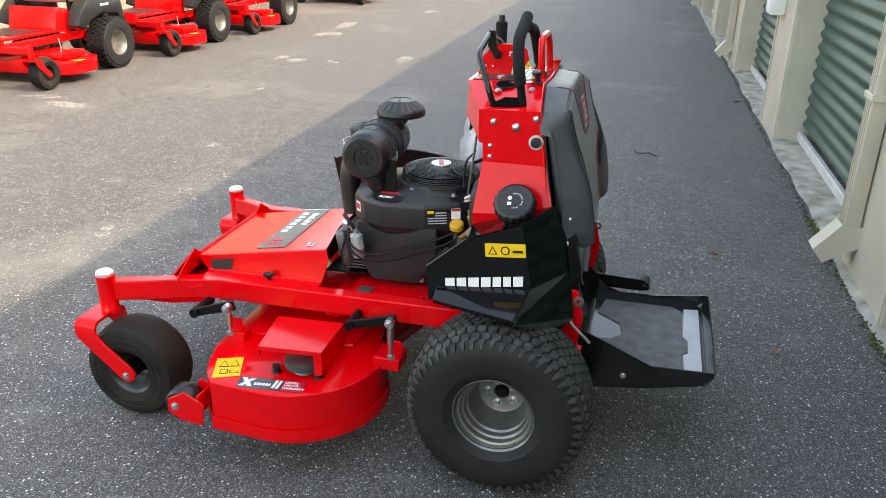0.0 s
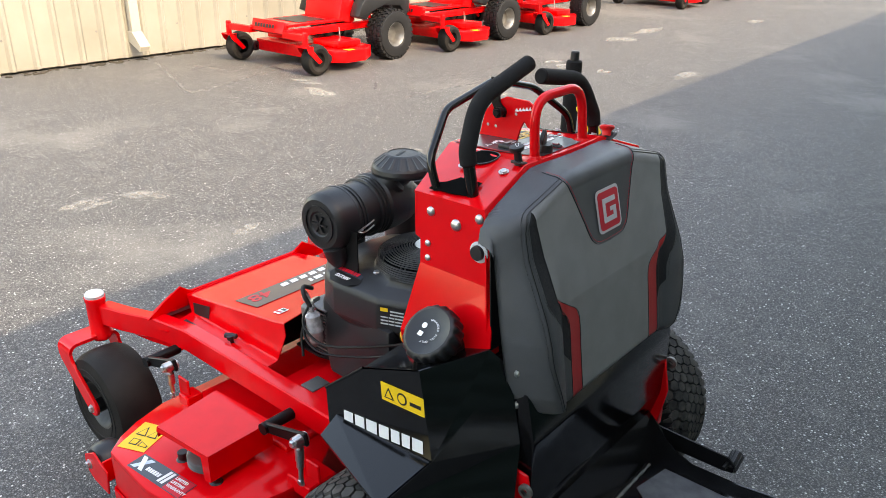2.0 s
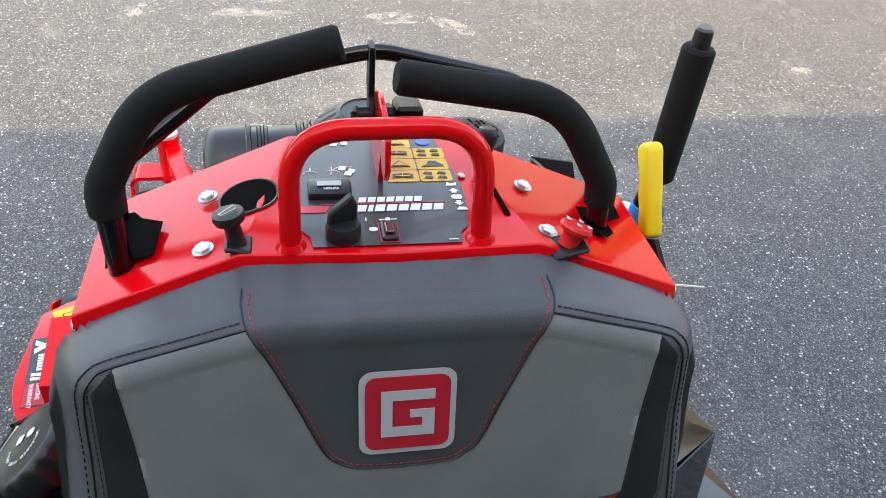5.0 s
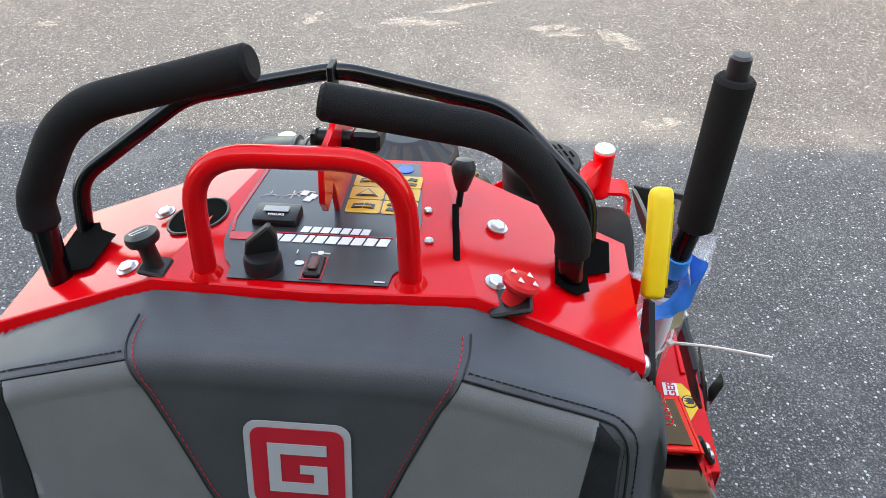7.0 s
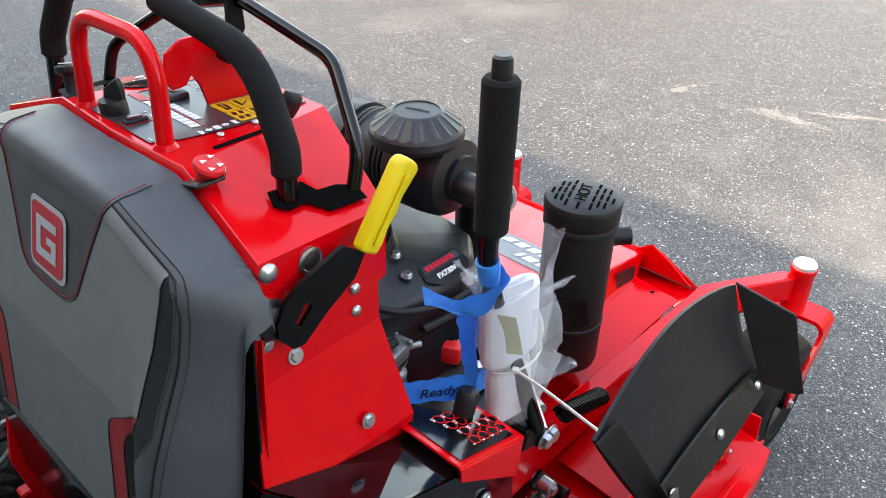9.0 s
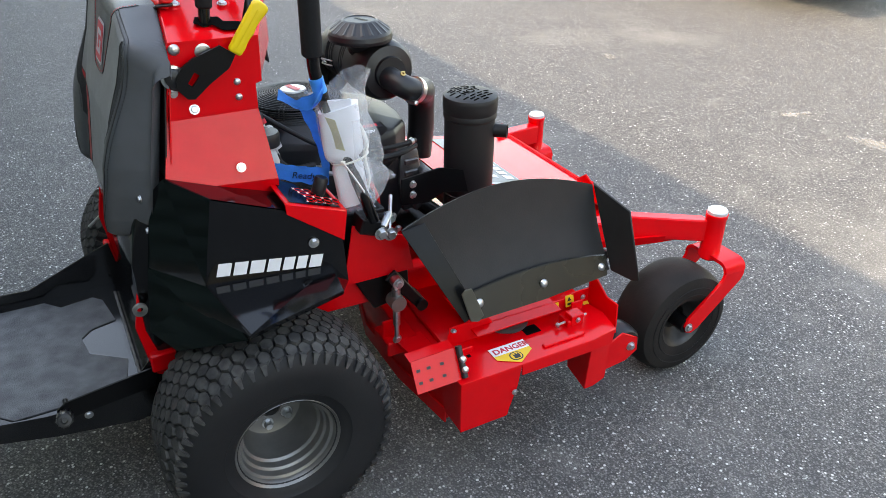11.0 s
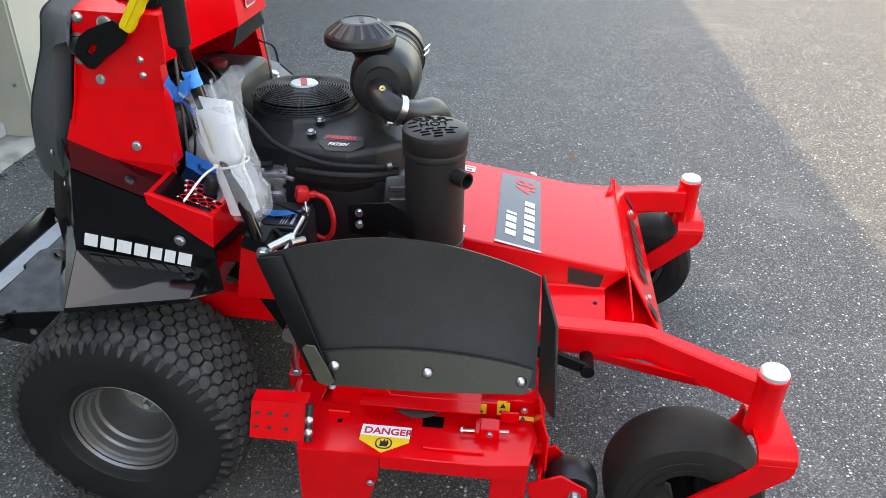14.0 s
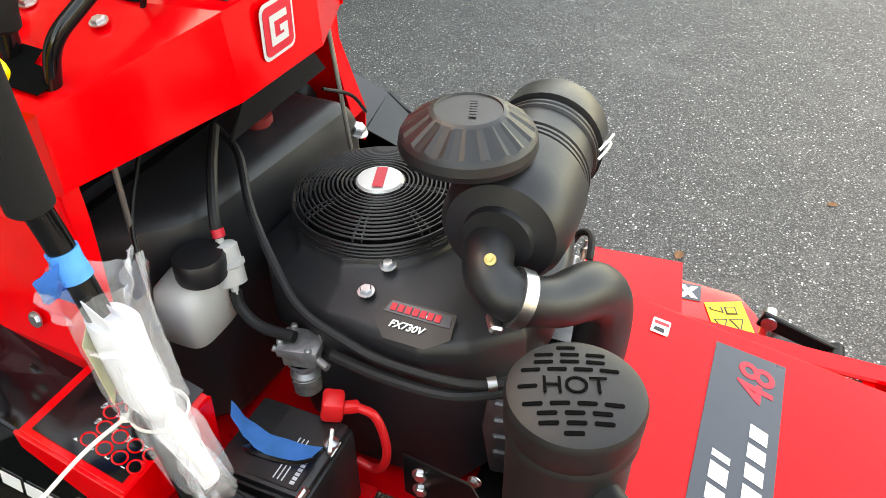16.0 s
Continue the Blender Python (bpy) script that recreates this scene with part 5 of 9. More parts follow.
for k in range(16):
    a = 2 * math.pi * (k // 2) / 8 + 0.2 + (0.05 if k % 2 else -0.05)
    d = Vector((math.cos(a), math.sin(a), 0))
    tube(fan, [FC + d * 0.030 + Vector((0, 0, 0.847)), FC + d * 0.090 + Vector((0, 0, 0.843)), FC + d * 0.123 + Vector((0, 0, 0.834)), FC + d * 0.1285 + Vector((0, 0, 0.80))], 0.0017, 5)
mp("fan_screen", fan, PLASTIC, "black wire fan screen", parent=engine)
# dark disc added below the screen, standing for shade between the wires
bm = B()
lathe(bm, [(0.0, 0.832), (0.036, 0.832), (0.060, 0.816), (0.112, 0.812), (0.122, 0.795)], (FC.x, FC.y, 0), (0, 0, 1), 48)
mp("fan_gap_shade", bm, HOLE_SHADE, "dark disc added for the shade between the wires", parent=engine)
bm = B()
lathe(bm, [(0, 0.808), (0.110, 0.808), (0.112, 0.797), (0, 0.797)], (FC.x, FC.y, 0), (0, 0, 1), 40)
mp("fan", bm, SATIN, "dark fan rotor", parent=engine)
bm = B()
lathe(bm, [(0.034, 0.845), (0.036, 0.850), (0.033, 0.854), (0.0, 0.8555)], (FC.x, FC.y, 0), (0, 0, 1), 32)
mp("screen_cap", bm, mat("silver_cap", (0.58, 0.59, 0.57), 0.3, metal=0.3, var=0.05), "silver centre cap with a red bar", parent=engine)
fr = frame3((FC.x, FC.y, 0.8558), (0.95, 0.3, 0), (-0.3, 0.95, 0))
decal("cap_bar", fr, [(-0.008, -0.026), (0.008, -0.026), (0.008, 0.026), (-0.008, 0.026)], REDP, engine, w=0.0003)
for x, y, z in ((0.398, -0.061, 0.803), (0.385, -0.103, 0.786), (0.48, -0.105, 0.772), (0.25, 0.19, 0.785), (0.394, 0.182, 0.788), (0.52, 0.12, 0.772)):
    hexbolt(engine, (x, y, z), (0, -0.15 if y < 0 else 0.15, 1), 0.0095, 0.008)
# badge plates on both shoulders of the housing
for s in (-1, 1):
    nrm = Vector((0.12, 0.30 * s, 1)).normalized()
    right = Vector((-s * 1.0, 0, 0)) if s > 0 else Vector((1, 0, 0))
    fr = frame3((0.463, 0.050 + 0.166 * s, 0.7715), right, nrm.cross(right))
    decal("badge", fr, [(-0.055, -0.012), (-0.03, -0.038), (0.028, -0.038), (0.055, -0.016), (0.05, 0.022), (-0.045, 0.022)], INK, engine, "black engine badge", 0.004)
    decal("badge_field", fr, [(-0.045, 0.000), (0.048, 0.000), (0.045, 0.018), (-0.04, 0.018)], DECALG, engine, w=0.005)
    bars("badge_bar", frame3(fr(-0.038, 0.003, 0.006), right, nrm.cross(right)), [0.008] * 7, 0.011, 0.0025, REDP, engine)
    lettering("model_text", "FX730V", 0.0145, fr(-0.030, -0.020, 0.0056), right, nrm.cross(right), WHITE, engine, shear=0.2, bold=0.0004)
# side stickers
fa_ = Vector((-0.110, -0.045, 0)).normalized()
fr = frame3((0.328, 0.2415, 0.692), fa_, (0, 0, 1))
decal("engine_sticker", fr, rrect(0, 0, 0.076, 0.055, 0.002), INK, engine, "black emissions sticker with pale print", 0.0012)
bars("sticker_bar", frame3(fr(0.004, 0.040), fa_, (0, 0, 1)), [0.020], 0.010, 0.002, YEL, engine, w=0.0020)
for j in range(5):
    bars("sticker_bar", frame3(fr(0.005 if j < 3 else 0.030, 0.005 + 0.009 * j), fa_, (0, 0, 1)), [0.02, 0.014, 0.024] if j < 3 else [0.036], 0.0035, 0.002, GREYP, engine, w=0.0020)
fr = frame3((0.252, 0.2105, 0.712), fa_, (0, 0, 1))
decal("engine_sticker", fr, rrect(0, 0, 0.030, 0.036, 0.002), WHITE, engine, "white and red caution sticker", 0.0012)
decal("sticker_band", fr, [(0.001, 0.027), (0.029, 0.027), (0.029, 0.035), (0.001, 0.035)], REDP, engine, w=0.0020)
fb_ = Vector((-0.055, 0.054, 0)).normalized()
fr = frame3((0.588, 0.1855, 0.700), fb_, (0, 0, 1))
decal("engine_sticker", fr, rrect(0, 0, 0.030, 0.034, 0.002), WHITE, engine, "small white serial sticker", 0.0012)
bars("sticker_bar", frame3(fr(0.004, 0.008), fb_, (0, 0, 1)), [0.003] * 5, 0.02, 0.0015, REDP, engine, w=0.0020)

# -- air cleaner --
CA, CB = Vector((0.540, 0.235, 0.898)), Vector((0.556, -0.080, 0.902))
ax = CB - CA
L = ax.length
bm = B()
lathe(bm, [(0, 0), (0.030, 0.0), (0.034, -0.004), (0.064, -0.004), (0.074, 0.004), (0.079, 0.016), (0.080, 0.062), (0.082, 0.064), (0.082, 0.070), (0.074, 0.071), (0.074, 0.080), (0.078, 0.082), (0.078, 0.086), (0.074, 0.088), (0.074, 0.091), (0.078, 0.093), (0.078, 0.097), (0.074, 0.099),
           (0.074, 0.145), (0.080, 0.147), (0.080, 0.152), (0.075, 0.154), (0.075, 0.157), (0.080, 0.159), (0.080, 0.164), (0.075, 0.166), (0.075, 0.169), (0.081, 0.171), (0.081, 0.176), (0.076, 0.178), (0.084, 0.186), (0.084, 0.25), (0.080, 0.285), (0.070, 0.30), (0.045, 0.306), (0.043, L), (0, L)], CA, ax, 40)
air = mp("air_cleaner", bm, PLASTIC, "black canister air cleaner with rain cap")
bm = B()
m4 = axis_matrix(CA, ax)
for k in range(3):
    a = math.pi * k / 3
    box(bm, m4 @ Vector((0, 0, -0.003)), (0.05, 0.005, 0.008), tuple(math.degrees(t) for t in (m4.to_3x3() @ Matrix.Rotation(a, 3, "Z")).to_euler()))
lathe(bm, [(0.046, -0.008), (0.050, -0.008), (0.050, 0.002), (0.046, 0.002)], CA, ax, 32)
mp("end_mark", bm, PLASTIC, parent=air)
# dust valve and clasps
bm = B()
lathe(bm, [(0, 0), (0.018, 0), (0.030, 0.02), (0.034, 0.05), (0.022, 0.055), (0, 0.055)], (0.505, 0.205, 0.785), (0.2, 0.1, 1), 20)
mp("dust_valve", bm, PLASTIC, parent=air)
for d in (Vector((0.082, 0, 0.02)), Vector((-0.080, 0, -0.018))):
    bm = B()
    p = CA + ax.normalized() * 0.085 + d
    q = ax.normalized()
    tube(bm, round_path([p + q * 0.03, p + d.normalized() * 0.008, p - q * 0.02 + d.normalized() * 0.010, p - q * 0.028, p - q * 0.01], 0.006), 0.0022, 6)
    tube(bm, round_path([p + q * 0.03 + Vector((0, 0, 0.014)), p + d.normalized() * 0.008 + Vector((0, 0, 0.014)), p - q * 0.02 + d.normalized() * 0.012 + Vector((0, 0, 0.014)), p - q * 0.028], 0.006), 0.0022, 6)
    mp("clasp", bm, ZINC, "bent wire clasp", parent=air)
bm = B()
tube(bm, smooth_path([(0.545, 0.03, 0.93), (0.515, 0.005, 0.965), (0.498, -0.018, 0.99), (0.496, -0.02, 1.005)]), [0.045] * 8 + [0.036] * 11, 20)
mp("cap_neck", bm, PLASTIC, parent=air)
RC = Vector((0.496, -0.020, 0.0))
bm = B()
seg = 80
rings = []
for r0, z0, rid in ((0.030, 0.985, 0), (0.070, 0.983, 0), (0.083, 0.987, 0), (0.085, 0.995, 0), (0.083, 1.006, 0), (0.0805, 1.0105, 0), (0.0785, 1.0150, 1), (0.0495, 1.0355, 1), (0.047, 1.036, 0), (0.043, 1.038, 0), (0.041, 1.0385, 0), (0.040, 1.0365, 0), (0.0, 1.0372, 0)):
    if r0 == 0:
        rings.append([bm.verts.new((RC.x, RC.y, z0))])
    else:
        rings.append([bm.verts.new((RC.x + r0 * math.cos(2 * math.pi * k / seg), RC.y + r0 * math.sin(2 * math.pi * k / seg), z0 - (0.0024 if rid and k % 4 else 0.0))) for k in range(seg)])
for a, b in zip(rings, rings[1:]):
    for k in range(seg):
        q = [a[k % len(a)], a[(k + 1) % len(a)], b[(k + 1) % len(b)], b[k % len(b)]]
        q = [v for i, v in enumerate(q) if v not in q[:i]]
        bm.faces.new(q)
bmesh.ops.recalc_face_normals(bm, faces=bm.faces[:])
mp("rain_cap", bm, PLASTIC, "ribbed black rain cap", parent=air, smooth=18)
bars("cap_bar", frame3((RC.x - 0.006, RC.y + 0.022, 1.0375), (0.3, -0.95, 0), (0.95, 0.3, 0)), [0.0045] * 7, 0.009, 0.002, SHROUD, air)
# intake duct
bm = B()
path = smooth_path([(0.549, -0.060, 0.893), (0.553, -0.098, 0.889), (0.568, -0.124, 0.880), (0.599, -0.127, 0.865), (0.638, -0.092, 0.845), (0.668, -0.035, 0.826), (0.682, -0.005, 0.785), (0.684, 0.0, 0.71), (0.675, 0.0, 0.62)])
tube(bm, path, [0.031 if k < 24 else min(0.038, 0.032 + 0.001 * (k - 24)) for k in range(len(path))], 24)
mp("intake_duct", bm, PLASTIC, "black rubber intake elbow", parent=air)
bm = B()
a_, b_ = Vector((0.594, -0.128, 0.868)), Vector((0.607, -0.121, 0.861))
tube(bm, [a_, b_], [0.0365, 0.0365], 28)
box(bm, (0.582, -0.152, 0.842), (0.016, 0.03, 0.012), (0, 20, 30), 0.003, 1)
mp("hose_clamp", bm, ZINC, "zinc hose clamp", parent=air)
bm = B()
lathe(bm, [(0.007, 0.0), (0.007, 0.005), (0.003, 0.006), (0.003, 0.012), (0, 0.012)], (0.566, -0.126, 0.912), (0.1, -0.7, 0.7), 14)
mp("sensor_plug", bm, BRASS, "small brass screw", parent=air)
bm = B()
slab(bm, [(0.44, 0.20, 0.89), (0.50, 0.20, 0.89), (0.50, 0.20, 0.78), (0.44, 0.20, 0.78)], (0, 0.004, 0), 0.001, 1)
mp("cleaner_support", bm, SATIN, parent=air)

# -- muffler in its heat shield --
MX, MY = 0.702, -0.247
bm = B()
lathe(bm, [(0.064, 0.50), (0.067, 0.51), (0.067, 0.60), (0.069, 0.602), (0.069, 0.606), (0.067, 0.608), (0.067, 0.815), (0.070, 0.818), (0.071, 0.826), (0.069, 0.832), (0.071, 0.838), (0.072, 0.850), (0.072, 0.864)], (MX, MY, 0), (0, 0, 1), 48)
muf = mp("muffler", bm, MUFF, "tall black muffler with slotted heat shield")
# slotted lid: a shallow dome, rows of staggered slots and word painted as shade
ca, sa = math.cos(radians(20)), math.sin(radians(20))


def lid(u, w, h=0.0):
    """A point on the dome, u along the word and w across it."""
    z = 0.884 - 1.55 * (u * u + w * w)
    return Vector((MX + ca * u - sa * w, MY + sa * u + ca * w, z + h))


bm = B()
lathe(bm, [(0.072, 0.862), (0.0725, 0.868), (0.070, 0.8745), (0.064, 0.8777), (0.05, 0.8801), (0.03, 0.8826), (0.0, 0.884)], (MX, MY, 0), (0, 0, 1), 56)
mp("slotted_lid", bm, MUFF, "round domed lid with slots", parent=muf)
for j in range(-5, 6):
    w0 = 0.0112 * j
    half = math.sqrt(max(0.0, 0.063**2 - w0**2))
    u = -half + (0.012 if j % 2 else 0.004)
    while u + 0.020 <= half:
        if not (-1 <= j <= 1 and -0.045 < u + 0.01 < 0.042):
            bm = B()
            L_, w_ = 0.0100, 0.0024
            ring = [(u + 0.010 + (L_ - w_) * (1 if math.cos(a) > 0 else -1) + w_ * math.cos(a), w0 + w_ * math.sin(a)) for a in [2 * math.pi * (k + 0.5) / 12 for k in range(12)]]
            slab(bm, [lid(p, q, 0.0004) for p, q in ring], (0, 0, 0.0006))
            mp("lid_slot_shade", bm, HOLE_SHADE, parent=muf, smooth=0)
        u += 0.0265
lettering("hot_text", "HOT", 0.031, lid(-0.036, -0.010, 0.0004) + Vector((0, 0, 0.0016)), (ca, sa, 0), (-sa, ca, 0), HOLE_SHADE, muf, "word on the lid, the shade of its cut-outs painted dark")
bm = B()
lathe(bm, [(0.020, -0.01), (0.0185, 0.002), (0.0175, 0.036), (0.0185, 0.038), (0.0150, 0.038), (0.0145, 0.0), (0, 0.0)], (MX + 0.048, MY - 0.040, 0.783), (0.74, -0.66, 0.02), 24)
mp("tail_pipe", bm, MUFF, "short exhaust outlet", parent=muf)
bm = B()
slab(bm, [(0.645, -0.31, 0.70), (0.60, -0.27, 0.70), (0.50, -0.245, 0.675), (0.50, -0.245, 0.60), (0.57, -0.26, 0.60), (0.60, -0.285, 0.635), (0.66, -0.315, 0.635)], (0.003, -0.004, 0), 0.001, 1)
mp("muffler_bracket", bm, SATIN, "black bracket plate", parent=muf)
for x, z in ((0.53, 0.66), (0.53, 0.63)):
    hexbolt(muf, (x, -0.256, z), (0.2, -1, 0), 0.009, 0.008)
# black floor plate added to paint the shaded gap under the engine dark
bm = B()
slab(bm, [(0.55, -0.26, 0.470), (0.70, -0.26, 0.470), (0.70, 0.215, 0.470), (0.60, 0.215, 0.470), (0.55, 0.20, 0.470)], (0, 0, 0.008), 0.001, 1)
mp("engine_plate", bm, SATIN, "dull black plate added for the shade below the engine")
# exhaust tubing and carburettor bits in the gap between engine and hood
bm = B()
tube(bm, smooth_path([(0.62, -0.12, 0.52), (0.66, -0.14, 0.49), (0.70, -0.20, 0.50), (0.70, -0.24, 0.53)]), 0.018, 14)
mp("exhaust_tube", bm, SATIN, "dull steel exhaust tube", parent=muf)
bm = B()
tube(bm, smooth_path([(0.63, 0.12, 0.52), (0.67, 0.05, 0.48), (0.69, -0.10, 0.47), (0.70, -0.22, 0.50)]), 0.018, 14)
mp("exhaust_tube", bm, SATIN, "dull steel exhaust tube", parent=muf)

# -- control tower --
ZC, ZS = 1.157, 1.106  # height of the console in the middle and at its sides
bm = B()
# console top: a flat middle and two wings that slope down
mid = [(0.232, 0.100, ZC - 0.012), (0.232, -0.100, ZC - 0.012), (-0.012, -0.150, ZC), (-0.018, 0, ZC), (-0.012, 0.150, ZC)]
slab(bm, mid, (0, 0, -0.004))
for s in (1, -1):
    slab(bm, [(0.232, 0.100 * s, ZC - 0.012), (-0.012, 0.150 * s, ZC), (-0.030, 0.306 * s, ZS), (0.150, 0.306 * s, ZS - 0.004)], (0, 0, -0.004))
bmesh.ops.remove_doubles(bm, verts=bm.verts[:], dist=0.0004)
tower = mp("control_tower", bm, RED, "red folded-steel control tower", smooth=15)
bm = B()
slab(bm, [(-0.012, 0.150, ZC), (-0.018, 0, ZC), (-0.012, -0.150, ZC), (-0.030, -0.306, ZS), (-0.034, -0.306, ZS - 0.012), (-0.017, -0.150, ZC - 0.011), (-0.023, 0, ZC - 0.011), (-0.017, 0.150, ZC - 0.011), (-0.034, 0.306, ZS - 0.012), (-0.030, 0.306, ZS)], (-0.002, 0, -0.001))
mp("rear_lip", bm, RED, parent=tower)
bm = B()
slab(bm, [(-0.040, 0.150, ZC - 0.022), (-0.040, 0.296, ZS - 0.020), (-0.085, 0.335, 0.83), (-0.085, -0.335, 0.83), (-0.040, -0.296, ZS - 0.020), (-0.040, -0.150, ZC - 0.022)], (0.003, 0, 0))
mp("tower_back", bm, SATIN, "black back panel behind the cushion", parent=tower)
# front band
bm = B()
zb_ = 1.030
slab(bm, [(0.232, 0.100, ZC - 0.012), (0.232, -0.100, ZC - 0.012), (0.236, -0.092, zb_), (0.236, 0.092, zb_)], (-0.004, 0, 0))
for s in (1, -1):
    slab(bm, [(0.232, 0.100 * s, ZC - 0.012), (0.150, 0.306 * s, ZS - 0.004), (0.148, 0.305 * s, 1.005), (0.236, 0.092 * s, zb_)], (-0.004, 0, 0))
mp("front_band", bm, RED, "red front band of the tower", parent=tower, smooth=15, weld=0.005)
bm = B()
slab(bm, [(0.226, 0.075, 1.033), (0.226, -0.080, 1.033), (0.222, -0.115, 0.985), (0.222, 0.115, 0.985)], (-0.003, 0, 0))
mp("inner_guard", bm, SATIN, "black inner panel", parent=tower)
for s in (1, -1):
    bm = B()
    y = 0.305 * s
    slab(bm, [(-0.032, y, ZS - 0.002), (0.150, y, ZS - 0.006), (0.148, y, 1.005), (0.134, y, 1.000), (0.134, y, 0.945), (-0.060, y, 0.945)], (0, -0.004 * s, 0))
    slab(bm, [(-0.060, y, 0.946), (0.134, y, 0.946), (0.150, 0.350 * s, 0.795), (-0.092, 0.350 * s, 0.812)], (0, -0.004 * s, 0))
    slab(bm, [(-0.092, 0.350 * s, 0.813), (0.150, 0.350 * s, 0.796), (0.152, 0.338 * s, 0.735), (-0.09, 0.338 * s, 0.755)], (0, -0.004 * s, 0))
    mp("tower_side", bm, RED, "red side panel of the tower", parent=tower, smooth=15, weld=0.003)
    bm = B()
    slab(bm, [(0.134, y - 0.003 * s, 1.0), (0.134, y - 0.003 * s, 0.945), (0.150, 0.347 * s, 0.795), (0.150, 0.30 * s, 0.795), (0.134, y - 0.03 * s, 0.95), (0.134, y - 0.03 * s, 1.0)], (-0.003, 0, 0))
    mp("side_flange", bm, RED, parent=tower)
    bm = B()
    slab(bm, [(-0.028, 0.28 * s, 1.09), (-0.028, 0.300 * s, 1.09), (-0.076, 0.340 * s, 0.81), (-0.076, 0.30 * s, 0.81)], (-0.003, 0, 0))
    mp("rear_flange", bm, RED, parent=tower)
for x, z in ((0.104, 1.068), (0.037, 1.056), (-0.021, 1.084)):
    carriage(tower, (x, 0.306, z), (0, 1, 0), 0.0105 if x != 0.037 else 0.013)
for z in (0.995, 0.962):
    carriage(tower, (0.112, 0.306, z), (0, 1, 0), 0.0075)
    carriage(tower, (0.095, -0.306, z + 0.015), (0, -1, 0), 0.0080)
carriage(tower, (-0.022, -0.306, 1.091), (0, -1, 0), 0.0120)
for x, y, z in ((0.000, 0.306, 0.958), (0.072, 0.345, 0.828)):
    for s in (-1,):
        hexbolt(tower, (x, y * s, z + 0.006), (0, s, 0.28), 0.0085, 0.005)
bm = B()
lathe(bm, [(0.022, 0), (0.022, 0.003), (0.017, 0.005), (0.016, 0.004), (0.013, 0.006), (0, 0.007)], (-0.024, 0.306, 1.016), (0, 1, 0), 28)
mp("side_switch", bm, GREYP, "round switch with a pale ring", parent=tower)
bm = B()
lathe(bm, [(0.0155, 0.004), (0.0145, 0.012), (0, 0.013)], (-0.024, 0.306, 1.016), (0, 1, 0), 24)
mp("switch_button", bm, PLASTIC, parent=tower)
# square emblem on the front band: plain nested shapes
fr = frame3((0.2345, -0.005, 1.093), (0, 1, 0), (0.03, 0, 1))
decal("emblem", fr, rrect(-0.036, -0.036, 0.036, 0.036, 0.012), GREYP, tower, "square silver and red emblem", 0.0006)
decal("emblem_field", fr, rrect(-0.031, -0.031, 0.031, 0.031, 0.009), REDP, tower, w=0.0016)
decal("emblem_ring", fr, [(-0.019, -0.019), (0.019, -0.019), (0.019, 0.002), (0.002, 0.002), (0.002, -0.006), (0.010, -0.006), (0.010, -0.010), (-0.010, -0.010), (-0.010, 0.010), (0.019, 0.010), (0.019, 0.019), (-0.019, 0.019)], GREYP, tower, w=0.0026)

# console label and fittings
def top(x, y, h=0.0):
    """A point on the console's surface."""
    a = abs(y)
    fx = (0.232 - x) / 0.244
    edge = 0.100 + 0.05 * fx
    zm = ZC - 0.012 * (1 - fx)
    z = zm if a <= edge else zm + (ZS - zm) * (a - edge) / (0.306 - edge)
    return Vector((x, y, z + h))


lab = frame3(top(0.0, 0.083, 0.0008), (0, -1, 0), (1, 0, -0.049))
decal("console_label", lab, [(0.003, -0.008), (0.152, -0.008), (0.154, 0.010), (0.164, 0.022), (0.170, 0.06), (0.172, 0.10), (0.158, 0.222), (-0.014, 0.222), (-0.021, 0.09), (-0.018, 0.05), (-0.008, 0.022), (0.001, 0.010)], PANELK, tower, "dark grey console label with red border and white print")
for q in ([(-0.016, 0.066), (-0.013, 0.068), (-0.017, 0.092), (-0.020, 0.092)], [(-0.020, 0.092), (-0.017, 0.092), (-0.009, 0.214), (-0.012, 0.216)], [(-0.012, 0.213), (0.06, 0.213), (0.064, 0.218), (-0.012, 0.218)], [(-0.013, 0.053), (0.018, 0.053), (0.024, 0.066), (-0.016, 0.066)],
          [(0.015, 0.0675), (0.147, 0.0675), (0.147, 0.0688), (0.015, 0.0688)]):
    decal("label_border", lab, q, REDP, tower, w=0.0014)
bars("name_bar", frame3(lab(0.053, 0.071), (0, -1, 0), (1, 0, -0.049)), [0.0082] * 7, 0.0100, 0.0019, WHITE, tower, 0.002, w=0.0014)
bars("name_bar", frame3(lab(0.024, 0.053), (0, -1, 0), (1, 0, -0.049)), [0.0104] * 3 + [0.005] + [0.0104] * 6, 0.0125, 0.0022, WHITE, tower, 0.003, w=0.0014)
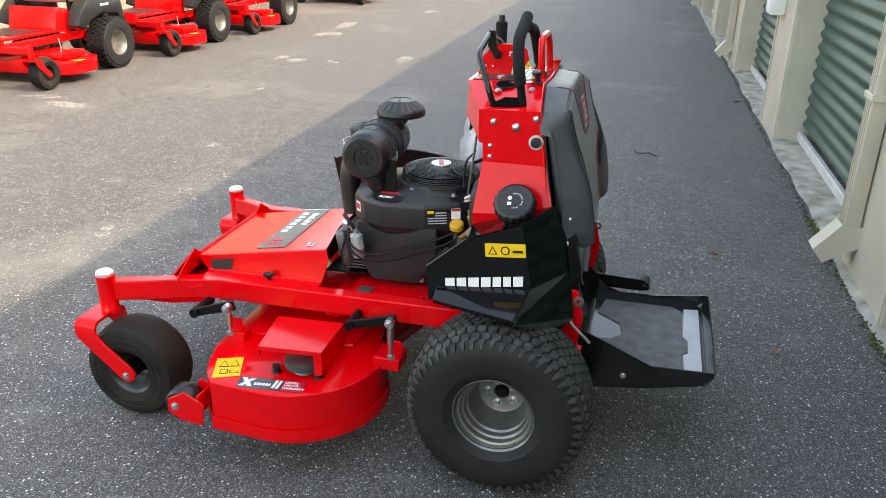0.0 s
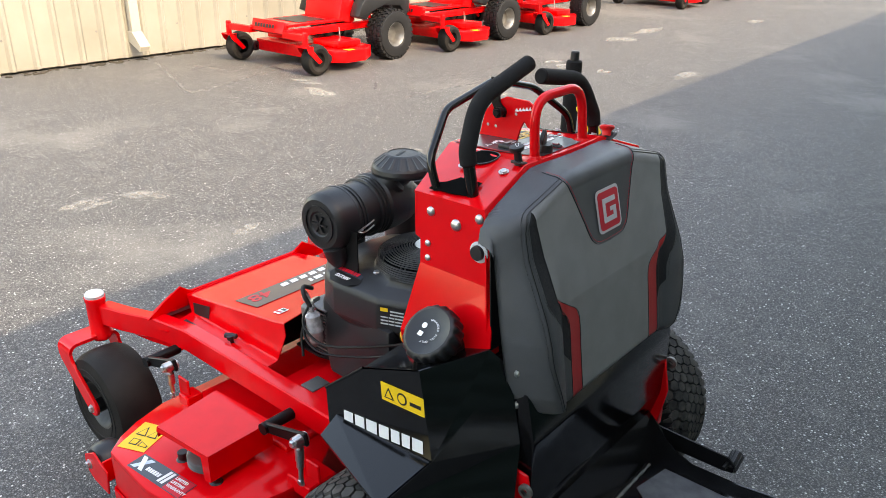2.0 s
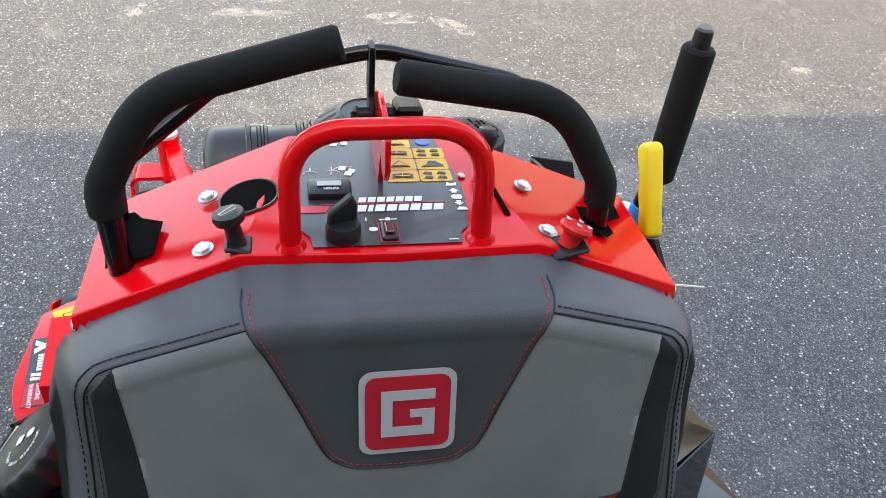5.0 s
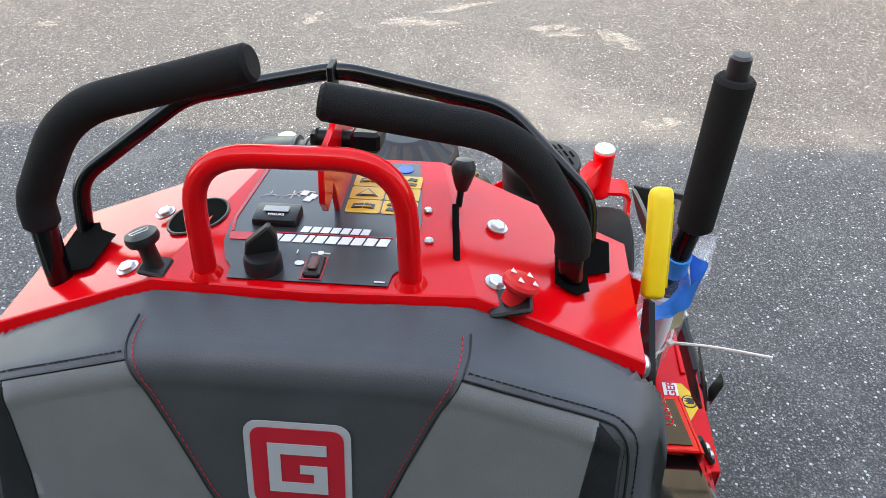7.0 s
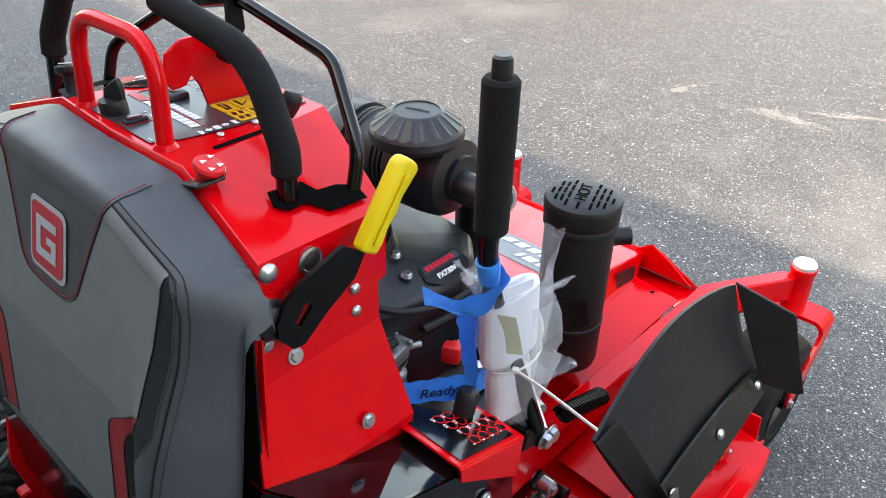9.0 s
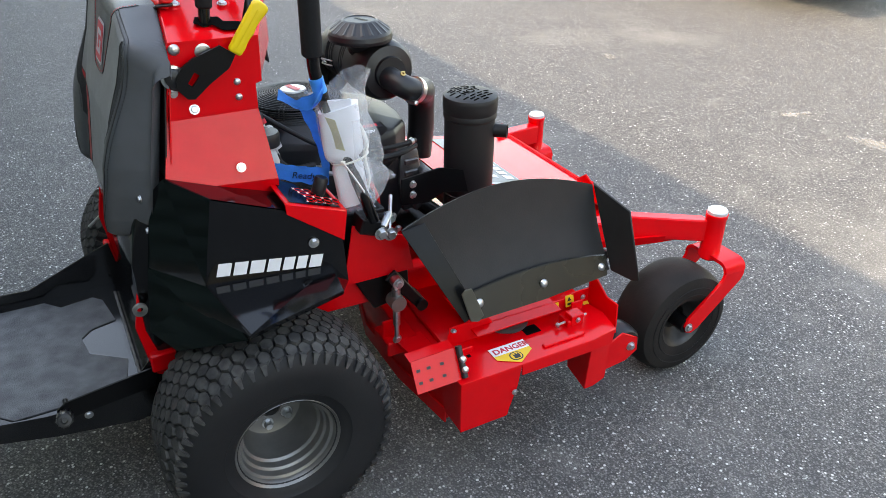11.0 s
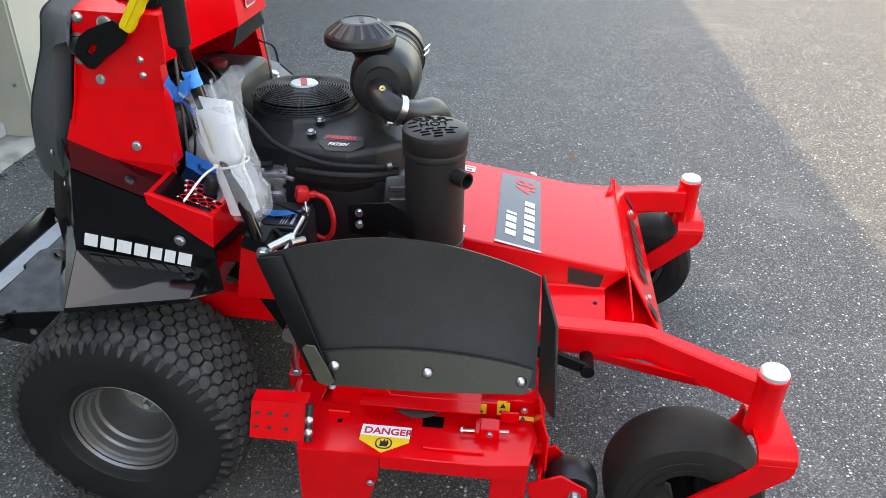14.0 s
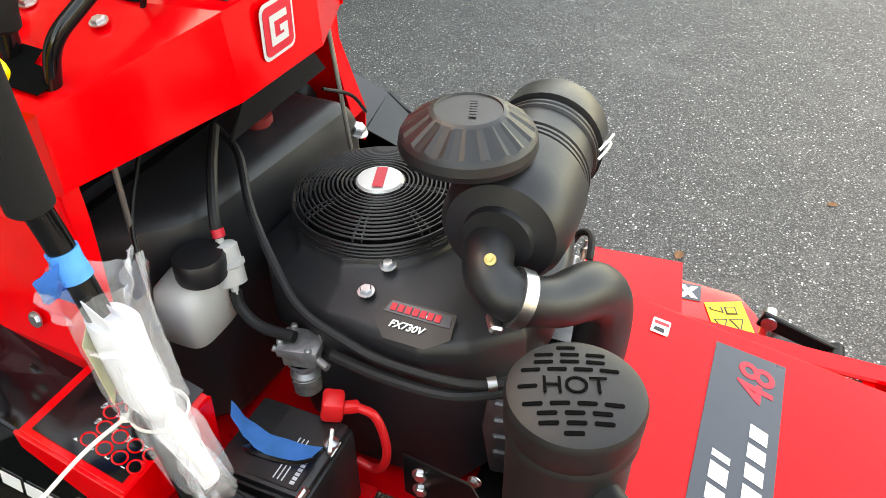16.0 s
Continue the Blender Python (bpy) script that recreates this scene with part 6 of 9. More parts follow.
for j in range(4):
    for u in (0.090, 0.128):
        v = 0.112 + 0.0268 * j
        if j == 3 and u > 0.1:
            decal("blue_mark", lab, rrect(u + 0.006, v + 0.006, u + 0.024, v + 0.024, 0.009, 6), mat("blue_print", (0.02, 0.12, 0.50), 0.4), tower, w=0.0014)
            continue
        decal("amber_sticker", lab, rrect(u, v, u + 0.0365, v + 0.0255, 0.003), AMBER, tower, "amber warning label", 0.0014)
        if u < 0.1 and j % 2:
            decal("pictogram", lab, [(u + 0.006, v + 0.006), (u + 0.030, v + 0.006), (u + 0.018, v + 0.021)], INK, tower, w=0.0022)
            decal("pictogram", lab, [(u + 0.010, v + 0.008), (u + 0.026, v + 0.008), (u + 0.018, v + 0.018)], AMBER, tower, w=0.0030)
        elif u < 0.1:
            decal("pictogram", lab, [(u + 0.006, v + 0.007), (u + 0.017, v + 0.009), (u + 0.018, v + 0.018), (u + 0.007, v + 0.016)], INK, tower, w=0.0022)
            decal("pictogram", lab, [(u + 0.018, v + 0.009), (u + 0.030, v + 0.007), (u + 0.030, v + 0.016), (u + 0.019, v + 0.018)], INK, tower, w=0.0022)
            decal("pictogram", lab, [(u + 0.009, v + 0.010), (u + 0.027, v + 0.010), (u + 0.026, v + 0.0115), (u + 0.010, v + 0.0115)], AMBER, tower, w=0.0030)
        elif j % 2:
            decal("pictogram", lab, [(u + 0.005, v + 0.006), (u + 0.031, v + 0.006), (u + 0.031, v + 0.009), (u + 0.022, v + 0.019), (u + 0.014, v + 0.019), (u + 0.012, v + 0.012)], INK, tower, w=0.0022)
        else:
            for a, b in ((0.004, 0.004), (0.004, 0.014), (0.020, 0.004), (0.020, 0.014)):
                decal("pictogram", lab, [(u + a, v + b + 0.002), (u + a + 0.010, v + b), (u + a + 0.011, v + b + 0.005), (u + a + 0.003, v + b + 0.007)], INK, tower, w=0.0022)
# deck height symbols, drawn as thin lines
for u, v in ((0.000, 0.134), (0.000, 0.200), (0.024, 0.136)):
    bm = B()
    tube(bm, [lab(u - 0.004, v, 0.0014), lab(u + 0.001, v + 0.005, 0.0014), lab(u + 0.010, v + 0.005, 0.0014), lab(u + 0.014, v + 0.002, 0.0014)], 0.0007, 4)
    tube(bm, [lab(u + 0.005, v + 0.007, 0.0014), lab(u + 0.005, v + 0.013, 0.0014)], 0.0007, 4)
    mp("pictogram", bm, WHITE, parent=tower)
for u, v in ((0.042, 0.130), (0.046, 0.136), (0.036, 0.142), (0.042, 0.203), (0.030, 0.201)):
    decal("pictogram", lab, [(u, v), (u + 0.008, v - 0.002), (u + 0.010, v + 0.006), (u + 0.003, v + 0.009)], WHITE, tower, w=0.0014)
bm = B()
tube(bm, smooth_path([lab(0.028, 0.132, 0.0014), lab(0.030, 0.142, 0.0014), lab(0.040, 0.150, 0.0014), lab(0.052, 0.148, 0.0014)], 4), 0.0008, 4)
mp("pictogram", bm, WHITE, parent=tower)
# throttle scale: hare, arrow, engine, arrow, tortoise
for k, q in enumerate(([(0.154, 0.101), (0.166, 0.102), (0.167, 0.108), (0.160, 0.106), (0.156, 0.109)], [(0.158, 0.086), (0.164, 0.086), (0.164, 0.090), (0.167, 0.090), (0.161, 0.096), (0.155, 0.090), (0.158, 0.090)], rrect(0.156, 0.073, 0.168, 0.082, 0.003), [(0.160, 0.070), (0.165, 0.070), (0.165, 0.066), (0.168, 0.066), (0.162, 0.060), (0.157, 0.066), (0.160, 0.066)], [(0.157, 0.051), (0.170, 0.051), (0.168, 0.056), (0.161, 0.057)])):
    decal("pictogram", lab, q, WHITE, tower, w=0.0014)
for q in ([(0.058, 0.035), (0.0592, 0.035), (0.0592, 0.041), (0.058, 0.041)], rrect(0.060, 0.016, 0.069, 0.023, 0.003), [(0.072, 0.036), (0.078, 0.036), (0.078, 0.0375), (0.072, 0.0375)], rrect(0.0785, 0.034, 0.084, 0.040, 0.002), [(0.0845, 0.036), (0.0905, 0.036), (0.0905, 0.0375), (0.0845, 0.0375)], [(0.139, -0.004), (0.149, -0.004), (0.149, -0.0025), (0.139, -0.0025)]):
    decal("pictogram", lab, q, WHITE, tower, w=0.0014)
# hour meter
bm = B()
box(bm, lab(0.0244, 0.095, 0.004), (0.032, 0.047, 0.012), bev=0.004)
hm = mp("hour_meter", bm, PLASTIC, "black hour meter with a small window")
mw = frame3(lab(0.011, 0.0915, 0.0105), (0, -1, 0), (1, 0, -0.049))
decal("meter_window", mw, rrect(0, 0, 0.026, 0.010, 0.001), LCD, hm)
lettering("meter_text", "HOURS", 0.0050, lab(0.0175, 0.0845, 0.0106), (0, -1, 0), (1, 0, -0.049), WHITE, hm)
# key switch with its broad key
bm = B()
kc = lab(0.0335, 0.010, 0)
lathe(bm, [(0.0178, 0), (0.0178, 0.014), (0.016, 0.019), (0, 0.019)], kc, (-0.05, 0, 1), 26)
mp("key_switch", bm, PLASTIC, "black ignition switch with moulded key", parent=tower)
bm = B()
slab(bm, [kc + Vector(p) for p in ((-0.006, 0.015, 0.016), (0.004, -0.014, 0.016), (0.004, -0.015, 0.034), (0.003, -0.009, 0.047), (-0.004, 0.013, 0.030))], (0.010, 0.002, 0), 0.002, 1)
mp("key", bm, PLASTIC, parent=tower)
# red lit rocker
bm = B()
box(bm, lab(0.080, 0.013, 0.003), (0.030, 0.016, 0.008), bev=0.002, seg=1)
mp("rocker_switch", bm, INK, "small rocker switch with red lens", parent=tower)
bm = B()
box(bm, lab(0.080, 0.013, 0.0075), (0.020, 0.009, 0.004), (0, 6, 0), 0.0015, 1)
mp("rocker_lens", bm, mat("dark_red_lens", (0.12, 0.01, 0.015), 0.25), parent=tower)
bm = B()
for q in ([(0.070, -0.005), (0.090, -0.005), (0.090, -0.0038), (0.070, -0.0038)], [(0.070, 0.0298), (0.090, 0.0298), (0.090, 0.031), (0.070, 0.031)], [(0.070, -0.0038), (0.0712, -0.0038), (0.0712, 0.0298), (0.070, 0.0298)], [(0.0888, -0.0038), (0.090, -0.0038), (0.090, 0.0298), (0.0888, 0.0298)]):
    sheet(bm, lab, q, 0.0014)
mp("rocker_frame", bm, REDP, parent=tower)
# cup hole: a dark disc on the surface paints the shade inside
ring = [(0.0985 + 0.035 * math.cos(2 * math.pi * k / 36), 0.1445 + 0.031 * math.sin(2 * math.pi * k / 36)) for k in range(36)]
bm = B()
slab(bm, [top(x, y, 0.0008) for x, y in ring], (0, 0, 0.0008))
cup = mp("cup_hole_shade", bm, HOLE_SHADE, "round opening drawn as a disc of painted shade", parent=tower)
bm = B()
tube(bm, [top(x, y, 0.0012) for x, y in ring + ring[:1]], 0.0016, 6, cap=False)
mp("cup_rim", bm, PLASTIC, parent=tower)
for x, y in ((0.118, 0.189), (0.0145, 0.186), (0.116, -0.166), (0.0166, -0.167)):
    hexbolt(tower, top(x, y, 0.0), (0, 0.25 if y > 0 else -0.25, 1), 0.0088, 0.006)
for x, y in ((0.0683, -0.0996), (0.1238, -0.0935)):
    carriage(tower, top(x, y, 0.0018), (0, -0.1, 1), 0.0048)
# choke knob
bm = B()
cb = top(0.0025, 0.151, 0)
box(bm, cb + Vector((0, 0, 0.003)), (0.028, 0.026, 0.006), (12, 0, 0), 0.002, 1)
lathe(bm, [(0.010, 0), (0.0085, 0.005), (0.0080, 0.024), (0.010, 0.028), (0.0145, 0.030), (0.0160, 0.034), (0.0150, 0.039), (0, 0.041)], cb, (0.10, 0.20, 1), 24)
ck = mp("choke_knob", bm, PLASTIC, "black mushroom pull knob")
fr = frame3(cb + Vector((0.0042, 0.0084, 0.0412)), (0, -1, 0.2), (1, 0, -0.1))
bm = B()
tube(bm, [fr(-0.007, -0.006), fr(0.006, 0.007), fr(0.009, 0.0), fr(-0.004, -0.009), fr(-0.007, -0.006)], 0.0006, 4)
mp("knob_mark", bm, WHITE, parent=ck)
# blade switch
bm = B()
pb = top(-0.009, -0.181, 0)
box(bm, pb + Vector((0.0, 0.0, 0.003)), (0.036, 0.040, 0.006), (-16, 0, 0), 0.002, 1)
mp("switch_base", bm, PLASTIC, parent=tower)
bm = B()
lathe(bm, [(0.011, 0.003), (0.0105, 0.014), (0.013, 0.018), (0.0165, 0.020), (0.0180, 0.024), (0.0165, 0.0275), (0, 0.029)], pb, (0.22, -0.36, 1), 28)
sw = mp("blade_switch", bm, REDPL, "red pull-up blade switch")
fr = frame3(pb + Vector((0.0059, -0.0096, 0.0267)), (0, -1, -0.36), (1, 0, -0.22))
for u, v in ((-0.012, 0.004), (0.004, 0.006), (-0.006, -0.010), (0.008, -0.008)):
    decal("switch_mark", fr, [(u, v), (u + 0.006, v), (u + 0.003, v + 0.008)], WHITE, sw)
# throttle slot, its shade painted as a dark decal, and lever
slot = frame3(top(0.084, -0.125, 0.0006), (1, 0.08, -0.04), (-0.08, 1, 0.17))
decal("throttle_slot_shade", slot, rrect(-0.045, -0.0035, 0.055, 0.0035, 0.003), HOLE_SHADE, tower)
bm = B()
tube(bm, smooth_path([(0.132, -0.121, 1.10), (0.143, -0.124, 1.145), (0.156, -0.127, 1.172)]), 0.0036, 8)
th = mp("throttle_lever", bm, SATIN, "thin black throttle lever with ball knob")
bm = B()
lathe(bm, [(0, -0.002), (0.006, 0), (0.0095, 0.009), (0.0128, 0.020), (0.0130, 0.027), (0.0095, 0.034), (0, 0.037)], (0.153, -0.1265, 1.160), (0.3, -0.05, 1), 24)
mp("ball_knob", bm, PLASTIC, parent=th)
# hoop
bm = B()
tube(bm, round_path([(-0.002, 0.1015, 1.150), (0.009, 0.1000, 1.2785), (0.011, -0.0845, 1.2800), (0.000, -0.0895, 1.150)], 0.058, 9), 0.0105, 16)
mp("reference_bar", bm, RED, "red hoop bar over the console", parent=tower)
for y in (0.1013, -0.0893):
    bm = B()
    lathe(bm, [(0.0102, 0), (0.0155, 0), (0.0115, 0.006), (0.0102, 0.006)], (-0.0014 if y > 0 else 0.0006, y, ZC), (0, 0, 1), 18)
    mp("weld_ring", bm, RED, parent=tower)
# front guard bar, black
bm = B()
tube(bm, round_path([(0.098, 0.281, 1.07), (0.130, 0.283, 1.165), (0.186, 0.170, 1.240), (0.186, 0.002, 1.278), (0.197, -0.168, 1.236), (0.150, -0.262, 1.160), (0.124, -0.266, 1.07)], 0.024, 6), 0.0090, 14)
mp("front_guard", bm, BLACK, "bent black front guard bar", parent=tower)
# dark sheets laid on the console paint the shade in the lever openings
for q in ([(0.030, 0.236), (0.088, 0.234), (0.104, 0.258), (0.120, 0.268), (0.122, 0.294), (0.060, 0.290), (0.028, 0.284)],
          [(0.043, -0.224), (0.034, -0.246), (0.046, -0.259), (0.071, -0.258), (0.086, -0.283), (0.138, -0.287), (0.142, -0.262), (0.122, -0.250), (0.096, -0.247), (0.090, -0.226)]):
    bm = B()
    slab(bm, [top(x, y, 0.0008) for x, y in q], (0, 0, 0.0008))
    mp("lever_slot_shade", bm, HOLE_SHADE, "lever opening drawn as a sheet of painted shade", parent=tower)
# notched bracket at the guard's middle
bm = B()
slab(bm, [(0.226, 0.004, 1.135), (0.208, 0.004, 1.205), (0.188, 0.004, 1.228), (0.150, 0.004, 1.246), (0.090, 0.004, 1.246), (0.066, 0.004, 1.232), (0.058, 0.004, 1.200), (0.068, 0.004, 1.184), (0.088, 0.004, 1.186), (0.098, 0.004, 1.198), (0.108, 0.004, 1.180), (0.118, 0.004, 1.140)], (0, -0.006, 0), 0.001, 1)
npl = mp("notch_plate", bm, RED, "red notched stop plate", parent=tower)
for k in range(5):
    bm = B()
    slab(bm, [(0.078 + 0.009 * k, 0.0045, 1.226 - 0.002 * k), (0.083 + 0.009 * k, 0.0045, 1.234 - 0.002 * k), (0.088 + 0.009 * k, 0.0045, 1.226 - 0.002 * k)], (0, 0.0008, 0))
    mp("tooth_mark", bm, WHITE, parent=npl)
for x, z in ((0.198, 1.175), (0.175, 1.175), (0.120, 1.212)):
    hexbolt(npl, (x, 0.004, z), (0, 1, 0), 0.004, 0.002, washer=False)
bm = B()
slab(bm, [(0.168, 0.012, 1.287), (0.190, 0.012, 1.287), (0.192, 0.012, 1.238), (0.168, 0.012, 1.202), (0.148, 0.012, 1.200), (0.146, 0.012, 1.216), (0.164, 0.012, 1.232)], (0, -0.007, 0), 0.001, 1)
rod(bm, (0.158, 0.024, 1.212), (0.158, -0.030, 1.212), 0.011, 14)
box(bm, (0.150, -0.030, 1.222), (0.045, 0.030, 0.022), (0, 10, 0), 0.004, 1)
mp("stop_link", bm, SATIN, parent=tower)
hexbolt(tower, (0.158, 0.024, 1.212), (0, 1, 0), 0.010, 0.008, SATIN)


# drive levers
def drive_lever(base, low, bend, end, ext):
    path = round_path([base, low, bend, end], 0.05, 7)
    bm = B()
    tube(bm, round_path([Vector(base) + Vector((0, 0, -0.05)), base, low], 0.02), 0.0125, 12)
    lv = mp("drive_lever", bm, BLACK, "black drive lever with long foam grip")
    bm = B()
    full = round_path([Vector(base).lerp(Vector(low), ext), low, bend, end], 0.055, 8)
    n = len(full)
    P = [full[0] - (full[1] - full[0]).normalized() * 0.004] + full + [full[-1] + (full[-1] - full[-2]).normalized() * 0.004]
    tube(bm, P, [0.0135] + [0.0174] * n + [0.0145], 18)
    mp("foam_grip", bm, FOAM, "dark foam grip", parent=lv)


drive_lever((0.026, 0.268, 1.105), (0.041, 0.274, 1.200), (0.058, 0.226, 1.288), (0.062, 0.052, 1.338), 0.74)
drive_lever((0.056, -0.242, 1.095), (0.064, -0.238, 1.180), (0.074, -0.182, 1.272), (0.068, -0.008, 1.302), 0.70)

# park-brake lever with yellow grip
md, tp = Vector((0.090, -0.330, 1.080)), Vector((0.158, -0.333, 1.176))
bm = B()
rim_ = [(0.064, 1.095), (0.093, 1.074), (0.077, 1.047), (0.035, 1.019), (0.002, 0.991), (-0.013, 0.993), (-0.031, 1.016), (-0.030, 1.036), (-0.017, 1.058), (0.007, 1.074)]
gap_ = [(0.0075, 1.0465), (-0.0085, 1.025), (0.0000, 1.0175), (0.0180, 1.0380)]
slab(bm, [Vector((x, -0.319 - 0.06 * max(0, x), z)) for x, z in rim_ + [rim_[0]] + gap_ + [gap_[0]]], (0, -0.006, 0))
pb_ = mp("brake_lever", bm, SATIN, "black slotted parking brake lever with yellow grip")
bm = B()
d2 = (tp - md).normalized()
u2 = Vector((-d2.z, 0, d2.x))
a0 = md - d2 * 0.002
Lg = (tp - md).length
o = [(0, -0.014), (0.018, -0.016), (0.036, -0.013), (0.054, -0.016), (0.072, -0.013), (0.090, -0.016), (0.110, -0.019), (0.116, -0.010), (0.117, 0.010), (0.108, 0.016), (0.06, 0.015), (0.0, 0.013)]
slab(bm, [a0 + d2 * (a * Lg / 0.117) + u2 * b + Vector((0, 0.009, 0)) for a, b in o], (0, -0.022, 0), 0.006, 3)
mp("yellow_grip", bm, YELH, "bright yellow plastic grip", parent=pb_)
bm = B()
slab(bm, [a0 + d2 * 0.012 + u2 * 0.004 + Vector((0, -0.014, 0)), a0 + d2 * 0.10 + u2 * 0.004 + Vector((0, -0.014, 0)), a0 + d2 * 0.10 - u2 * 0.002 + Vector((0, -0.014, 0)), a0 + d2 * 0.012 - u2 * 0.002 + Vector((0, -0.014, 0))], (0, -0.002, 0), 0.0008, 1)
mp("grip_rib", bm, YELH, parent=pb_)
bm = B()
lathe(bm, [(0.025, 0), (0.025, 0.003), (0.019, 0.004), (0.018, 0.003)], (-0.032, -0.3058, 1.036), (0, -1, 0), 28)
mp("pivot_washer", bm, ZINC, "pale ring round the pivot", parent=pb_)
bm = B()
lathe(bm, [(0.018, 0.0), (0.018, 0.012), (0.015, 0.014), (0, 0.014)], (-0.032, -0.306, 1.036), (0, -1, 0), 24)
box(bm, (-0.026, -0.313, 1.016), (0.034, 0.010, 0.014), (0, 20, 0), 0.003, 1)
mp("pivot_hub", bm, PLASTIC, parent=pb_)
hexbolt(pb_, Vector((-0.037, -0.308, 1.004)), (0, -1, 0), 0.0075, 0.006)
bm = B()
lathe(bm, [(0.0165, 0), (0.0165, 0.002), (0.0125, 0.003), (0.0120, 0.0025), (0, 0.0035)], (0.0335, -0.3055, 1.081), (0, -1, 0), 26)
mp("round_plug", bm, ZINC, "round bright plug", parent=tower)

# deck-lift lever with foam grip
bm = B()
lp = round_path([(0.231, -0.402, 1.09), (0.235, -0.394, 1.035), (0.262, -0.396, 0.93), (0.345, -0.425, 0.675)], 0.04, 6)
tube(bm, lp, 0.0135, 14)
ll = mp("lift_lever", bm, BLACK, "tall black deck-lift lever with foam grip")
bm = B()
gp = [(0.2310, -0.4015, 1.072), (0.2308, -0.4018, 1.076), (0.2302, -0.4050, 1.262), (0.2302, -0.4052, 1.266)]
tube(bm, gp, [0.017, 0.0215, 0.0215, 0.018], 20)
mp("foam_grip", bm, FOAM, "dark foam grip", parent=ll)
bm = B()
lathe(bm, [(0.012, 1.262), (0.012, 1.270), (0.0115, 1.288), (0.009, 1.291), (0, 1.291)], (0.2302, -0.4052, 0), (0, 0, 1), 18)
mp("thumb_button", bm, PLASTIC, parent=ll)
bm = B()
rod(bm, (0.352, -0.38, 0.650), (0.358, -0.432, 0.643), 0.016, 16)
box(bm, (0.335, -0.40, 0.66), (0.05, 0.06, 0.04), (0, 20, 0), 0.004, 1)
mp("lever_pivot", bm, SATIN, parent=ll)
for p in ((0.359, -0.433, 0.642), (0.385, -0.428, 0.632)):
    hexbolt(ll, p, (0, -1, 0), 0.0135, 0.012)
bm = B()
rod(bm, (0.365, -0.425, 0.650), (0.405, -0.375, 0.655), 0.010, 12)
rod(bm, (0.392, -0.405, 0.630), (0.425, -0.345, 0.690), 0.0048, 8)
rod(bm, (0.405, -0.395, 0.650), (0.425, -0.36, 0.64), 0.008, 10)
mp("linkage_rod", bm, ZINC, parent=ll)
bm = B()
h = []
for k in range(160):
    a = k * 0.7
    t = k / 159
    h.append((0.46 + 0.14 * t, -0.40 + 0.016 * math.cos(a), 0.60 - 0.05 * t + 0.016 * math.sin(a)))
tube(bm, h, 0.0028, 6)
mp("lift_spring", bm, SATIN, "black coil spring")

# -- height plate with its holes and pin --
bm = B()
hz = lambda x: 0.7755 - 0.34 * (x - 0.146)
slab(bm, [(0.130, -0.30, hz(0.130)), (0.130, -0.453, hz(0.130)), (0.266, -0.453, hz(0.266)), (0.266, -0.30, hz(0.266))], (0, 0, -0.006), 0.002, 1)
slab(bm, [(0.128, -0.457, hz(0.128)), (0.266, -0.457, hz(0.266)), (0.254, -0.457, 0.664), (0.130, -0.457, 0.756)], (0, 0.005, 0), 0.001, 1)
slab(bm, [(0.264, -0.455, hz(0.264)), (0.264, -0.30, hz(0.264)), (0.258, -0.30, 0.64), (0.254, -0.455, 0.662)], (0.004, 0, 0))
hp = mp("height_plate", bm, RED, "red cutting-height plate with rows of holes")
nrm = Vector((0.34, 0, 1)).normalized()
hf = frame3((0.138, -0.448, hz(0.138) + 0.0005), (1, 0, -0.34), (0, 1, 0))
decal("height_label", hf, [(0.004, 0.004), (0.125, 0.004), (0.125, 0.150), (0.004, 0.150)], BLACK, hp, "glossy black label with white figures")
HOLES = [(0.196 + 0.0198 * i, -0.4215) for i in range(4)] + [(0.200 + 0.0200 * i, -0.4010) for i in range(4)] + [(0.193 + 0.0198 * i, -0.3815) for i in range(2)] + [(0.187 + 0.0205 * i, -0.3625) for i in range(2)]
for k, (x, y) in enumerate(HOLES):
    p = Vector((x, y, hz(x)))
    bm = B()
    lathe(bm, [(0.0096, 0.0), (0.0096, 0.0020), (0.0082, 0.0024), (0.0064, 0.0010)], p, nrm, 18)
    mp("height_hole", bm, RED, parent=hp)
    # near-black disc paints the shade down the hole
    bm = B()
    lathe(bm, [(0.0066, 0.0), (0, 0.0001)], p + nrm * 0.0010, nrm, 16)
    mp("hole_shade", bm, HOLE_SHADE, parent=hp)
    lettering("height_figure", str(4 - k % 4) if k < 4 else "%d½" % (4 - k % 4), 0.0075, p + Vector((-0.012, -0.006 if k < 4 else 0.007, 0.0060)), (0, -1, 0), (1, 0, -0.34), WHITE, hp)
bm = B()
c0 = hf(0.098, 0.078, 0)
lathe(bm, [(0.015, 0.0), (0.0165, 0.006), (0.0165, 0.036), (0.014, 0.041), (0, 0.043)], c0, nrm, 20)
mp("pin_knob", bm, PLASTIC, "black pin knob", parent=hp)

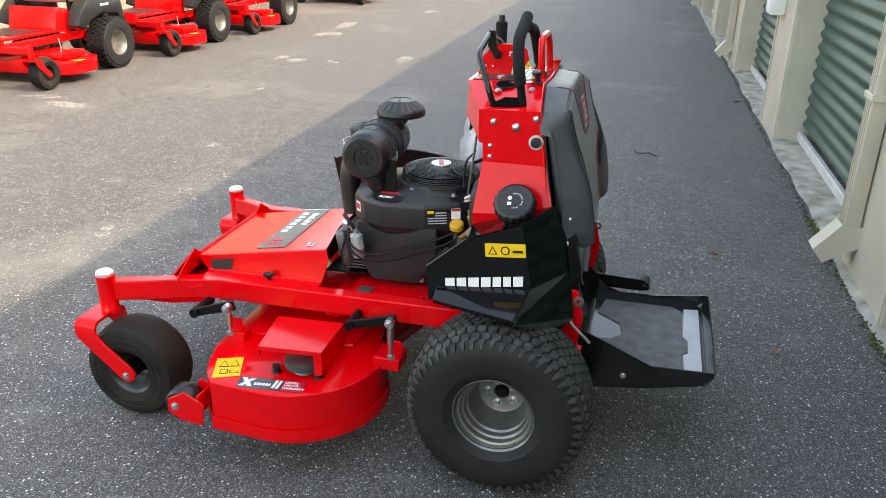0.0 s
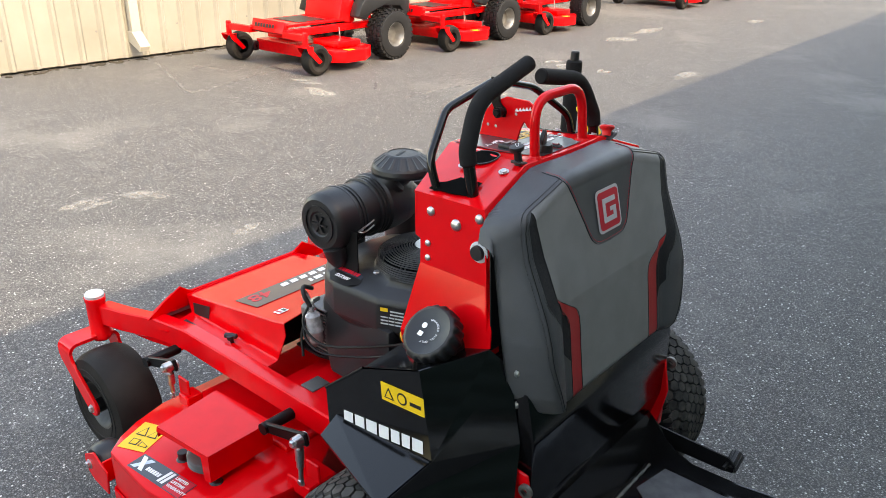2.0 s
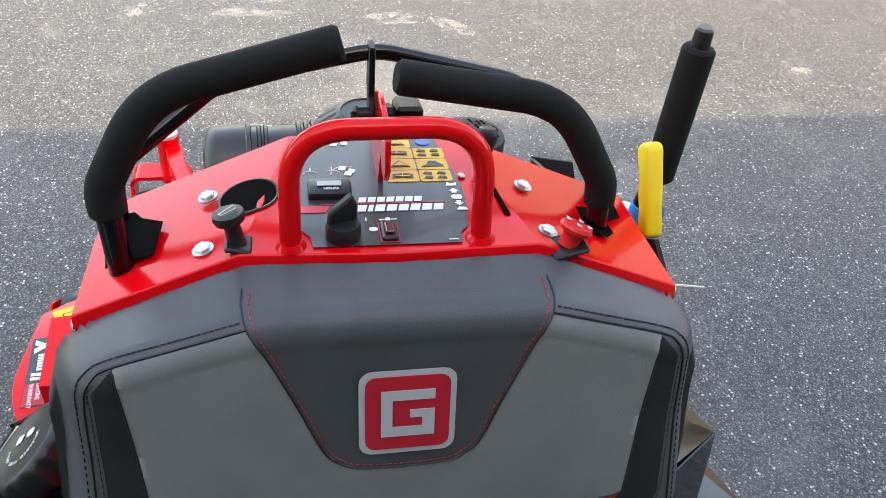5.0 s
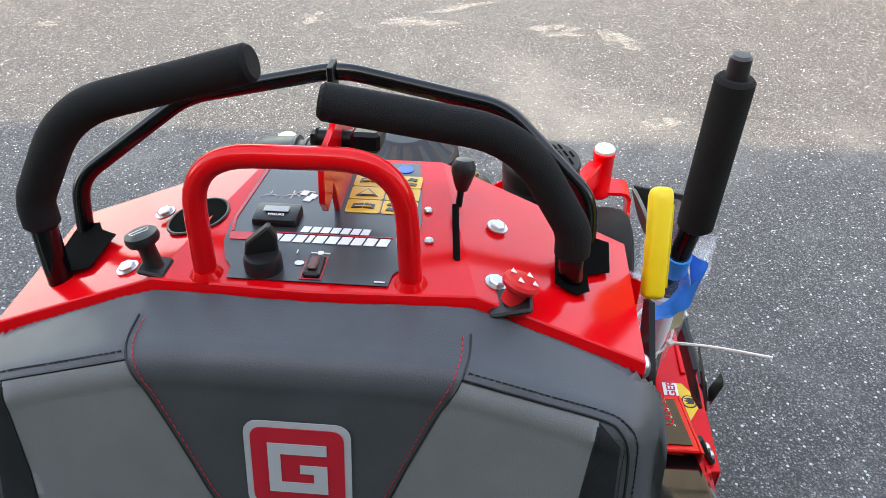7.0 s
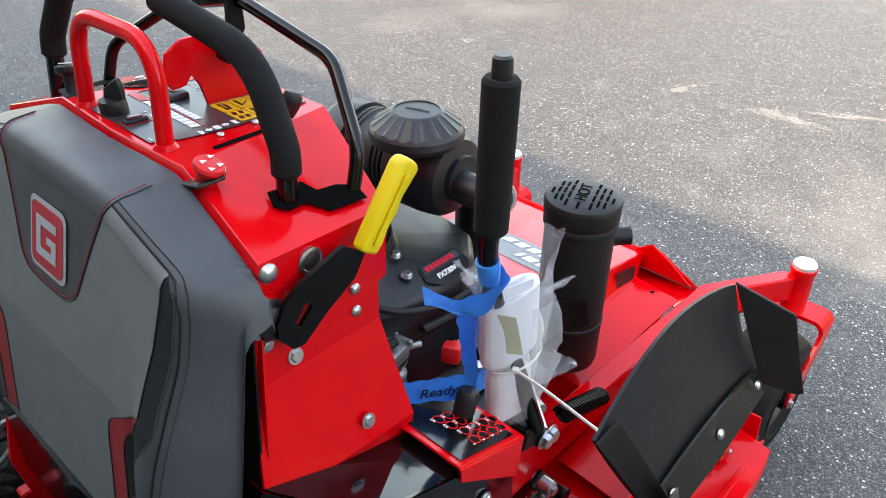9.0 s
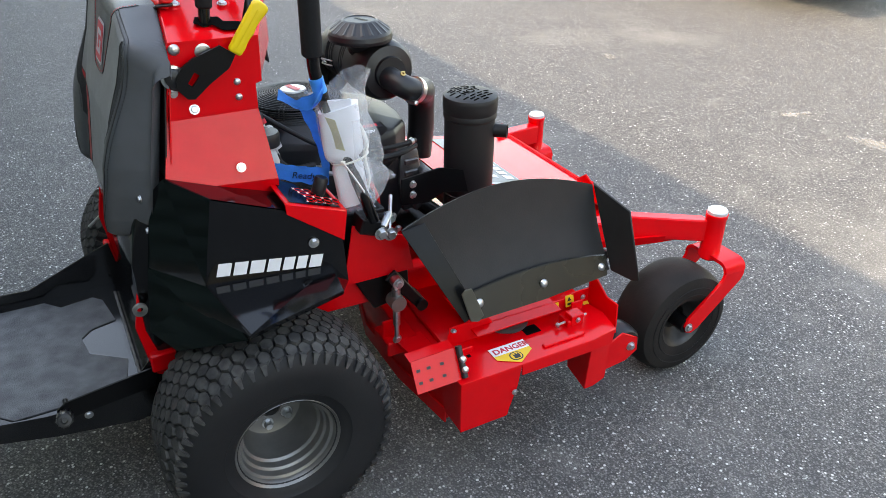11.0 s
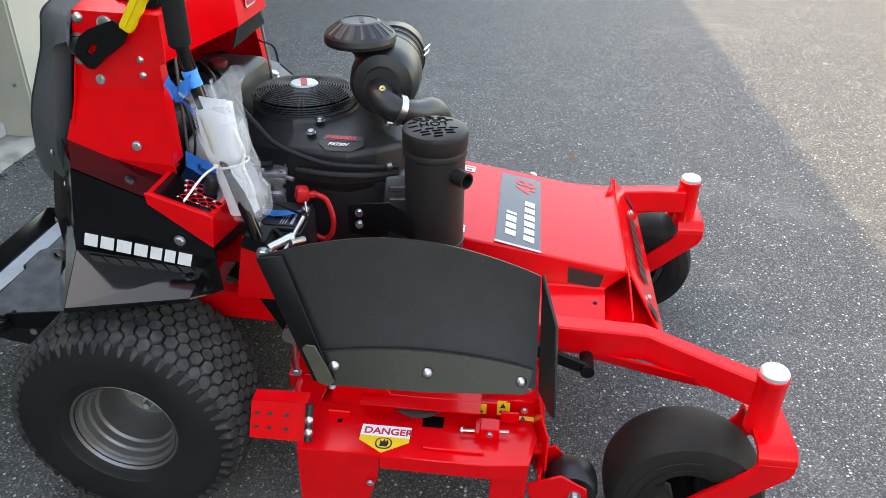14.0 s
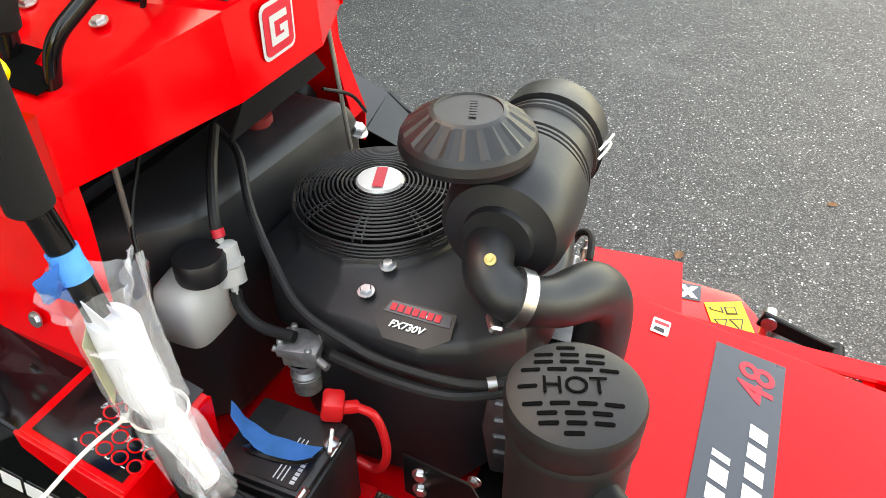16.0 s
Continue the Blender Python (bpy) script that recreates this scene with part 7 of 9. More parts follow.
# -- fenders --
for s in (1, -1):
    y = 0.478 if s > 0 else -0.450
    P = lambda x, z, yy=None: Vector((x, y if yy is None else yy * s, z))
    A, M, F, tip = P(-0.020, 0.824), P(0.133, 0.764), P(0.256, 0.660), P(0.250 if s > 0 else 0.264, 0.548)
    tf, tr = P(0.225, 0.600), P(-0.055, 0.626)
    low, cor = P(0.222, 0.575, 0.528), P(-0.030 if s > 0 else -0.009, 0.580, 0.602)
    Bk, D = P(-0.090, 0.842, 0.350), P(-0.150, 0.625, 0.312)
    bm = B()
    slab(bm, [A, M, F, tip, tf, tr], (0, -0.004 * s, 0))
    fend = mp("fender", bm, FENDER, "glossy black angular fender with white name bars")
    bm = B()
    slab(bm, [A, M, P(0.150, 0.756, 0.340), P(-0.088, 0.838, 0.340)], (0, 0, -0.003))
    mp("fender_top", bm, FENDER, parent=fend)
    if s > 0:
        bm = B()
        slab(bm, [M, F, P(0.256, 0.660, 0.41), P(0.150, 0.752, 0.345)], (0, 0, -0.003))
        mp("fender_top", bm, FENDER, parent=fend)
        bm = B()
        tube(bm, [M + Vector((0, 0.001, 0.001)), F + Vector((0, 0.001, 0.001))], 0.003, 6)
        mp("fender_edge", bm, FENDER, parent=fend)
    # rear chamfer
    bm = B()
    slab(bm, [A, tr, D, P(-0.118, 0.80, 0.318), Bk], (-0.003, 0, 0))
    mp("fender_side", bm, FENDER, parent=fend)
    bm = B()
    slab(bm, [tr, D, P(-0.135, 0.500, 0.345), P(-0.060, 0.578, 0.500), cor], (-0.003, 0, 0))
    mp("fender_side", bm, FENDER, parent=fend)
    # flare over the tyre
    bm = B()
    slab(bm, [tf, tr, cor, low] if s > 0 else [tf, low, cor, tr], (0, 0, 0.003))
    slab(bm, [low, cor, cor - Vector((0, 0.004 * s, 0.012)), low - Vector((0, 0.004 * s, 0.010))], (0, -0.003 * s, 0))
    mp("fender_flare", bm, FENDER, "black mudguard flare", parent=fend, smooth=10)
    bm = B()
    slab(bm, [tip, tf, low], (0, -0.002 * s, 0.002))
    mp("fender_flare", bm, FENDER, parent=fend, smooth=10)
    bm = B()
    slab(bm, [D, tr, cor, cor - Vector((0.004, 0.004 * s, 0.012)), P(-0.135, 0.475, 0.44), P(-0.176, 0.490, 0.36)], (-0.003, 0, 0))
    mp("fender_rear_flare", bm, FENDER, parent=fend, smooth=10)
    # name as plain bars
    if s > 0:
        fr = frame3((0.197, y + 0.0005, 0.598), (-1, 0, 0.155), (0.155, 0, 1))
        wid = 0.029
    else:
        fr = frame3((-0.034, y - 0.0005, 0.643), (1, 0, -0.155), (0.155, 0, 1))
        wid = 0.029
    bars("name_bar", fr, [wid, wid, wid + 0.003, wid, wid - 0.004, wid - 0.006, wid], 0.031, 0.0065, WHITE, fend, 0.004, w=0.0008)
    hexbolt(fend, (-0.136, 0.306 * s, 0.712), (-1, 0.2 * s, 0), 0.008, 0.006)
    hexbolt(fend, (-0.140, 0.318 * s, 0.795), (-1, 0.2 * s, 0), 0.008, 0.006)
hexbolt(mower, (0.186, -0.453, 0.672), (0, -1, 0), 0.010, 0.007)
fr = frame3((0.078, 0.4785, 0.714), (-1, 0, 0.09), (0.09, 0, 1))
decal("warning_sticker", fr, rrect(0, 0, 0.118, 0.042, 0.002), YEL, mower, "yellow fuel warning sticker", 0.0008)
for q in ([(0.008, 0.008), (0.036, 0.008), (0.022, 0.034)],):
    decal("pictogram", fr, q, INK, mower, w=0.0016)
decal("pictogram", fr, [(0.013, 0.011), (0.031, 0.011), (0.022, 0.028)], YEL, mower, w=0.0022)
decal("pictogram", fr, rrect(0.046, 0.007, 0.072, 0.034, 0.012), INK, mower, w=0.0016)
decal("pictogram", fr, rrect(0.050, 0.011, 0.068, 0.030, 0.008), YEL, mower, w=0.0022)
bars("sticker_bar", frame3(fr(0.08, 0.014), (-1, 0, 0.09), (0.09, 0, 1)), [0.03], 0.008, 0.002, INK, mower, w=0.0016)
# fuel filler and cap
fc, fa = Vector((0.012, 0.386, 0.838)), Vector((0.05, 0.62, 0.72))
bm = B()
lathe(bm, [(0.040, -0.06), (0.042, -0.01), (0.048, -0.004), (0.048, 0.0), (0.03, 0.0)], fc, fa, 28)
mp("filler_neck", bm, PLASTIC)
bm = B()
m5 = axis_matrix(fc, fa)
prof = [(0.046, -0.004), (0.057, 0.0), (0.060, 0.006), (0.060, 0.034), (0.056, 0.041), (0.050, 0.043), (0.048, 0.0415), (0, 0.0415)]
rings = []
for r0, h0 in prof:
    if r0 == 0:
        rings.append([bm.verts.new(m5 @ Vector((0, 0, h0)))])
    else:
        rings.append([bm.verts.new(m5 @ Vector(((r0 + (0.0022 * (1 if (k // 2) % 2 else -1) if r0 > 0.0565 else 0)) * math.cos(2 * math.pi * k / 72), (r0 + (0.0022 * (1 if (k // 2) % 2 else -1) if r0 > 0.0565 else 0)) * math.sin(2 * math.pi * k / 72), h0))) for k in range(72)])
for a, b in zip(rings, rings[1:]):
    for k in range(72):
        q = [a[k % len(a)], a[(k + 1) % len(a)], b[(k + 1) % len(b)], b[k % len(b)]]
        q = [v for i, v in enumerate(q) if v not in q[:i]]
        bm.faces.new(q)
bmesh.ops.recalc_face_normals(bm, faces=bm.faces[:])
cap = mp("fuel_cap", bm, PLASTIC, "ribbed black fuel cap with white print", smooth=50)
fr = frame3(m5 @ Vector((0, 0, 0.0416)), (-1, 0.1, 0), fa.cross(Vector((-1, 0.1, 0))))
for k, ch in enumerate("UNLEADED FUEL ONLY"):
    a = radians(105 - 11.5 * k)
    lettering("cap_letter", ch, 0.0062, fr(0.022 * math.cos(a), 0.022 * math.sin(a)), fr(math.sin(a), -math.cos(a)) - fr(0, 0), fr(math.cos(a), math.sin(a)) - fr(0, 0), WHITE, cap, align="CENTER") if ch != " " else None
decal("cap_pictogram", fr, rrect(-0.020, 0.001, -0.008, 0.013, 0.005), WHITE, cap, w=0.0008)
decal("cap_pictogram", fr, rrect(-0.018, -0.016, -0.006, -0.006, 0.001), WHITE, cap, w=0.0008)

# -- rear body and tank under the tower --
bm = B()
loft(bm, [[(-0.02, -0.28, z0), (0.150, -0.13, z0), (0.185, 0.27, z0), (-0.02, 0.28, z0)] for z0 in (0.46, 0.83)] + [[(0.0, -0.24, 0.865), (0.135, -0.12, 0.865), (0.17, 0.24, 0.865), (0.0, 0.24, 0.865)]])
bmesh.ops.bevel(bm, geom=bm.edges[:], offset=0.02, segments=3, profile=0.5, affect="EDGES")
tank = mp("fuel_tank", bm, SHROUD, "black moulded tank behind the engine")
bm = B()
lathe(bm, [(0.018, 0.855), (0.020, 0.870), (0.024, 0.871), (0.024, 0.883), (0.010, 0.885), (0, 0.885)], (0.085, 0.115, 0), (0, 0, 1), 24)
mp("tank_fitting", bm, mat("dark_red_fitting", (0.22, 0.02, 0.02), 0.4), "dark red tank fitting", parent=tank)
hexbolt(tower, (0.183, 0.255, 0.80), (0.4, 0, 1), 0.015, 0.014)
for a, b in (((0.17, 0.21, 1.04), (0.20, 0.20, 0.80)), ((0.128, -0.215, 1.02), (0.125, -0.225, 0.74))):
    bm = B()
    rod(bm, a, b, 0.0038, 8)
    mp("control_rod", bm, STEEL, "thin dull steel control rod", parent=tower)
bm = B()
slab(bm, [(-0.15, 0.31, 0.80), (-0.186, 0.31, 0.64), (-0.186, 0.31, 0.46), (-0.155, 0.31, 0.34), (-0.06, 0.31, 0.34), (-0.04, 0.31, 0.80)], (0, -0.62, 0), 0.008, 2)
mp("rear_panel", bm, BLACK, "black rear body panel")
for s in (1, -1):
    bm = B()
    yb = 0.318 if s > 0 else 0.296
    slab(bm, [(-0.150, yb * s, 0.57), (-0.185, yb * s, 0.565), (-0.205, yb * s, 0.47), (-0.185, yb * s, 0.33), (-0.14, yb * s, 0.31), (-0.14, yb * s, 0.55)], (0, 0.008 * s, 0), 0.002, 1)
    if s > 0:
        box(bm, (-0.165, 0.335, 0.345), (0.09, 0.03, 0.07), bev=0.004, seg=1)
    else:
        box(bm, (-0.160, -0.312, 0.372), (0.06, 0.026, 0.05), bev=0.004, seg=1)
    mp("platform_bracket", bm, RED, "red platform bracket")
    bm = B()
    lathe(bm, [(0.008, 0), (0.016, 0.001), (0.016, 0.009), (0.008, 0.010)], (-0.188, 0.328 * s, 0.535), (0, s, 0), 18)
    mp("latch_bush", bm, STEEL)
bm = B()
tube(bm, round_path([(-0.150, 0.30, 0.505), (-0.155, 0.350, 0.505), (-0.175, 0.362, 0.470), (-0.235, 0.372, 0.418)], 0.012, 5), 0.0048, 10)
mp("latch_rod", bm, ZINC, "bent zinc latch rod")

# -- cushion --
def lerp_table(pts, z):
    for (z0, w0), (z1, w1) in zip(pts, pts[1:]):
        if z <= z1:
            t = max(0.0, (z - z0) / (z1 - z0))
            return w0 + (w1 - w0) * t
    return pts[-1][1]


HW = ((0.662, 0.235), (0.668, 0.258), (0.680, 0.280), (0.70, 0.300), (0.74, 0.322), (0.80, 0.336), (0.86, 0.340), (0.93, 0.337), (1.0, 0.332), (1.4, 0.332))
CREST = ((0.0, 1.150), (0.10, 1.1495), (0.147, 1.146), (0.170, 1.1405), (0.232, 1.123), (0.264, 1.113), (0.284, 1.106), (0.300, 1.098), (0.314, 1.086), (0.325, 1.068), (0.332, 1.045))
LIPZ = ((0.0, 1.152), (0.150, 1.152), (0.306, 1.098), (0.33, 1.090))
LIPX = ((0.0, -0.027), (0.150, -0.021), (0.306, -0.038), (0.33, -0.041))
CREST_R = 0.030


def half_width(z):
    return lerp_table(HW, z)


def back_x(y, z):
    """The cushion's back face, before the crest rounds over."""
    lean = -0.106 - 0.262 * (1.128 - max(z, 0.91)) - 0.15 * max(0.0, 0.91 - z)
    w = half_width(z)
    ay = abs(y)
    side_r = 0.085 * max(0, (ay - (w - 0.062)) / 0.062) ** 2.2
    low = min(1, max(0, (1.02 - z) / 0.16))
    bol = -0.026 * math.exp(-(((ay - 0.275) / 0.052) ** 2)) * low
    groove = 0.007 * math.exp(-(((ay - 0.212) / 0.012) ** 2)) * low
    bot = 0.055 * max(0, (0.705 - z) / 0.043) ** 2
    # the pad's side stops at the tower
    stop = -0.045 - 0.178 * max(0.0, 1.10 - z) - 0.5 * max(0.0, ay - 0.292)
    return min(lean + side_r + bol + groove + bot, stop)


def pad_point(y, h, out=0.0):
    """Up the back face by h, over the rounded crest and on under the console's lip."""
    a = abs(y)
    zc = lerp_table(CREST, a)
    h0 = zc - CREST_R
    if h <= h0:
        return Vector((back_x(y, h) - out, y, h))
    x0 = back_x(y, h0)
    th = (h - h0) / CREST_R
    r = CREST_R + out
    if th < math.pi / 2:
        return Vector((x0 + CREST_R - r * math.cos(th), y, h0 + r * math.sin(th)))
    d = h - h0 - CREST_R * math.pi / 2
    xs, xl = x0 + CREST_R, lerp_table(LIPX, a)
    zl = min(lerp_table(LIPZ, a), zc + 0.004)
    run = max(xl - xs, 0.004)
    if d < run:
        return Vector((xs + d, y, zc + (zl - zc) * d / run + out))
    dip = min(d - run, 0.012)
    return Vector((xs + run + 0.2 * dip, y, zl - dip))


def centre_w(z):
    return lerp_table(((0.984, 0.0), (0.987, 0.045), (0.995, 0.064), (1.01, 0.078), (1.055, 0.098), (1.104, 0.121), (1.124, 0.132), (1.143, 0.142), (1.165, 0.147), (1.3, 0.147)), z)


def red_in(z):
    """Inner edge of the red inlay, and of the mesh strip above it."""
    if z > 0.935:
        return 0.236 + 0.125 * (z - 0.935)
    return lerp_table(((0.66, 0.150), (0.86, 0.150), (0.885, 0.160), (0.925, 0.222), (0.935, 0.236)), z)


def red_out(z):
    return red_in(z) + (0.0 if z > 0.934 else 0.040 if z < 0.89 else 0.040 * (0.934 - z) / 0.044)


def mesh_out(z):
    return red_out(z) + lerp_table(((0.78, 0.0), (0.82, 0.036), (0.93, 0.038), (1.03, 0.030), (1.09, 0.022), (1.104, 0.008), (1.112, 0.0)), z)


def outer(z):
    """Outer seam of the panels."""
    return lerp_table(((0.66, 0.20), (0.672, 0.215), (0.70, 0.244), (0.75, 0.265), (0.82, 0.284), (0.90, 0.287), (0.97, 0.287), (1.05, 0.287), (1.085, 0.284), (1.103, 0.276), (1.1125, 0.262), (1.126, 0.210), (1.143, 0.142), (1.3, 0.0)), z)


# columns follow the seams, so that each panel ends in a clean edge
def pad_edges(h):
    c = centre_w(h)
    o = max(outer(h), c)
    r1 = min(max(red_in(h), c), o)
    r2 = min(max(red_out(h), r1), o)
    m = min(max(mesh_out(h), r2), o)
    return (0.0, c, r1, r2, m, o, half_width(h))


SPLIT = (18, 20, 5, 6, 10, 22)
SLOT = (0, 1, 2, 3, 0, 0)
bm = B()
NZ = 250
gridb, gridf, slots = [], [], []
for k, n in enumerate(SPLIT):
    slots += [SLOT[k]] * n
slots = slots[::-1] + slots
NY = len(slots)
for j in range(NZ + 1):
    h = 0.662 + 0.580 * j / NZ
    e = pad_edges(h)
    half = [0.0]
    for k, n in enumerate(SPLIT):
        half += [e[k] + (e[k + 1] - e[k]) * i / n for i in range(1, n + 1)]
    ys = [-v for v in half[:0:-1]] + half
    rb, rf = [], []
    for y in ys:
        p = pad_point(y, h)
        rb.append(bm.verts.new(p))
        zf = min(h, lerp_table(CREST, abs(y)) - 0.012)
        stop = -0.041 - 0.178 * max(0.0, 1.10 - zf) - 0.5 * max(0.0, abs(y) - 0.292)
        xf = -0.042 - 0.11 * (1.128 - zf) - 0.36 * max(0, 0.84 - zf)
        rf.append(bm.verts.new((min(max(xf, back_x(y, zf) + 0.004), stop), y * 0.985, zf)))
    gridb.append(rb)
    gridf.append(rf)
for j in range(NZ):
    for i in range(NY):
        if (gridb[j + 1][i].co - gridb[j][i].co).length > 0.0004 or (gridb[j + 1][i + 1].co - gridb[j][i + 1].co).length > 0.0004:
            f = bm.faces.new((gridb[j][i], gridb[j][i + 1], gridb[j + 1][i + 1], gridb[j + 1][i]))
            f.material_index = slots[i]
        if gridf[j + 1][i].co.z - gridf[j][i].co.z > 0.0005 or gridf[j + 1][i + 1].co.z - gridf[j][i + 1].co.z > 0.0005:
            bm.faces.new((gridf[j][i], gridf[j + 1][i], gridf[j + 1][i + 1], gridf[j][i + 1]))
    if gridf[j + 1][0].co.z - gridf[j][0].co.z > 0.0005:
        for i in (0, NY):
            bm.faces.new((gridb[j][i], gridf[j][i], gridf[j + 1][i], gridb[j + 1][i]))
for i in range(NY):
    bm.faces.new((gridb[0][i], gridf[0][i], gridf[0][i + 1], gridb[0][i + 1]))
bmesh.ops.delete(bm, geom=[v for v in bm.verts if not v.link_faces], context="VERTS")
bmesh.ops.recalc_face_normals(bm, faces=bm.faces[:])
pad = mp("cushion", bm, [VINYL_D, VINYL_G, VINYL_R, MESHV], "padded dark and grey vinyl operator cushion with red inlays", smooth=70)


def seam(pts, material, r=0.0011, name="seam", n=8):
    bm = B()
    tube(bm, [pad_point(p.y, p.z, 0.0004) for p in smooth_path([(0, y, z) for y, z in pts], n)], r, 5)
    mp(name, bm, material, parent=pad)


def stitches(pts, material, step=0.0055, r=0.0006):
    bm = B()
    P = [pad_point(p.y, p.z, 0.0008) for p in smooth_path([(0, y, z) for y, z in pts], 24)]
    acc = 0
    for a, b in zip(P, P[1:]):
        acc += (b - a).length
        if acc > step:
            acc = 0
            d = (b - a).normalized()
            rod(bm, b - d * 0.0019, b + d * 0.0019, r, 4)
    mp("stitching", bm, material, parent=pad, kind="stuff")


cen = [(0.147, 1.19), (0.147, 1.165), (0.142, 1.143), (0.132, 1.124), (0.121, 1.104), (0.098, 1.055), (0.078, 1.01), (0.064, 0.995), (0.045, 0.987), (0, 0.985)]
cen += [(-y, z) for y, z in cen[-2::-1]]
seam(cen, INK)
stitches([(y * 0.955, z + 0.004 * (z < 1.05)) for y, z in cen], REDP)
for s in (1, -1):
    edge = [(outer(z) * s, z) for z in (1.143, 1.1345, 1.126, 1.1125, 1.103, 1.085, 1.05, 0.97, 0.90, 0.82, 0.75, 0.70, 0.672)]
    seam(edge, INK, 0.0014)
    stitches([(y + (0.002 + 0.006 * min(1, max(0, (1.118 - z) / 0.03))) * s, z + 0.007 * min(1, max(0.1, (z - 1.06) / 0.05))) for y, z in edge], INK, 0.0045, 0.0008)
    seam([(red_in(z) * s, z) for z in (1.108, 1.08, 1.04, 1.0, 0.96, 0.936)], INK)
    stitches([((mesh_out(z) + 0.003) * s, z) for z in (1.10, 1.09, 1.06, 1.03, 0.98, 0.93, 0.88, 0.83)], INK)
    seam([(red_in(z) * s, z) for z in (0.934, 0.925, 0.905, 0.885, 0.86, 0.80, 0.74, 0.69)], INK, 0.0009)
    seam([(red_out(z) * s, z) for z in (0.925, 0.905, 0.885, 0.86, 0.80, 0.74, 0.69)], INK, 0.0009)
# emblem badge on the cushion
p0 = Vector((back_x(0, 1.049), -0.003, 1.049))
upv = Vector((back_x(0, 1.09) - back_x(0, 1.02), 0, 0.07)).normalized()
fr = frame3(p0 + Vector((-0.002, 0, 0)), (0, -1, 0), upv)
decal("emblem", fr, rrect(-0.047, -0.047, 0.047, 0.047, 0.013), GREYP, pad, "embroidered silver and red square emblem", 0.0)
decal("emblem_field", fr, rrect(-0.041, -0.041, 0.041, 0.041, 0.010), REDP, pad, w=0.0012)
decal("emblem_ring", fr, [(-0.026, -0.026), (0.026, -0.026), (0.026, 0.004), (0.002, 0.004), (0.002, -0.005), (0.014, -0.005), (0.014, -0.015), (-0.015, -0.015), (-0.015, 0.015), (0.026, 0.015), (0.026, 0.026), (-0.026, 0.026)], GREYP, pad, w=0.0024)

# -- platform --
plat = B()
X0, X1, YL, YR, ZF = -0.210, -0.600, 0.268, -0.290, 0.268
slab(plat, [(X0, YL, ZF), (X1, YL, ZF), (X1, YR, ZF), (X0, YR, ZF)], (0, 0, -0.005))
platform = mp("platform", plat, PLATF, "lowered black steel operator platform with worn floor")
for y, s in ((YL, 1), (YR, -1)):
    bm = B()
    rim_ = [(-0.20, 0.405), (-0.235, 0.392), (-0.43, 0.308)] if s > 0 else [(-0.170, 0.385), (-0.195, 0.362), (-0.225, 0.328), (-0.260, 0.302), (-0.305, 0.286), (-0.43, 0.290)]
    slab(bm, [(x, y, z) for x, z in rim_ + [(X1 - 0.02, 0.316), (X1 - 0.022, 0.296), (X1 + 0.02, 0.262), (-0.42, 0.225), (-0.24, 0.200), (-0.17, 0.21)]], (0, 0.004 * s, 0))
    mp("platform_side", bm, PLATF, parent=platform)
    hexbolt(platform, (-0.345, y + 0.005 * s, 0.262), (0, s, 0), 0.008, 0.005)
bm = B()
slab(bm, [(X1, YL, ZF), (X1 - 0.022, YL, 0.316), (X1 - 0.022, YR, 0.316), (X1, YR, ZF)], (-0.004, 0, 0))
mp("rear_lip", bm, PLATF, parent=platform)
bm = B()
slab(bm, [(X0, YL, ZF), (X0 + 0.045, YL, 0.405), (X0 + 0.045, YR, 0.405), (X0, YR, ZF)], (0.004, 0, 0))
mp("kick_plate", bm, PLATF, parent=platform)
bm = B()
slab(bm, [(-0.275, 0.215, ZF), (-0.251, 0.188, ZF), (-0.232, 0.068, ZF), (-0.295, 0.052, ZF), (-0.325, 0.018, ZF), (-0.315, -0.062, ZF), (-0.230, -0.129, ZF), (-0.252, -0.246, ZF), (-0.50, -0.25, ZF), (-0.53, -0.22, ZF), (-0.53, -0.02, ZF), (-0.545, 0.0, ZF), (-0.545, 0.08, ZF), (-0.53, 0.10, ZF), (-0.53, 0.245, ZF), (-0.40, 0.245, ZF), (-0.36, 0.20, ZF)], (0, 0, 0.003))
mp("floor_mat", bm, MAT, "gritty black anti-slip mat", parent=platform)
bm = B()
slab(bm, [(-0.540, -0.245, ZF), (-0.592, -0.255, ZF), (-0.592, 0.26, ZF), (-0.536, 0.25, ZF), (-0.534, 0.10, ZF), (-0.550, 0.085, ZF), (-0.550, -0.005, ZF), (-0.534, -0.025, ZF)], (0, 0, 0.0016))
mp("worn_strip", bm, WORN, "worn pale strip along the rear edge", parent=platform)
bm = B()
bead = random.Random(12)
tube(bm, [(X0 - 0.003, 0.215 - 0.0093 * i, ZF + 0.003 + bead.uniform(-0.001, 0.001)) for i in range(49)], [0.0038 + bead.uniform(-0.0012, 0.0012) for i in range(49)], 7)
mp("weld_bead", bm, mat("dull_weld", (0.20, 0.195, 0.185), 0.7, var=0.5, scale=90, bump=0.8, bscale=300), "pale rough weld bead", parent=platform)
# folding grip on the side
bm = B()
rod(bm, (-0.385, -0.29, 0.318), (-0.385, -0.335, 0.318), 0.006, 10)
slab(bm, [(-0.175, -0.300, 0.352), (-0.20, -0.302, 0.350), (-0.385, -0.318, 0.334), (-0.405, -0.318, 0.318), (-0.402, -0.318, 0.296), (-0.375, -0.318, 0.290), (-0.19, -0.302, 0.298)], (0, -0.005, 0))
mp("grip_arm", bm, SATIN, parent=platform)
bm = B()
lathe(bm, [(0.010, 0), (0.0165, 0.002), (0.0165, 0.05), (0.0145, 0.053), (0.007, 0.054), (0.006, 0.05), (0, 0.05)], (-0.392, -0.322, 0.300), (0, -0.9, 0.45), 20)
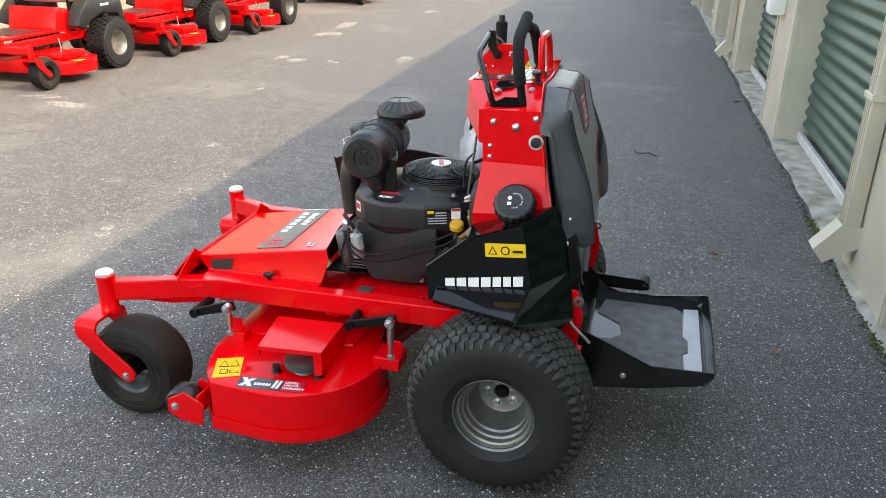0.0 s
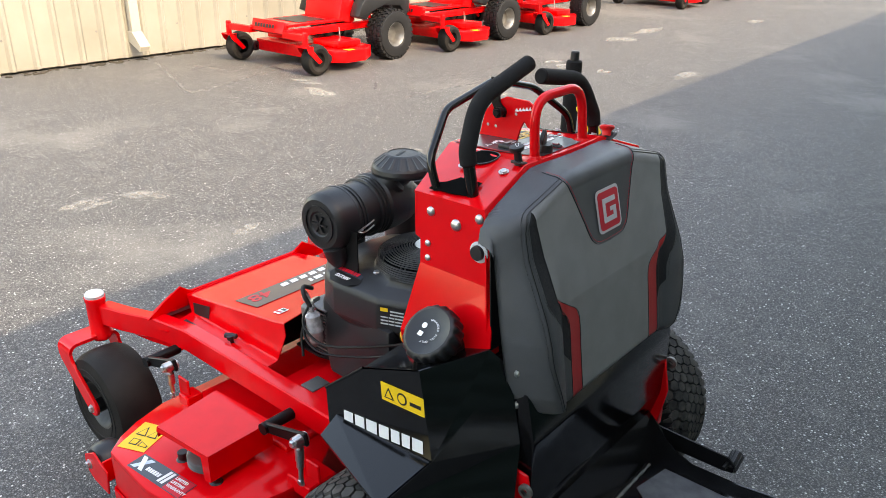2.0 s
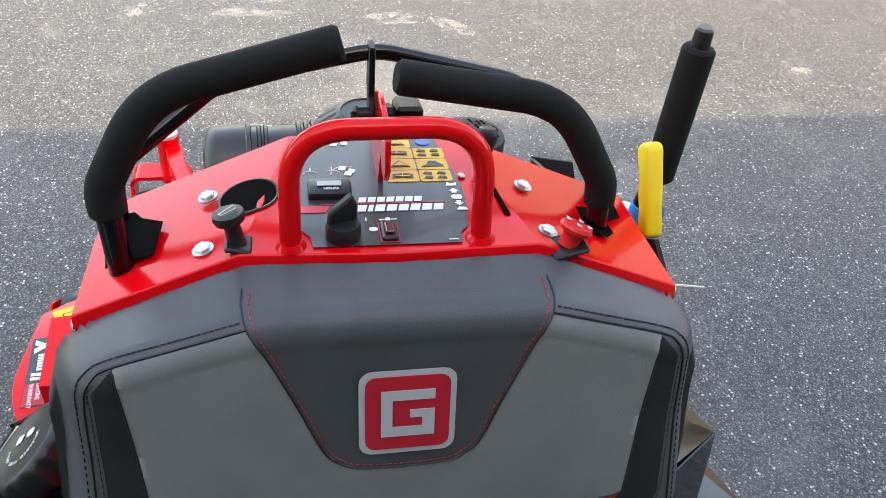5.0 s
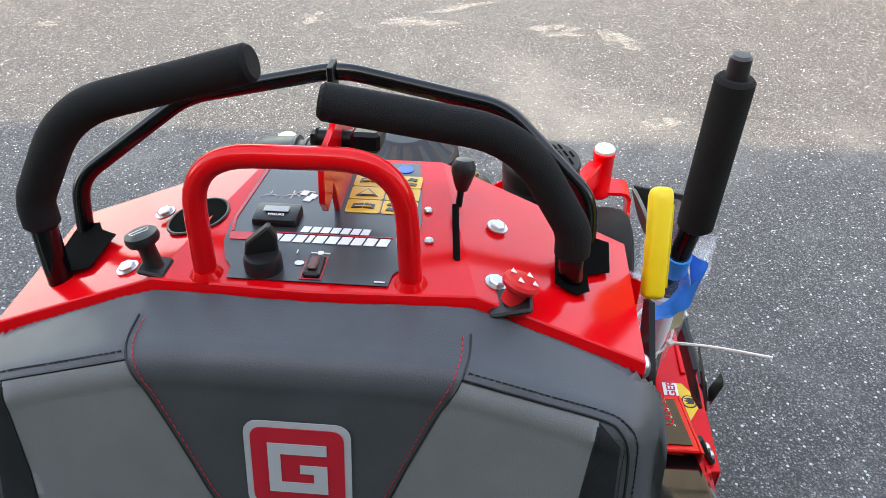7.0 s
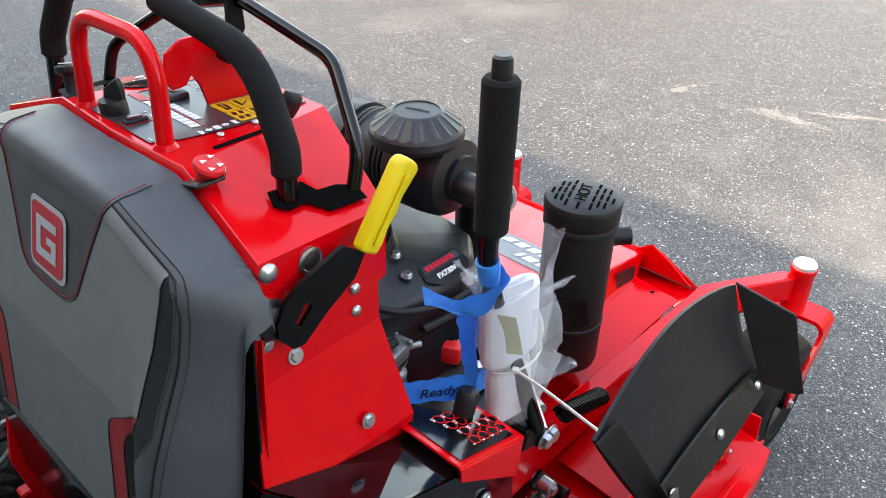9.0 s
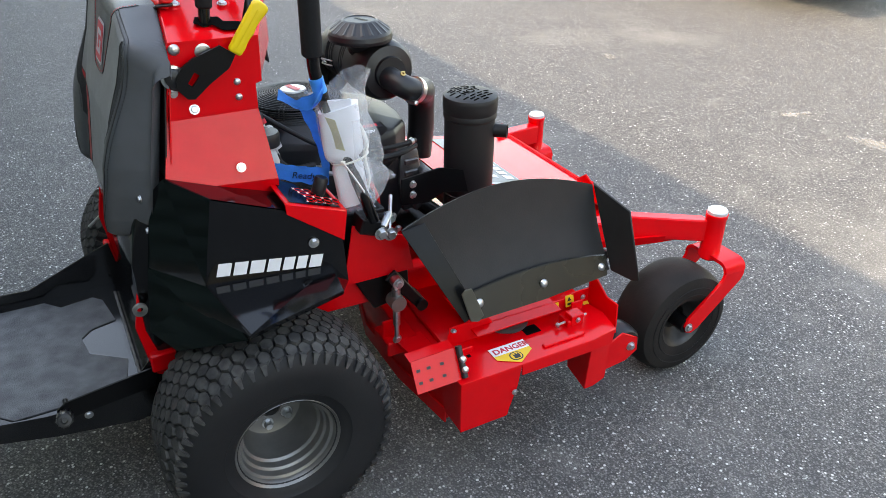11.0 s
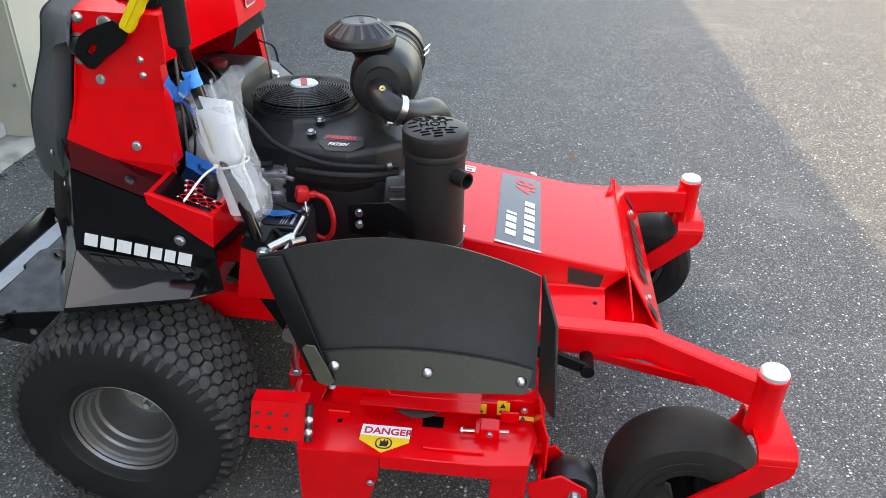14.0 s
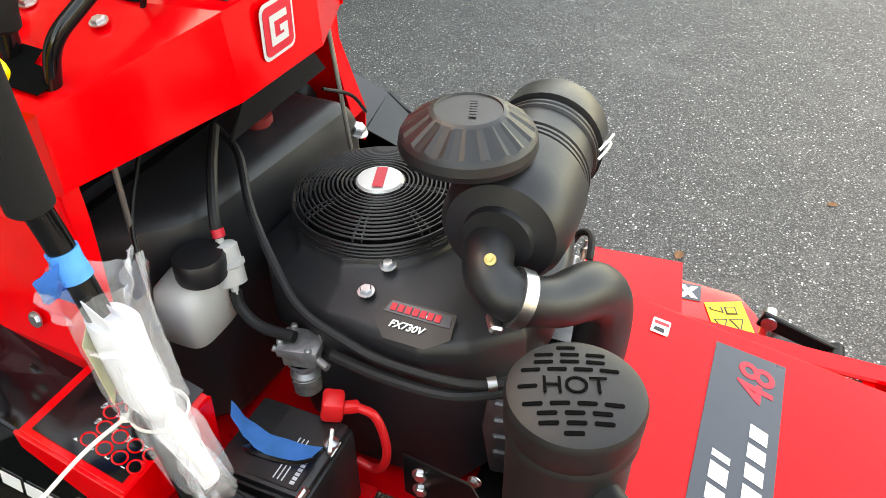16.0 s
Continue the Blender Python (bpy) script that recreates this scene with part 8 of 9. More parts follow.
for k in range(10):
    a = 2 * math.pi * k / 10
    mm = axis_matrix((-0.392, -0.322, 0.300), (0, -0.9, 0.45))
    rod(bm, mm @ Vector((0.0165 * math.cos(a), 0.0165 * math.sin(a), 0.004)), mm @ Vector((0.0165 * math.cos(a), 0.0165 * math.sin(a), 0.05)), 0.002, 6)
mp("ribbed_grip", bm, PLASTIC, "ribbed black grip", parent=platform)
# -- engine bay details on the lever side --
bm = B()
loft(bm, [[(0.275, -0.345, z), (0.415, -0.345, z), (0.415, -0.215, z), (0.275, -0.215, z)] for z in (0.50, 0.645)])
bmesh.ops.bevel(bm, geom=bm.edges[:], offset=0.006, segments=2, profile=0.5, affect="EDGES")
batt = mp("battery", bm, PLASTIC, "black battery with red terminal cover")
bm = B()
box(bm, (0.345, -0.28, 0.650), (0.132, 0.122, 0.012), bev=0.004)
mp("battery_lid", bm, PLASTIC, parent=batt)
fr = frame3((0.40, -0.335, 0.657), (0, 1, 0), (-1, 0, 0))
decal("battery_label", fr, rrect(0, 0, 0.11, 0.075, 0.002), INK, batt, "black battery label with white print")
bars("label_bar", frame3(fr(0.006, 0.008), (0, 1, 0), (-1, 0, 0)), [0.0045] * 8, 0.006, 0.002, GREYP, batt, w=0.0014)
for j in range(3):
    bars("label_bar", frame3(fr(0.006, 0.024 + 0.006 * j), (0, 1, 0), (-1, 0, 0)), [0.022, 0.015, 0.020], 0.0016, 0.004, GREYP, batt, w=0.0014)
bm = B()
box(bm, (0.384, -0.213, 0.676), (0.030, 0.034, 0.034), (0, 10, 25), 0.006)
box(bm, (0.404, -0.204, 0.672), (0.026, 0.015, 0.015), (0, 5, 35), 0.004)
mp("terminal_cover", bm, REDPL, "red rubber terminal cover", parent=batt)
bm = B()
tube(bm, smooth_path([(0.412, -0.200, 0.672), (0.436, -0.194, 0.655), (0.452, -0.200, 0.61), (0.448, -0.204, 0.572), (0.43, -0.203, 0.553), (0.405, -0.205, 0.562)]), 0.0064, 12)
mp("battery_cable", bm, REDPL, "red battery cable", parent=batt)
bm = B()
rod(bm, (0.405, -0.258, 0.48), (0.405, -0.258, 0.668), 0.004, 8)
lathe(bm, [(0.004, 0), (0.010, 0.002), (0.010, 0.008), (0.004, 0.012), (0, 0.016)], (0.405, -0.258, 0.656), (0, 0, 1), 10)
box(bm, (0.405, -0.258, 0.664), (0.006, 0.034, 0.012), (20, 0, 20), 0.002, 1)
box(bm, (0.400, -0.258, 0.651), (0.024, 0.026, 0.003), (0, 0, 0), 0.001, 1)
mp("hold_down", bm, ZINC, "zinc hold-down rod with wing nut", parent=batt)
# battery tray
bm = B()
box(bm, (0.345, -0.28, 0.495), (0.17, 0.17, 0.008), bev=0.002, seg=1)
slab(bm, [(0.27, -0.40, 0.50), (0.46, -0.40, 0.50), (0.44, -0.40, 0.60), (0.30, -0.40, 0.66)], (0, 0.005, 0), 0.001, 1)
mp("battery_tray", bm, RED)
# hydraulic bottle
bm = B()
loft(bm, [superell(0.158, -0.180, 0.032, 0.040, 0.708, 32, 4), superell(0.158, -0.180, 0.039, 0.048, 0.716, 32, 4), superell(0.158, -0.180, 0.040, 0.049, 0.774, 32, 4), superell(0.157, -0.178, 0.036, 0.045, 0.794, 32, 4), superell(0.157, -0.172, 0.029, 0.029, 0.805, 32, 2.0)])
bot = mp("expansion_bottle", bm, MILK, "translucent white expansion bottle with black cap", smooth=60)
bm = B()
lathe(bm, [(0.034, 0.804), (0.035, 0.808), (0.035, 0.832), (0.032, 0.838), (0, 0.839)], (0.160, -0.172, 0), (0.02, 0, 1), 28)
mp("bottle_cap", bm, PLASTIC, parent=bot)
# fuel filter with hoses
bm = B()
fa0, fa1 = Vector((0.205, -0.150, 0.775)), Vector((0.186, -0.136, 0.832))
lathe(bm, [(0.005, -0.012), (0.006, 0), (0.020, 0.004), (0.021, 0.028), (0.024, 0.030), (0.024, 0.035), (0.021, 0.037), (0.021, 0.058), (0.017, 0.062), (0.006, 0.064), (0.005, 0.078), (0, 0.078)], fa0, fa1 - fa0, 24)
mp("fuel_filter", bm, MILK, "white inline fuel filter", smooth=40)
bm = B()
tube(bm, smooth_path([fa1 + Vector((-0.001, 0, 0.010)), (0.175, -0.125, 0.870), (0.14, -0.07, 0.905), (0.07, 0.03, 0.90)]), 0.0075, 10)
mp("fuel_hose", bm, RUBBER, "black fuel hose")
bm = B()
tube(bm, smooth_path([fa0 - Vector((0, 0, 0.008)), (0.214, -0.156, 0.742), (0.245, -0.160, 0.722), (0.300, -0.160, 0.722)]), 0.0085, 10)
mp("fuel_hose", bm, RUBBER, "black fuel hose")
bm = B()
lathe(bm, [(0.009, 0), (0.009, 0.012)], fa1 + Vector((0, 0, 0.012)), fa1 - fa0, 14)
mp("hose_clip", bm, REDP)
# fuel pump / carburettor bowl
bm = B()
box(bm, (0.302, -0.150, 0.700), (0.060, 0.048, 0.016), (0, 0, 12), 0.003)
box(bm, (0.302, -0.150, 0.683), (0.050, 0.040, 0.022), (0, 0, 12), 0.004)
lathe(bm, [(0.022, 0), (0.022, 0.004), (0.016, 0.010), (0.016, 0.022), (0.024, 0.026), (0.024, 0.030)], (0.302, -0.152, 0.646), (0, 0, 1), 22)
rod(bm, (0.325, -0.160, 0.694), (0.352, -0.168, 0.690), 0.006, 10)
rod(bm, (0.282, -0.165, 0.692), (0.268, -0.172, 0.700), 0.005, 10)
for d in ((0.024, 0.016), (-0.022, 0.018), (0.022, -0.018), (-0.024, -0.016)):
    lathe(bm, [(0.005, 0), (0.005, 0.006), (0.003, 0.008), (0, 0.008)], (0.302 + d[0], -0.150 + d[1], 0.707), (0, 0, 1), 8)
pump = mp("fuel_pump", bm, mat("dull_cast_metal", (0.42, 0.42, 0.425), 0.42, metal=0.75, var=0.4, scale=60, bump=0.3, bscale=200), "small cast fuel pump with a smoky bowl")
bm = B()
lathe(bm, [(0.0, 0.0), (0.014, 0.001), (0.021, 0.006), (0.022, 0.034), (0.018, 0.036)], (0.303, -0.153, 0.612), (0, 0, 1), 22)
mp("pump_bowl", bm, mat("smoky_bowl", (0.20, 0.20, 0.20), 0.12, spec=0.7, var=0.4, scale=70), parent=pump)
bm = B()
tube(bm, smooth_path([(0.04, 0.07, 0.87), (0.13, 0.0, 0.885), (0.190, -0.068, 0.848), (0.258, -0.122, 0.805), (0.315, -0.155, 0.772), (0.385, -0.164, 0.748), (0.445, -0.166, 0.735), (0.545, -0.160, 0.732), (0.60, -0.13, 0.725)]), 0.0065, 10)
mp("engine_hose", bm, RUBBER, "black ribbed hose across the engine")
bm = B()
tube(bm, smooth_path([(0.36, -0.165, 0.715), (0.44, -0.172, 0.712), (0.53, -0.168, 0.712), (0.60, -0.13, 0.710)]), 0.0085, 10)
mp("engine_hose", bm, RUBBER, "black breather hose")
bm = B()
lathe(bm, [(0.0095, 0), (0.0095, 0.012)], (0.575, -0.147, 0.729), (0.9, 0.5, 0.1), 14)
mp("hose_clip", bm, ZINC)
for pts in ([(0.10, -0.15, 0.96), (0.13, -0.22, 0.90), (0.16, -0.25, 0.82), (0.14, -0.26, 0.72)], [(0.19, 0.15, 0.93), (0.21, 0.20, 0.90), (0.20, 0.26, 0.84)], [(0.31, -0.30, 0.66), (0.33, -0.33, 0.70), (0.36, -0.34, 0.715), (0.39, -0.32, 0.69), (0.40, -0.29, 0.665)]):
    bm = B()
    tube(bm, smooth_path(pts), 0.003, 7)
    mp("cable", bm, SATIN, "thin black cable")
# left side: solenoid, cables, oil filler
bm = B()
lathe(bm, [(0, 0), (0.017, 0), (0.021, 0.006), (0.021, 0.030), (0.023, 0.033), (0.023, 0.038), (0.021, 0.041), (0.021, 0.080), (0.012, 0.088), (0.006, 0.09), (0.006, 0.105), (0, 0.105)], (0.560, 0.250, 0.555), (0.10, 0.06, 1), 20)
mp("inline_filter", bm, mat("smoky_plastic", (0.34, 0.34, 0.35), 0.16, spec=0.6, var=0.5, scale=60), "smoky clear plastic filter")
bm = B()
box(bm, (0.600, 0.222, 0.655), (0.022, 0.030, 0.012), (0, 25, 10), 0.003)
rod(bm, (0.585, 0.235, 0.64), (0.615, 0.240, 0.675), 0.004, 10)
rod(bm, (0.60, 0.215, 0.62), (0.605, 0.245, 0.69), 0.003, 8)
lathe(bm, [(0.010, 0), (0.012, 0.003), (0.012, 0.012), (0.006, 0.015), (0, 0.015)], (0.607, 0.236, 0.668), (0.3, 0.9, 0.2), 14)
lathe(bm, [(0.009, 0), (0.010, 0.002), (0.010, 0.008), (0, 0.009)], (0.585, 0.245, 0.628), (0.2, 0.9, 0), 12)
mp("choke_linkage", bm, ZINC, "bright steel choke linkage")
bm = B()
tube(bm, smooth_path([(0.572, 0.256, 0.655), (0.590, 0.262, 0.690), (0.612, 0.245, 0.700), (0.620, 0.21, 0.68)]), 0.006, 8)
mp("fuel_hose", bm, RUBBER, "short black fuel hose")
for k, pts in enumerate(([(0.60, 0.235, 0.655), (0.585, 0.275, 0.61), (0.50, 0.285, 0.585), (0.38, 0.262, 0.615), (0.26, 0.25, 0.665), (0.20, 0.24, 0.70)], [(0.60, 0.245, 0.63), (0.57, 0.285, 0.585), (0.49, 0.292, 0.565), (0.36, 0.265, 0.595), (0.24, 0.255, 0.65), (0.19, 0.24, 0.69)],
                           [(0.61, 0.22, 0.64), (0.625, 0.25, 0.56), (0.60, 0.27, 0.50)])):
    bm = B()
    tube(bm, smooth_path(pts), 0.0035, 8)
    mp("control_cable", bm, SATIN, "thin black control cable")
bm = B()
rod(bm, (0.235, 0.225, 0.60), (0.226, 0.236, 0.69), 0.010, 12)
mp("oil_tube", bm, ALU)
bm = B()
lathe(bm, [(0.014, 0), (0.023, 0.004), (0.024, 0.020), (0.020, 0.026), (0, 0.028)], (0.225, 0.237, 0.690), (0, 0.3, 1), 12)
mp("oil_cap", bm, mat("mustard_plastic", (0.66, 0.30, 0.015), 0.45, var=0.1), "yellow oil filler cap")
bm = B()
lathe(bm, [(0.008, 0), (0.008, 0.02), (0.011, 0.022), (0.011, 0.030), (0.007, 0.034), (0.007, 0.05), (0, 0.05)], (0.176, 0.248, 0.715), (0.1, 0.1, 1), 12)
mp("pressure_fitting", bm, BRASS, "brass and white fitting")
bm = B()
lathe(bm, [(0.030, 0), (0.034, 0.01), (0.034, 0.05), (0.026, 0.058), (0, 0.058)], (0.302, 0.180, 0.590), (-0.1, 1, 0), 24)
mp("oil_filter", bm, SATIN, "black oil filter")
for x, z in ((0.40, 0.50), (0.50, 0.52), (0.35, 0.485), (0.30, 0.64), (0.58, 0.60)):
    hexbolt(engine, (x, 0.223 if x < 0.55 else 0.20, z), (0, 1, 0), 0.008, 0.007)
    hexbolt(engine, (x, -0.223 if x < 0.55 else -0.20, z), (0, -1, 0), 0.008, 0.007)

# ---- manuals in a clear bag, tied to the lift lever ----
bag = empty("manual_bag", "rolled white manuals in a clear plastic bag tied to the lever", "plastic bag", loc=(0, 0, 0.025))
bc = smooth_path([(0.284, -0.402, 0.980), (0.288, -0.404, 0.930), (0.293, -0.404, 0.880), (0.301, -0.402, 0.836), (0.312, -0.398, 0.780), (0.324, -0.394, 0.712)], 7)
BU = Vector((0.86, -0.30, 0.26)).normalized()
BD = Vector((0.16, 0.02, -0.98)).normalized()
BV = BD.cross(BU).normalized()
brng = random.Random(31)


def bag_ring(p, w, d, seed, n=60, rough=1.0, power=2.0, jit=0.0):
    """One creased cross-section round p, w wide and d deep."""
    out = []
    for k in range(n):
        a = 2 * math.pi * k / n
        q = 1 + rough * (0.07 * math.sin(3 * a + seed) + 0.06 * math.sin(7 * a + 2.3 * seed) + 0.045 * math.sin(13 * a - 3.1 * seed))
        c_, s_ = math.cos(a), math.sin(a)
        j = Vector((brng.uniform(-1, 1), brng.uniform(-1, 1), brng.uniform(-1, 1))) * jit
        out.append(p + j + BU * (w * q * math.copysign(abs(c_) ** (2 / power), c_)) + BV * (d * q * math.copysign(abs(s_) ** (2 / power), s_)))
    return out


nb = len(bc)
# folded sheets: a flat bundle, pinched at the tie
bm = B()
rings = []
for k, p in enumerate(bc[3:-1], 3):
    t = k / (nb - 1)
    pin = math.exp(-(((t - 0.60) / 0.05) ** 2))
    w = (0.045 if t < 0.6 else 0.036) - 0.007 * pin
    rings.append(bag_ring(p - BU * (0.006 + 0.006 * t), w, 0.020 - 0.004 * pin, 1.2 + 0.8 * t, rough=0.10, power=2.5))
loft(bm, rings)
part("paper_roll", bm, PAPER, bag, "rolled white paper manuals", 40)
for off, tilt, hgt in ((0.012, 0.010, 0.020), (-0.006, -0.004, 0.014)):
    bm = B()
    c0 = bc[3] - BU * 0.010 + BV * off
    slab(bm, [c0 - BU * 0.032 + BD * 0.05, c0 + BU * 0.030 + BD * 0.05, c0 + BU * 0.034 - BD * (hgt - 0.006), c0 - BU * 0.030 - BD * (hgt + tilt)], BV * 0.0012, 0.0003, 1)
    part("paper_sheet", bm, PAPER, bag, "folded white sheet")
bm = B()
slab(bm, [(0.243, -0.400, 0.941), (0.262, -0.428, 0.938), (0.280, -0.432, 0.866), (0.258, -0.404, 0.868)], (-0.0006, -0.0006, 0))
part("booklet_cover", bm, mat("pale_yellow_paper", (0.52, 0.50, 0.26), 0.6), bag, "pale yellow booklet label")
# main sleeve of film, flaring into a ragged mouth
bm = B()
rings = []
for k in range(4):
    t = 1 - k / 4
    r_ = bag_ring(bc[0] - BD * 0.026 * t, 0.056 + 0.016 * t, 0.036 + 0.010 * t, 2.0 + 0.3 * t, jit=0.0004, rough=0.7 + 0.5 * t)
    rings.append([q - BD * 0.016 * t * math.sin(2.5 * i * 2 * math.pi / 60 + 0.8) for i, q in enumerate(r_)])
for k, p in enumerate(bc):
    t = k / (nb - 1)
    pin = math.exp(-(((t - 0.60) / 0.045) ** 2))
    w = 0.056 - 0.013 * min(1, max(0, (t - 0.35) / 0.3)) - 0.014 * pin - 0.006 * max(0, (t - 0.92) / 0.08)
    rings.append(bag_ring(p, w, 0.034 - 0.005 * t - 0.008 * pin, 2 + 2.6 * t, power=2.4, jit=0.0004, rough=0.6))
loft(bm, rings, cap=False)
film = part("bag_film", bm, CLEARP, bag, "creased clear plastic film", 22)
film.visible_shadow = False
# crumpled spare film hanging beside the bundle
bm = B()
spare = smooth_path([(0.318, -0.420, 0.935), (0.330, -0.424, 0.890), (0.338, -0.420, 0.842), (0.352, -0.416, 0.790), (0.350, -0.402, 0.735), (0.338, -0.392, 0.706)], 5)
rings = []
for k, p in enumerate(spare):
    t = k / (len(spare) - 1)
    pin = math.exp(-(((t - 0.52) / 0.05) ** 2))
    rings.append(bag_ring(p, 0.024 + 0.010 * math.sin(math.pi * t) - 0.012 * pin, 0.018 - 0.006 * pin, 5 + 5 * t, n=44, rough=0.9, jit=0.0008))
loft(bm, rings, cap=False)
spare_film = part("spare_film", bm, CLEARP, bag, "crumpled spare end of clear film", 20)
spare_film.visible_shadow = False
bm = B()
tube(bm, smooth_path([(0.300, -0.412, 0.950), (0.322, -0.418, 0.912), (0.336, -0.420, 0.870), (0.330, -0.418, 0.836), (0.342, -0.410, 0.780), (0.336, -0.398, 0.722)]), 0.0045, 8)
part("cord", bm, TIE, bag, "thin cream cord inside the bag")


def flap(p, q, s, k):
    """A crumpled corner of film reaching from p to q."""
    bm = B()
    rr = random.Random(k)
    rows = []
    for i in range(7):
        t = i / 6
        c = p.lerp(q, t)
        rows.append([bm.verts.new(c + s * (j / 3 - 1) * (1.0 - 0.85 * t) + Vector((rr.uniform(-1, 1), rr.uniform(-1, 1), rr.uniform(-1, 1))) * 0.004) for j in range(7)])
    for a, b in zip(rows, rows[1:]):
        for j in range(6):
            bm.faces.new((a[j], a[j + 1], b[j + 1], b[j]))
    ob = part("film_flap", bm, CLEARP, bag, "loose corner of clear film", 20)
    ob.visible_shadow = False


flap(Vector((0.318, -0.432, 0.950)), Vector((0.334, -0.462, 0.985)), Vector((0.020, 0.020, -0.020)), 3)
flap(Vector((0.270, -0.372, 0.955)), Vector((0.252, -0.330, 0.985)), Vector((0.016, -0.020, -0.016)), 4)
flap(Vector((0.335, -0.420, 0.800)), Vector((0.386, -0.456, 0.796)), Vector((0.004, 0.0, 0.034)), 5)
flap(Vector((0.330, -0.396, 0.720)), Vector((0.348, -0.408, 0.694)), Vector((0.024, -0.012, 0.006)), 6)
flap(Vector((0.312, -0.384, 0.720)), Vector((0.304, -0.366, 0.690)), Vector((0.022, 0.012, 0.004)), 7)
tk = bc[int(nb * 0.60)]
bm = B()
tube(bm, [tk + BU * (0.043 * math.cos(a)) + BV * (0.028 * math.sin(a)) for a in [2 * math.pi * k / 28 for k in range(29)]], 0.0017, 6, cap=False, flat=1.6)
knot = Vector((0.276, -0.424, 0.836))
box(bm, knot, (0.009, 0.009, 0.007), (0, 0, 30), 0.001, 1)
tube(bm, smooth_path([knot, Vector((0.270, -0.480, 0.838)), Vector((0.266, -0.566, 0.828))]), 0.0018, 6, flat=1.5)
part("zip_tie", bm, TIE, bag, "white nylon zip tie with a long tail")

tape = empty("blue_tape", "strips of blue masking tape wrapped round the lever", "tape", loc=(0, 0, 0.025))


def ribbon(name, pts, sides, label=""):
    """A strip of tape along pts; sides gives its half-width vector at each point."""
    P, S = smooth_path(pts, 6), smooth_path(sides, 6)
    bm = B()
    rows = [(bm.verts.new(p + q * (1 + 0.06 * math.sin(k * 1.7))), bm.verts.new(p), bm.verts.new(p - q * (1 + 0.08 * math.sin(k * 1.1)))) for k, (p, q) in enumerate(zip(P, S))]
    for a, b in zip(rows, rows[1:]):
        bm.faces.new((a[0], a[1], b[1], b[0]))
        bm.faces.new((a[1], a[2], b[2], b[1]))
    bmesh.ops.solidify(bm, geom=bm.faces[:], thickness=0.0006)
    return part(name, bm, BLUE, tape, label, 45)


bm = B()
tube(bm, [(0.2375, -0.3945, 1.024), (0.240, -0.3945, 1.012), (0.2455, -0.3945, 0.992)], [0.0158, 0.0150, 0.0156], 18)
part("tape_wrap", bm, BLUE, tape)
ribbon("tape_bow", [(0.243, -0.412, 1.004), (0.226, -0.424, 0.990), (0.206, -0.404, 0.975), (0.188, -0.376, 0.973), (0.166, -0.352, 0.986)], [(0.004, 0.004, 0.017), (0.008, -0.008, 0.020), (-0.002, 0.008, 0.012), (0.006, -0.002, 0.005), (0.004, 0.006, 0.009)], "short bow end of blue tape")
ribbon("tape_loop", [(0.246, -0.411, 0.996), (0.224, -0.408, 0.972), (0.200, -0.386, 0.966), (0.174, -0.358, 0.980)], [(0.006, 0.004, 0.012), (0.006, 0.008, 0.006), (0.007, 0.006, 0.004), (0.005, 0.005, 0.005)])
ribbon("tape_tail", [(0.206, -0.398, 0.972), (0.224, -0.378, 0.935), (0.244, -0.364, 0.885), (0.256, -0.356, 0.838), (0.258, -0.362, 0.800), (0.258, -0.366, 0.782)], [(0.012, -0.010, 0.000), (0.012, -0.009, 0.002), (0.010, -0.008, 0.003), (0.008, -0.007, 0.002), (0.007, -0.006, 0.006), (0.004, -0.004, 0.014)], "long hanging strip of blue tape")
ribbon("tape_flag", [(0.262, -0.368, 0.784), (0.230, -0.345, 0.782), (0.194, -0.322, 0.785), (0.156, -0.304, 0.792)], [(0.002, 0.002, 0.021), (0.001, 0.004, 0.020), (-0.002, 0.003, 0.020), (0.002, 0.002, 0.019)], "flat strip of blue tape with handwriting")
tr, tu = Vector((0.070, -0.044, -0.002)), Vector((0, 0, 1))
lettering("tape_text", "Ready", 0.023, (0.188, -0.3225, 0.776), tr, tu, INK, tape, "handwritten dark word", shear=0.25)
ribbon("tape_strip", [(0.262, -0.268, 0.676), (0.300, -0.284, 0.666), (0.345, -0.292, 0.664), (0.398, -0.286, 0.668)], [(0.010, -0.014, 0.004), (0.007, -0.015, 0.002), (0.002, -0.016, 0.001), (-0.002, -0.016, 0.004)], "blue tape end lying on the battery")

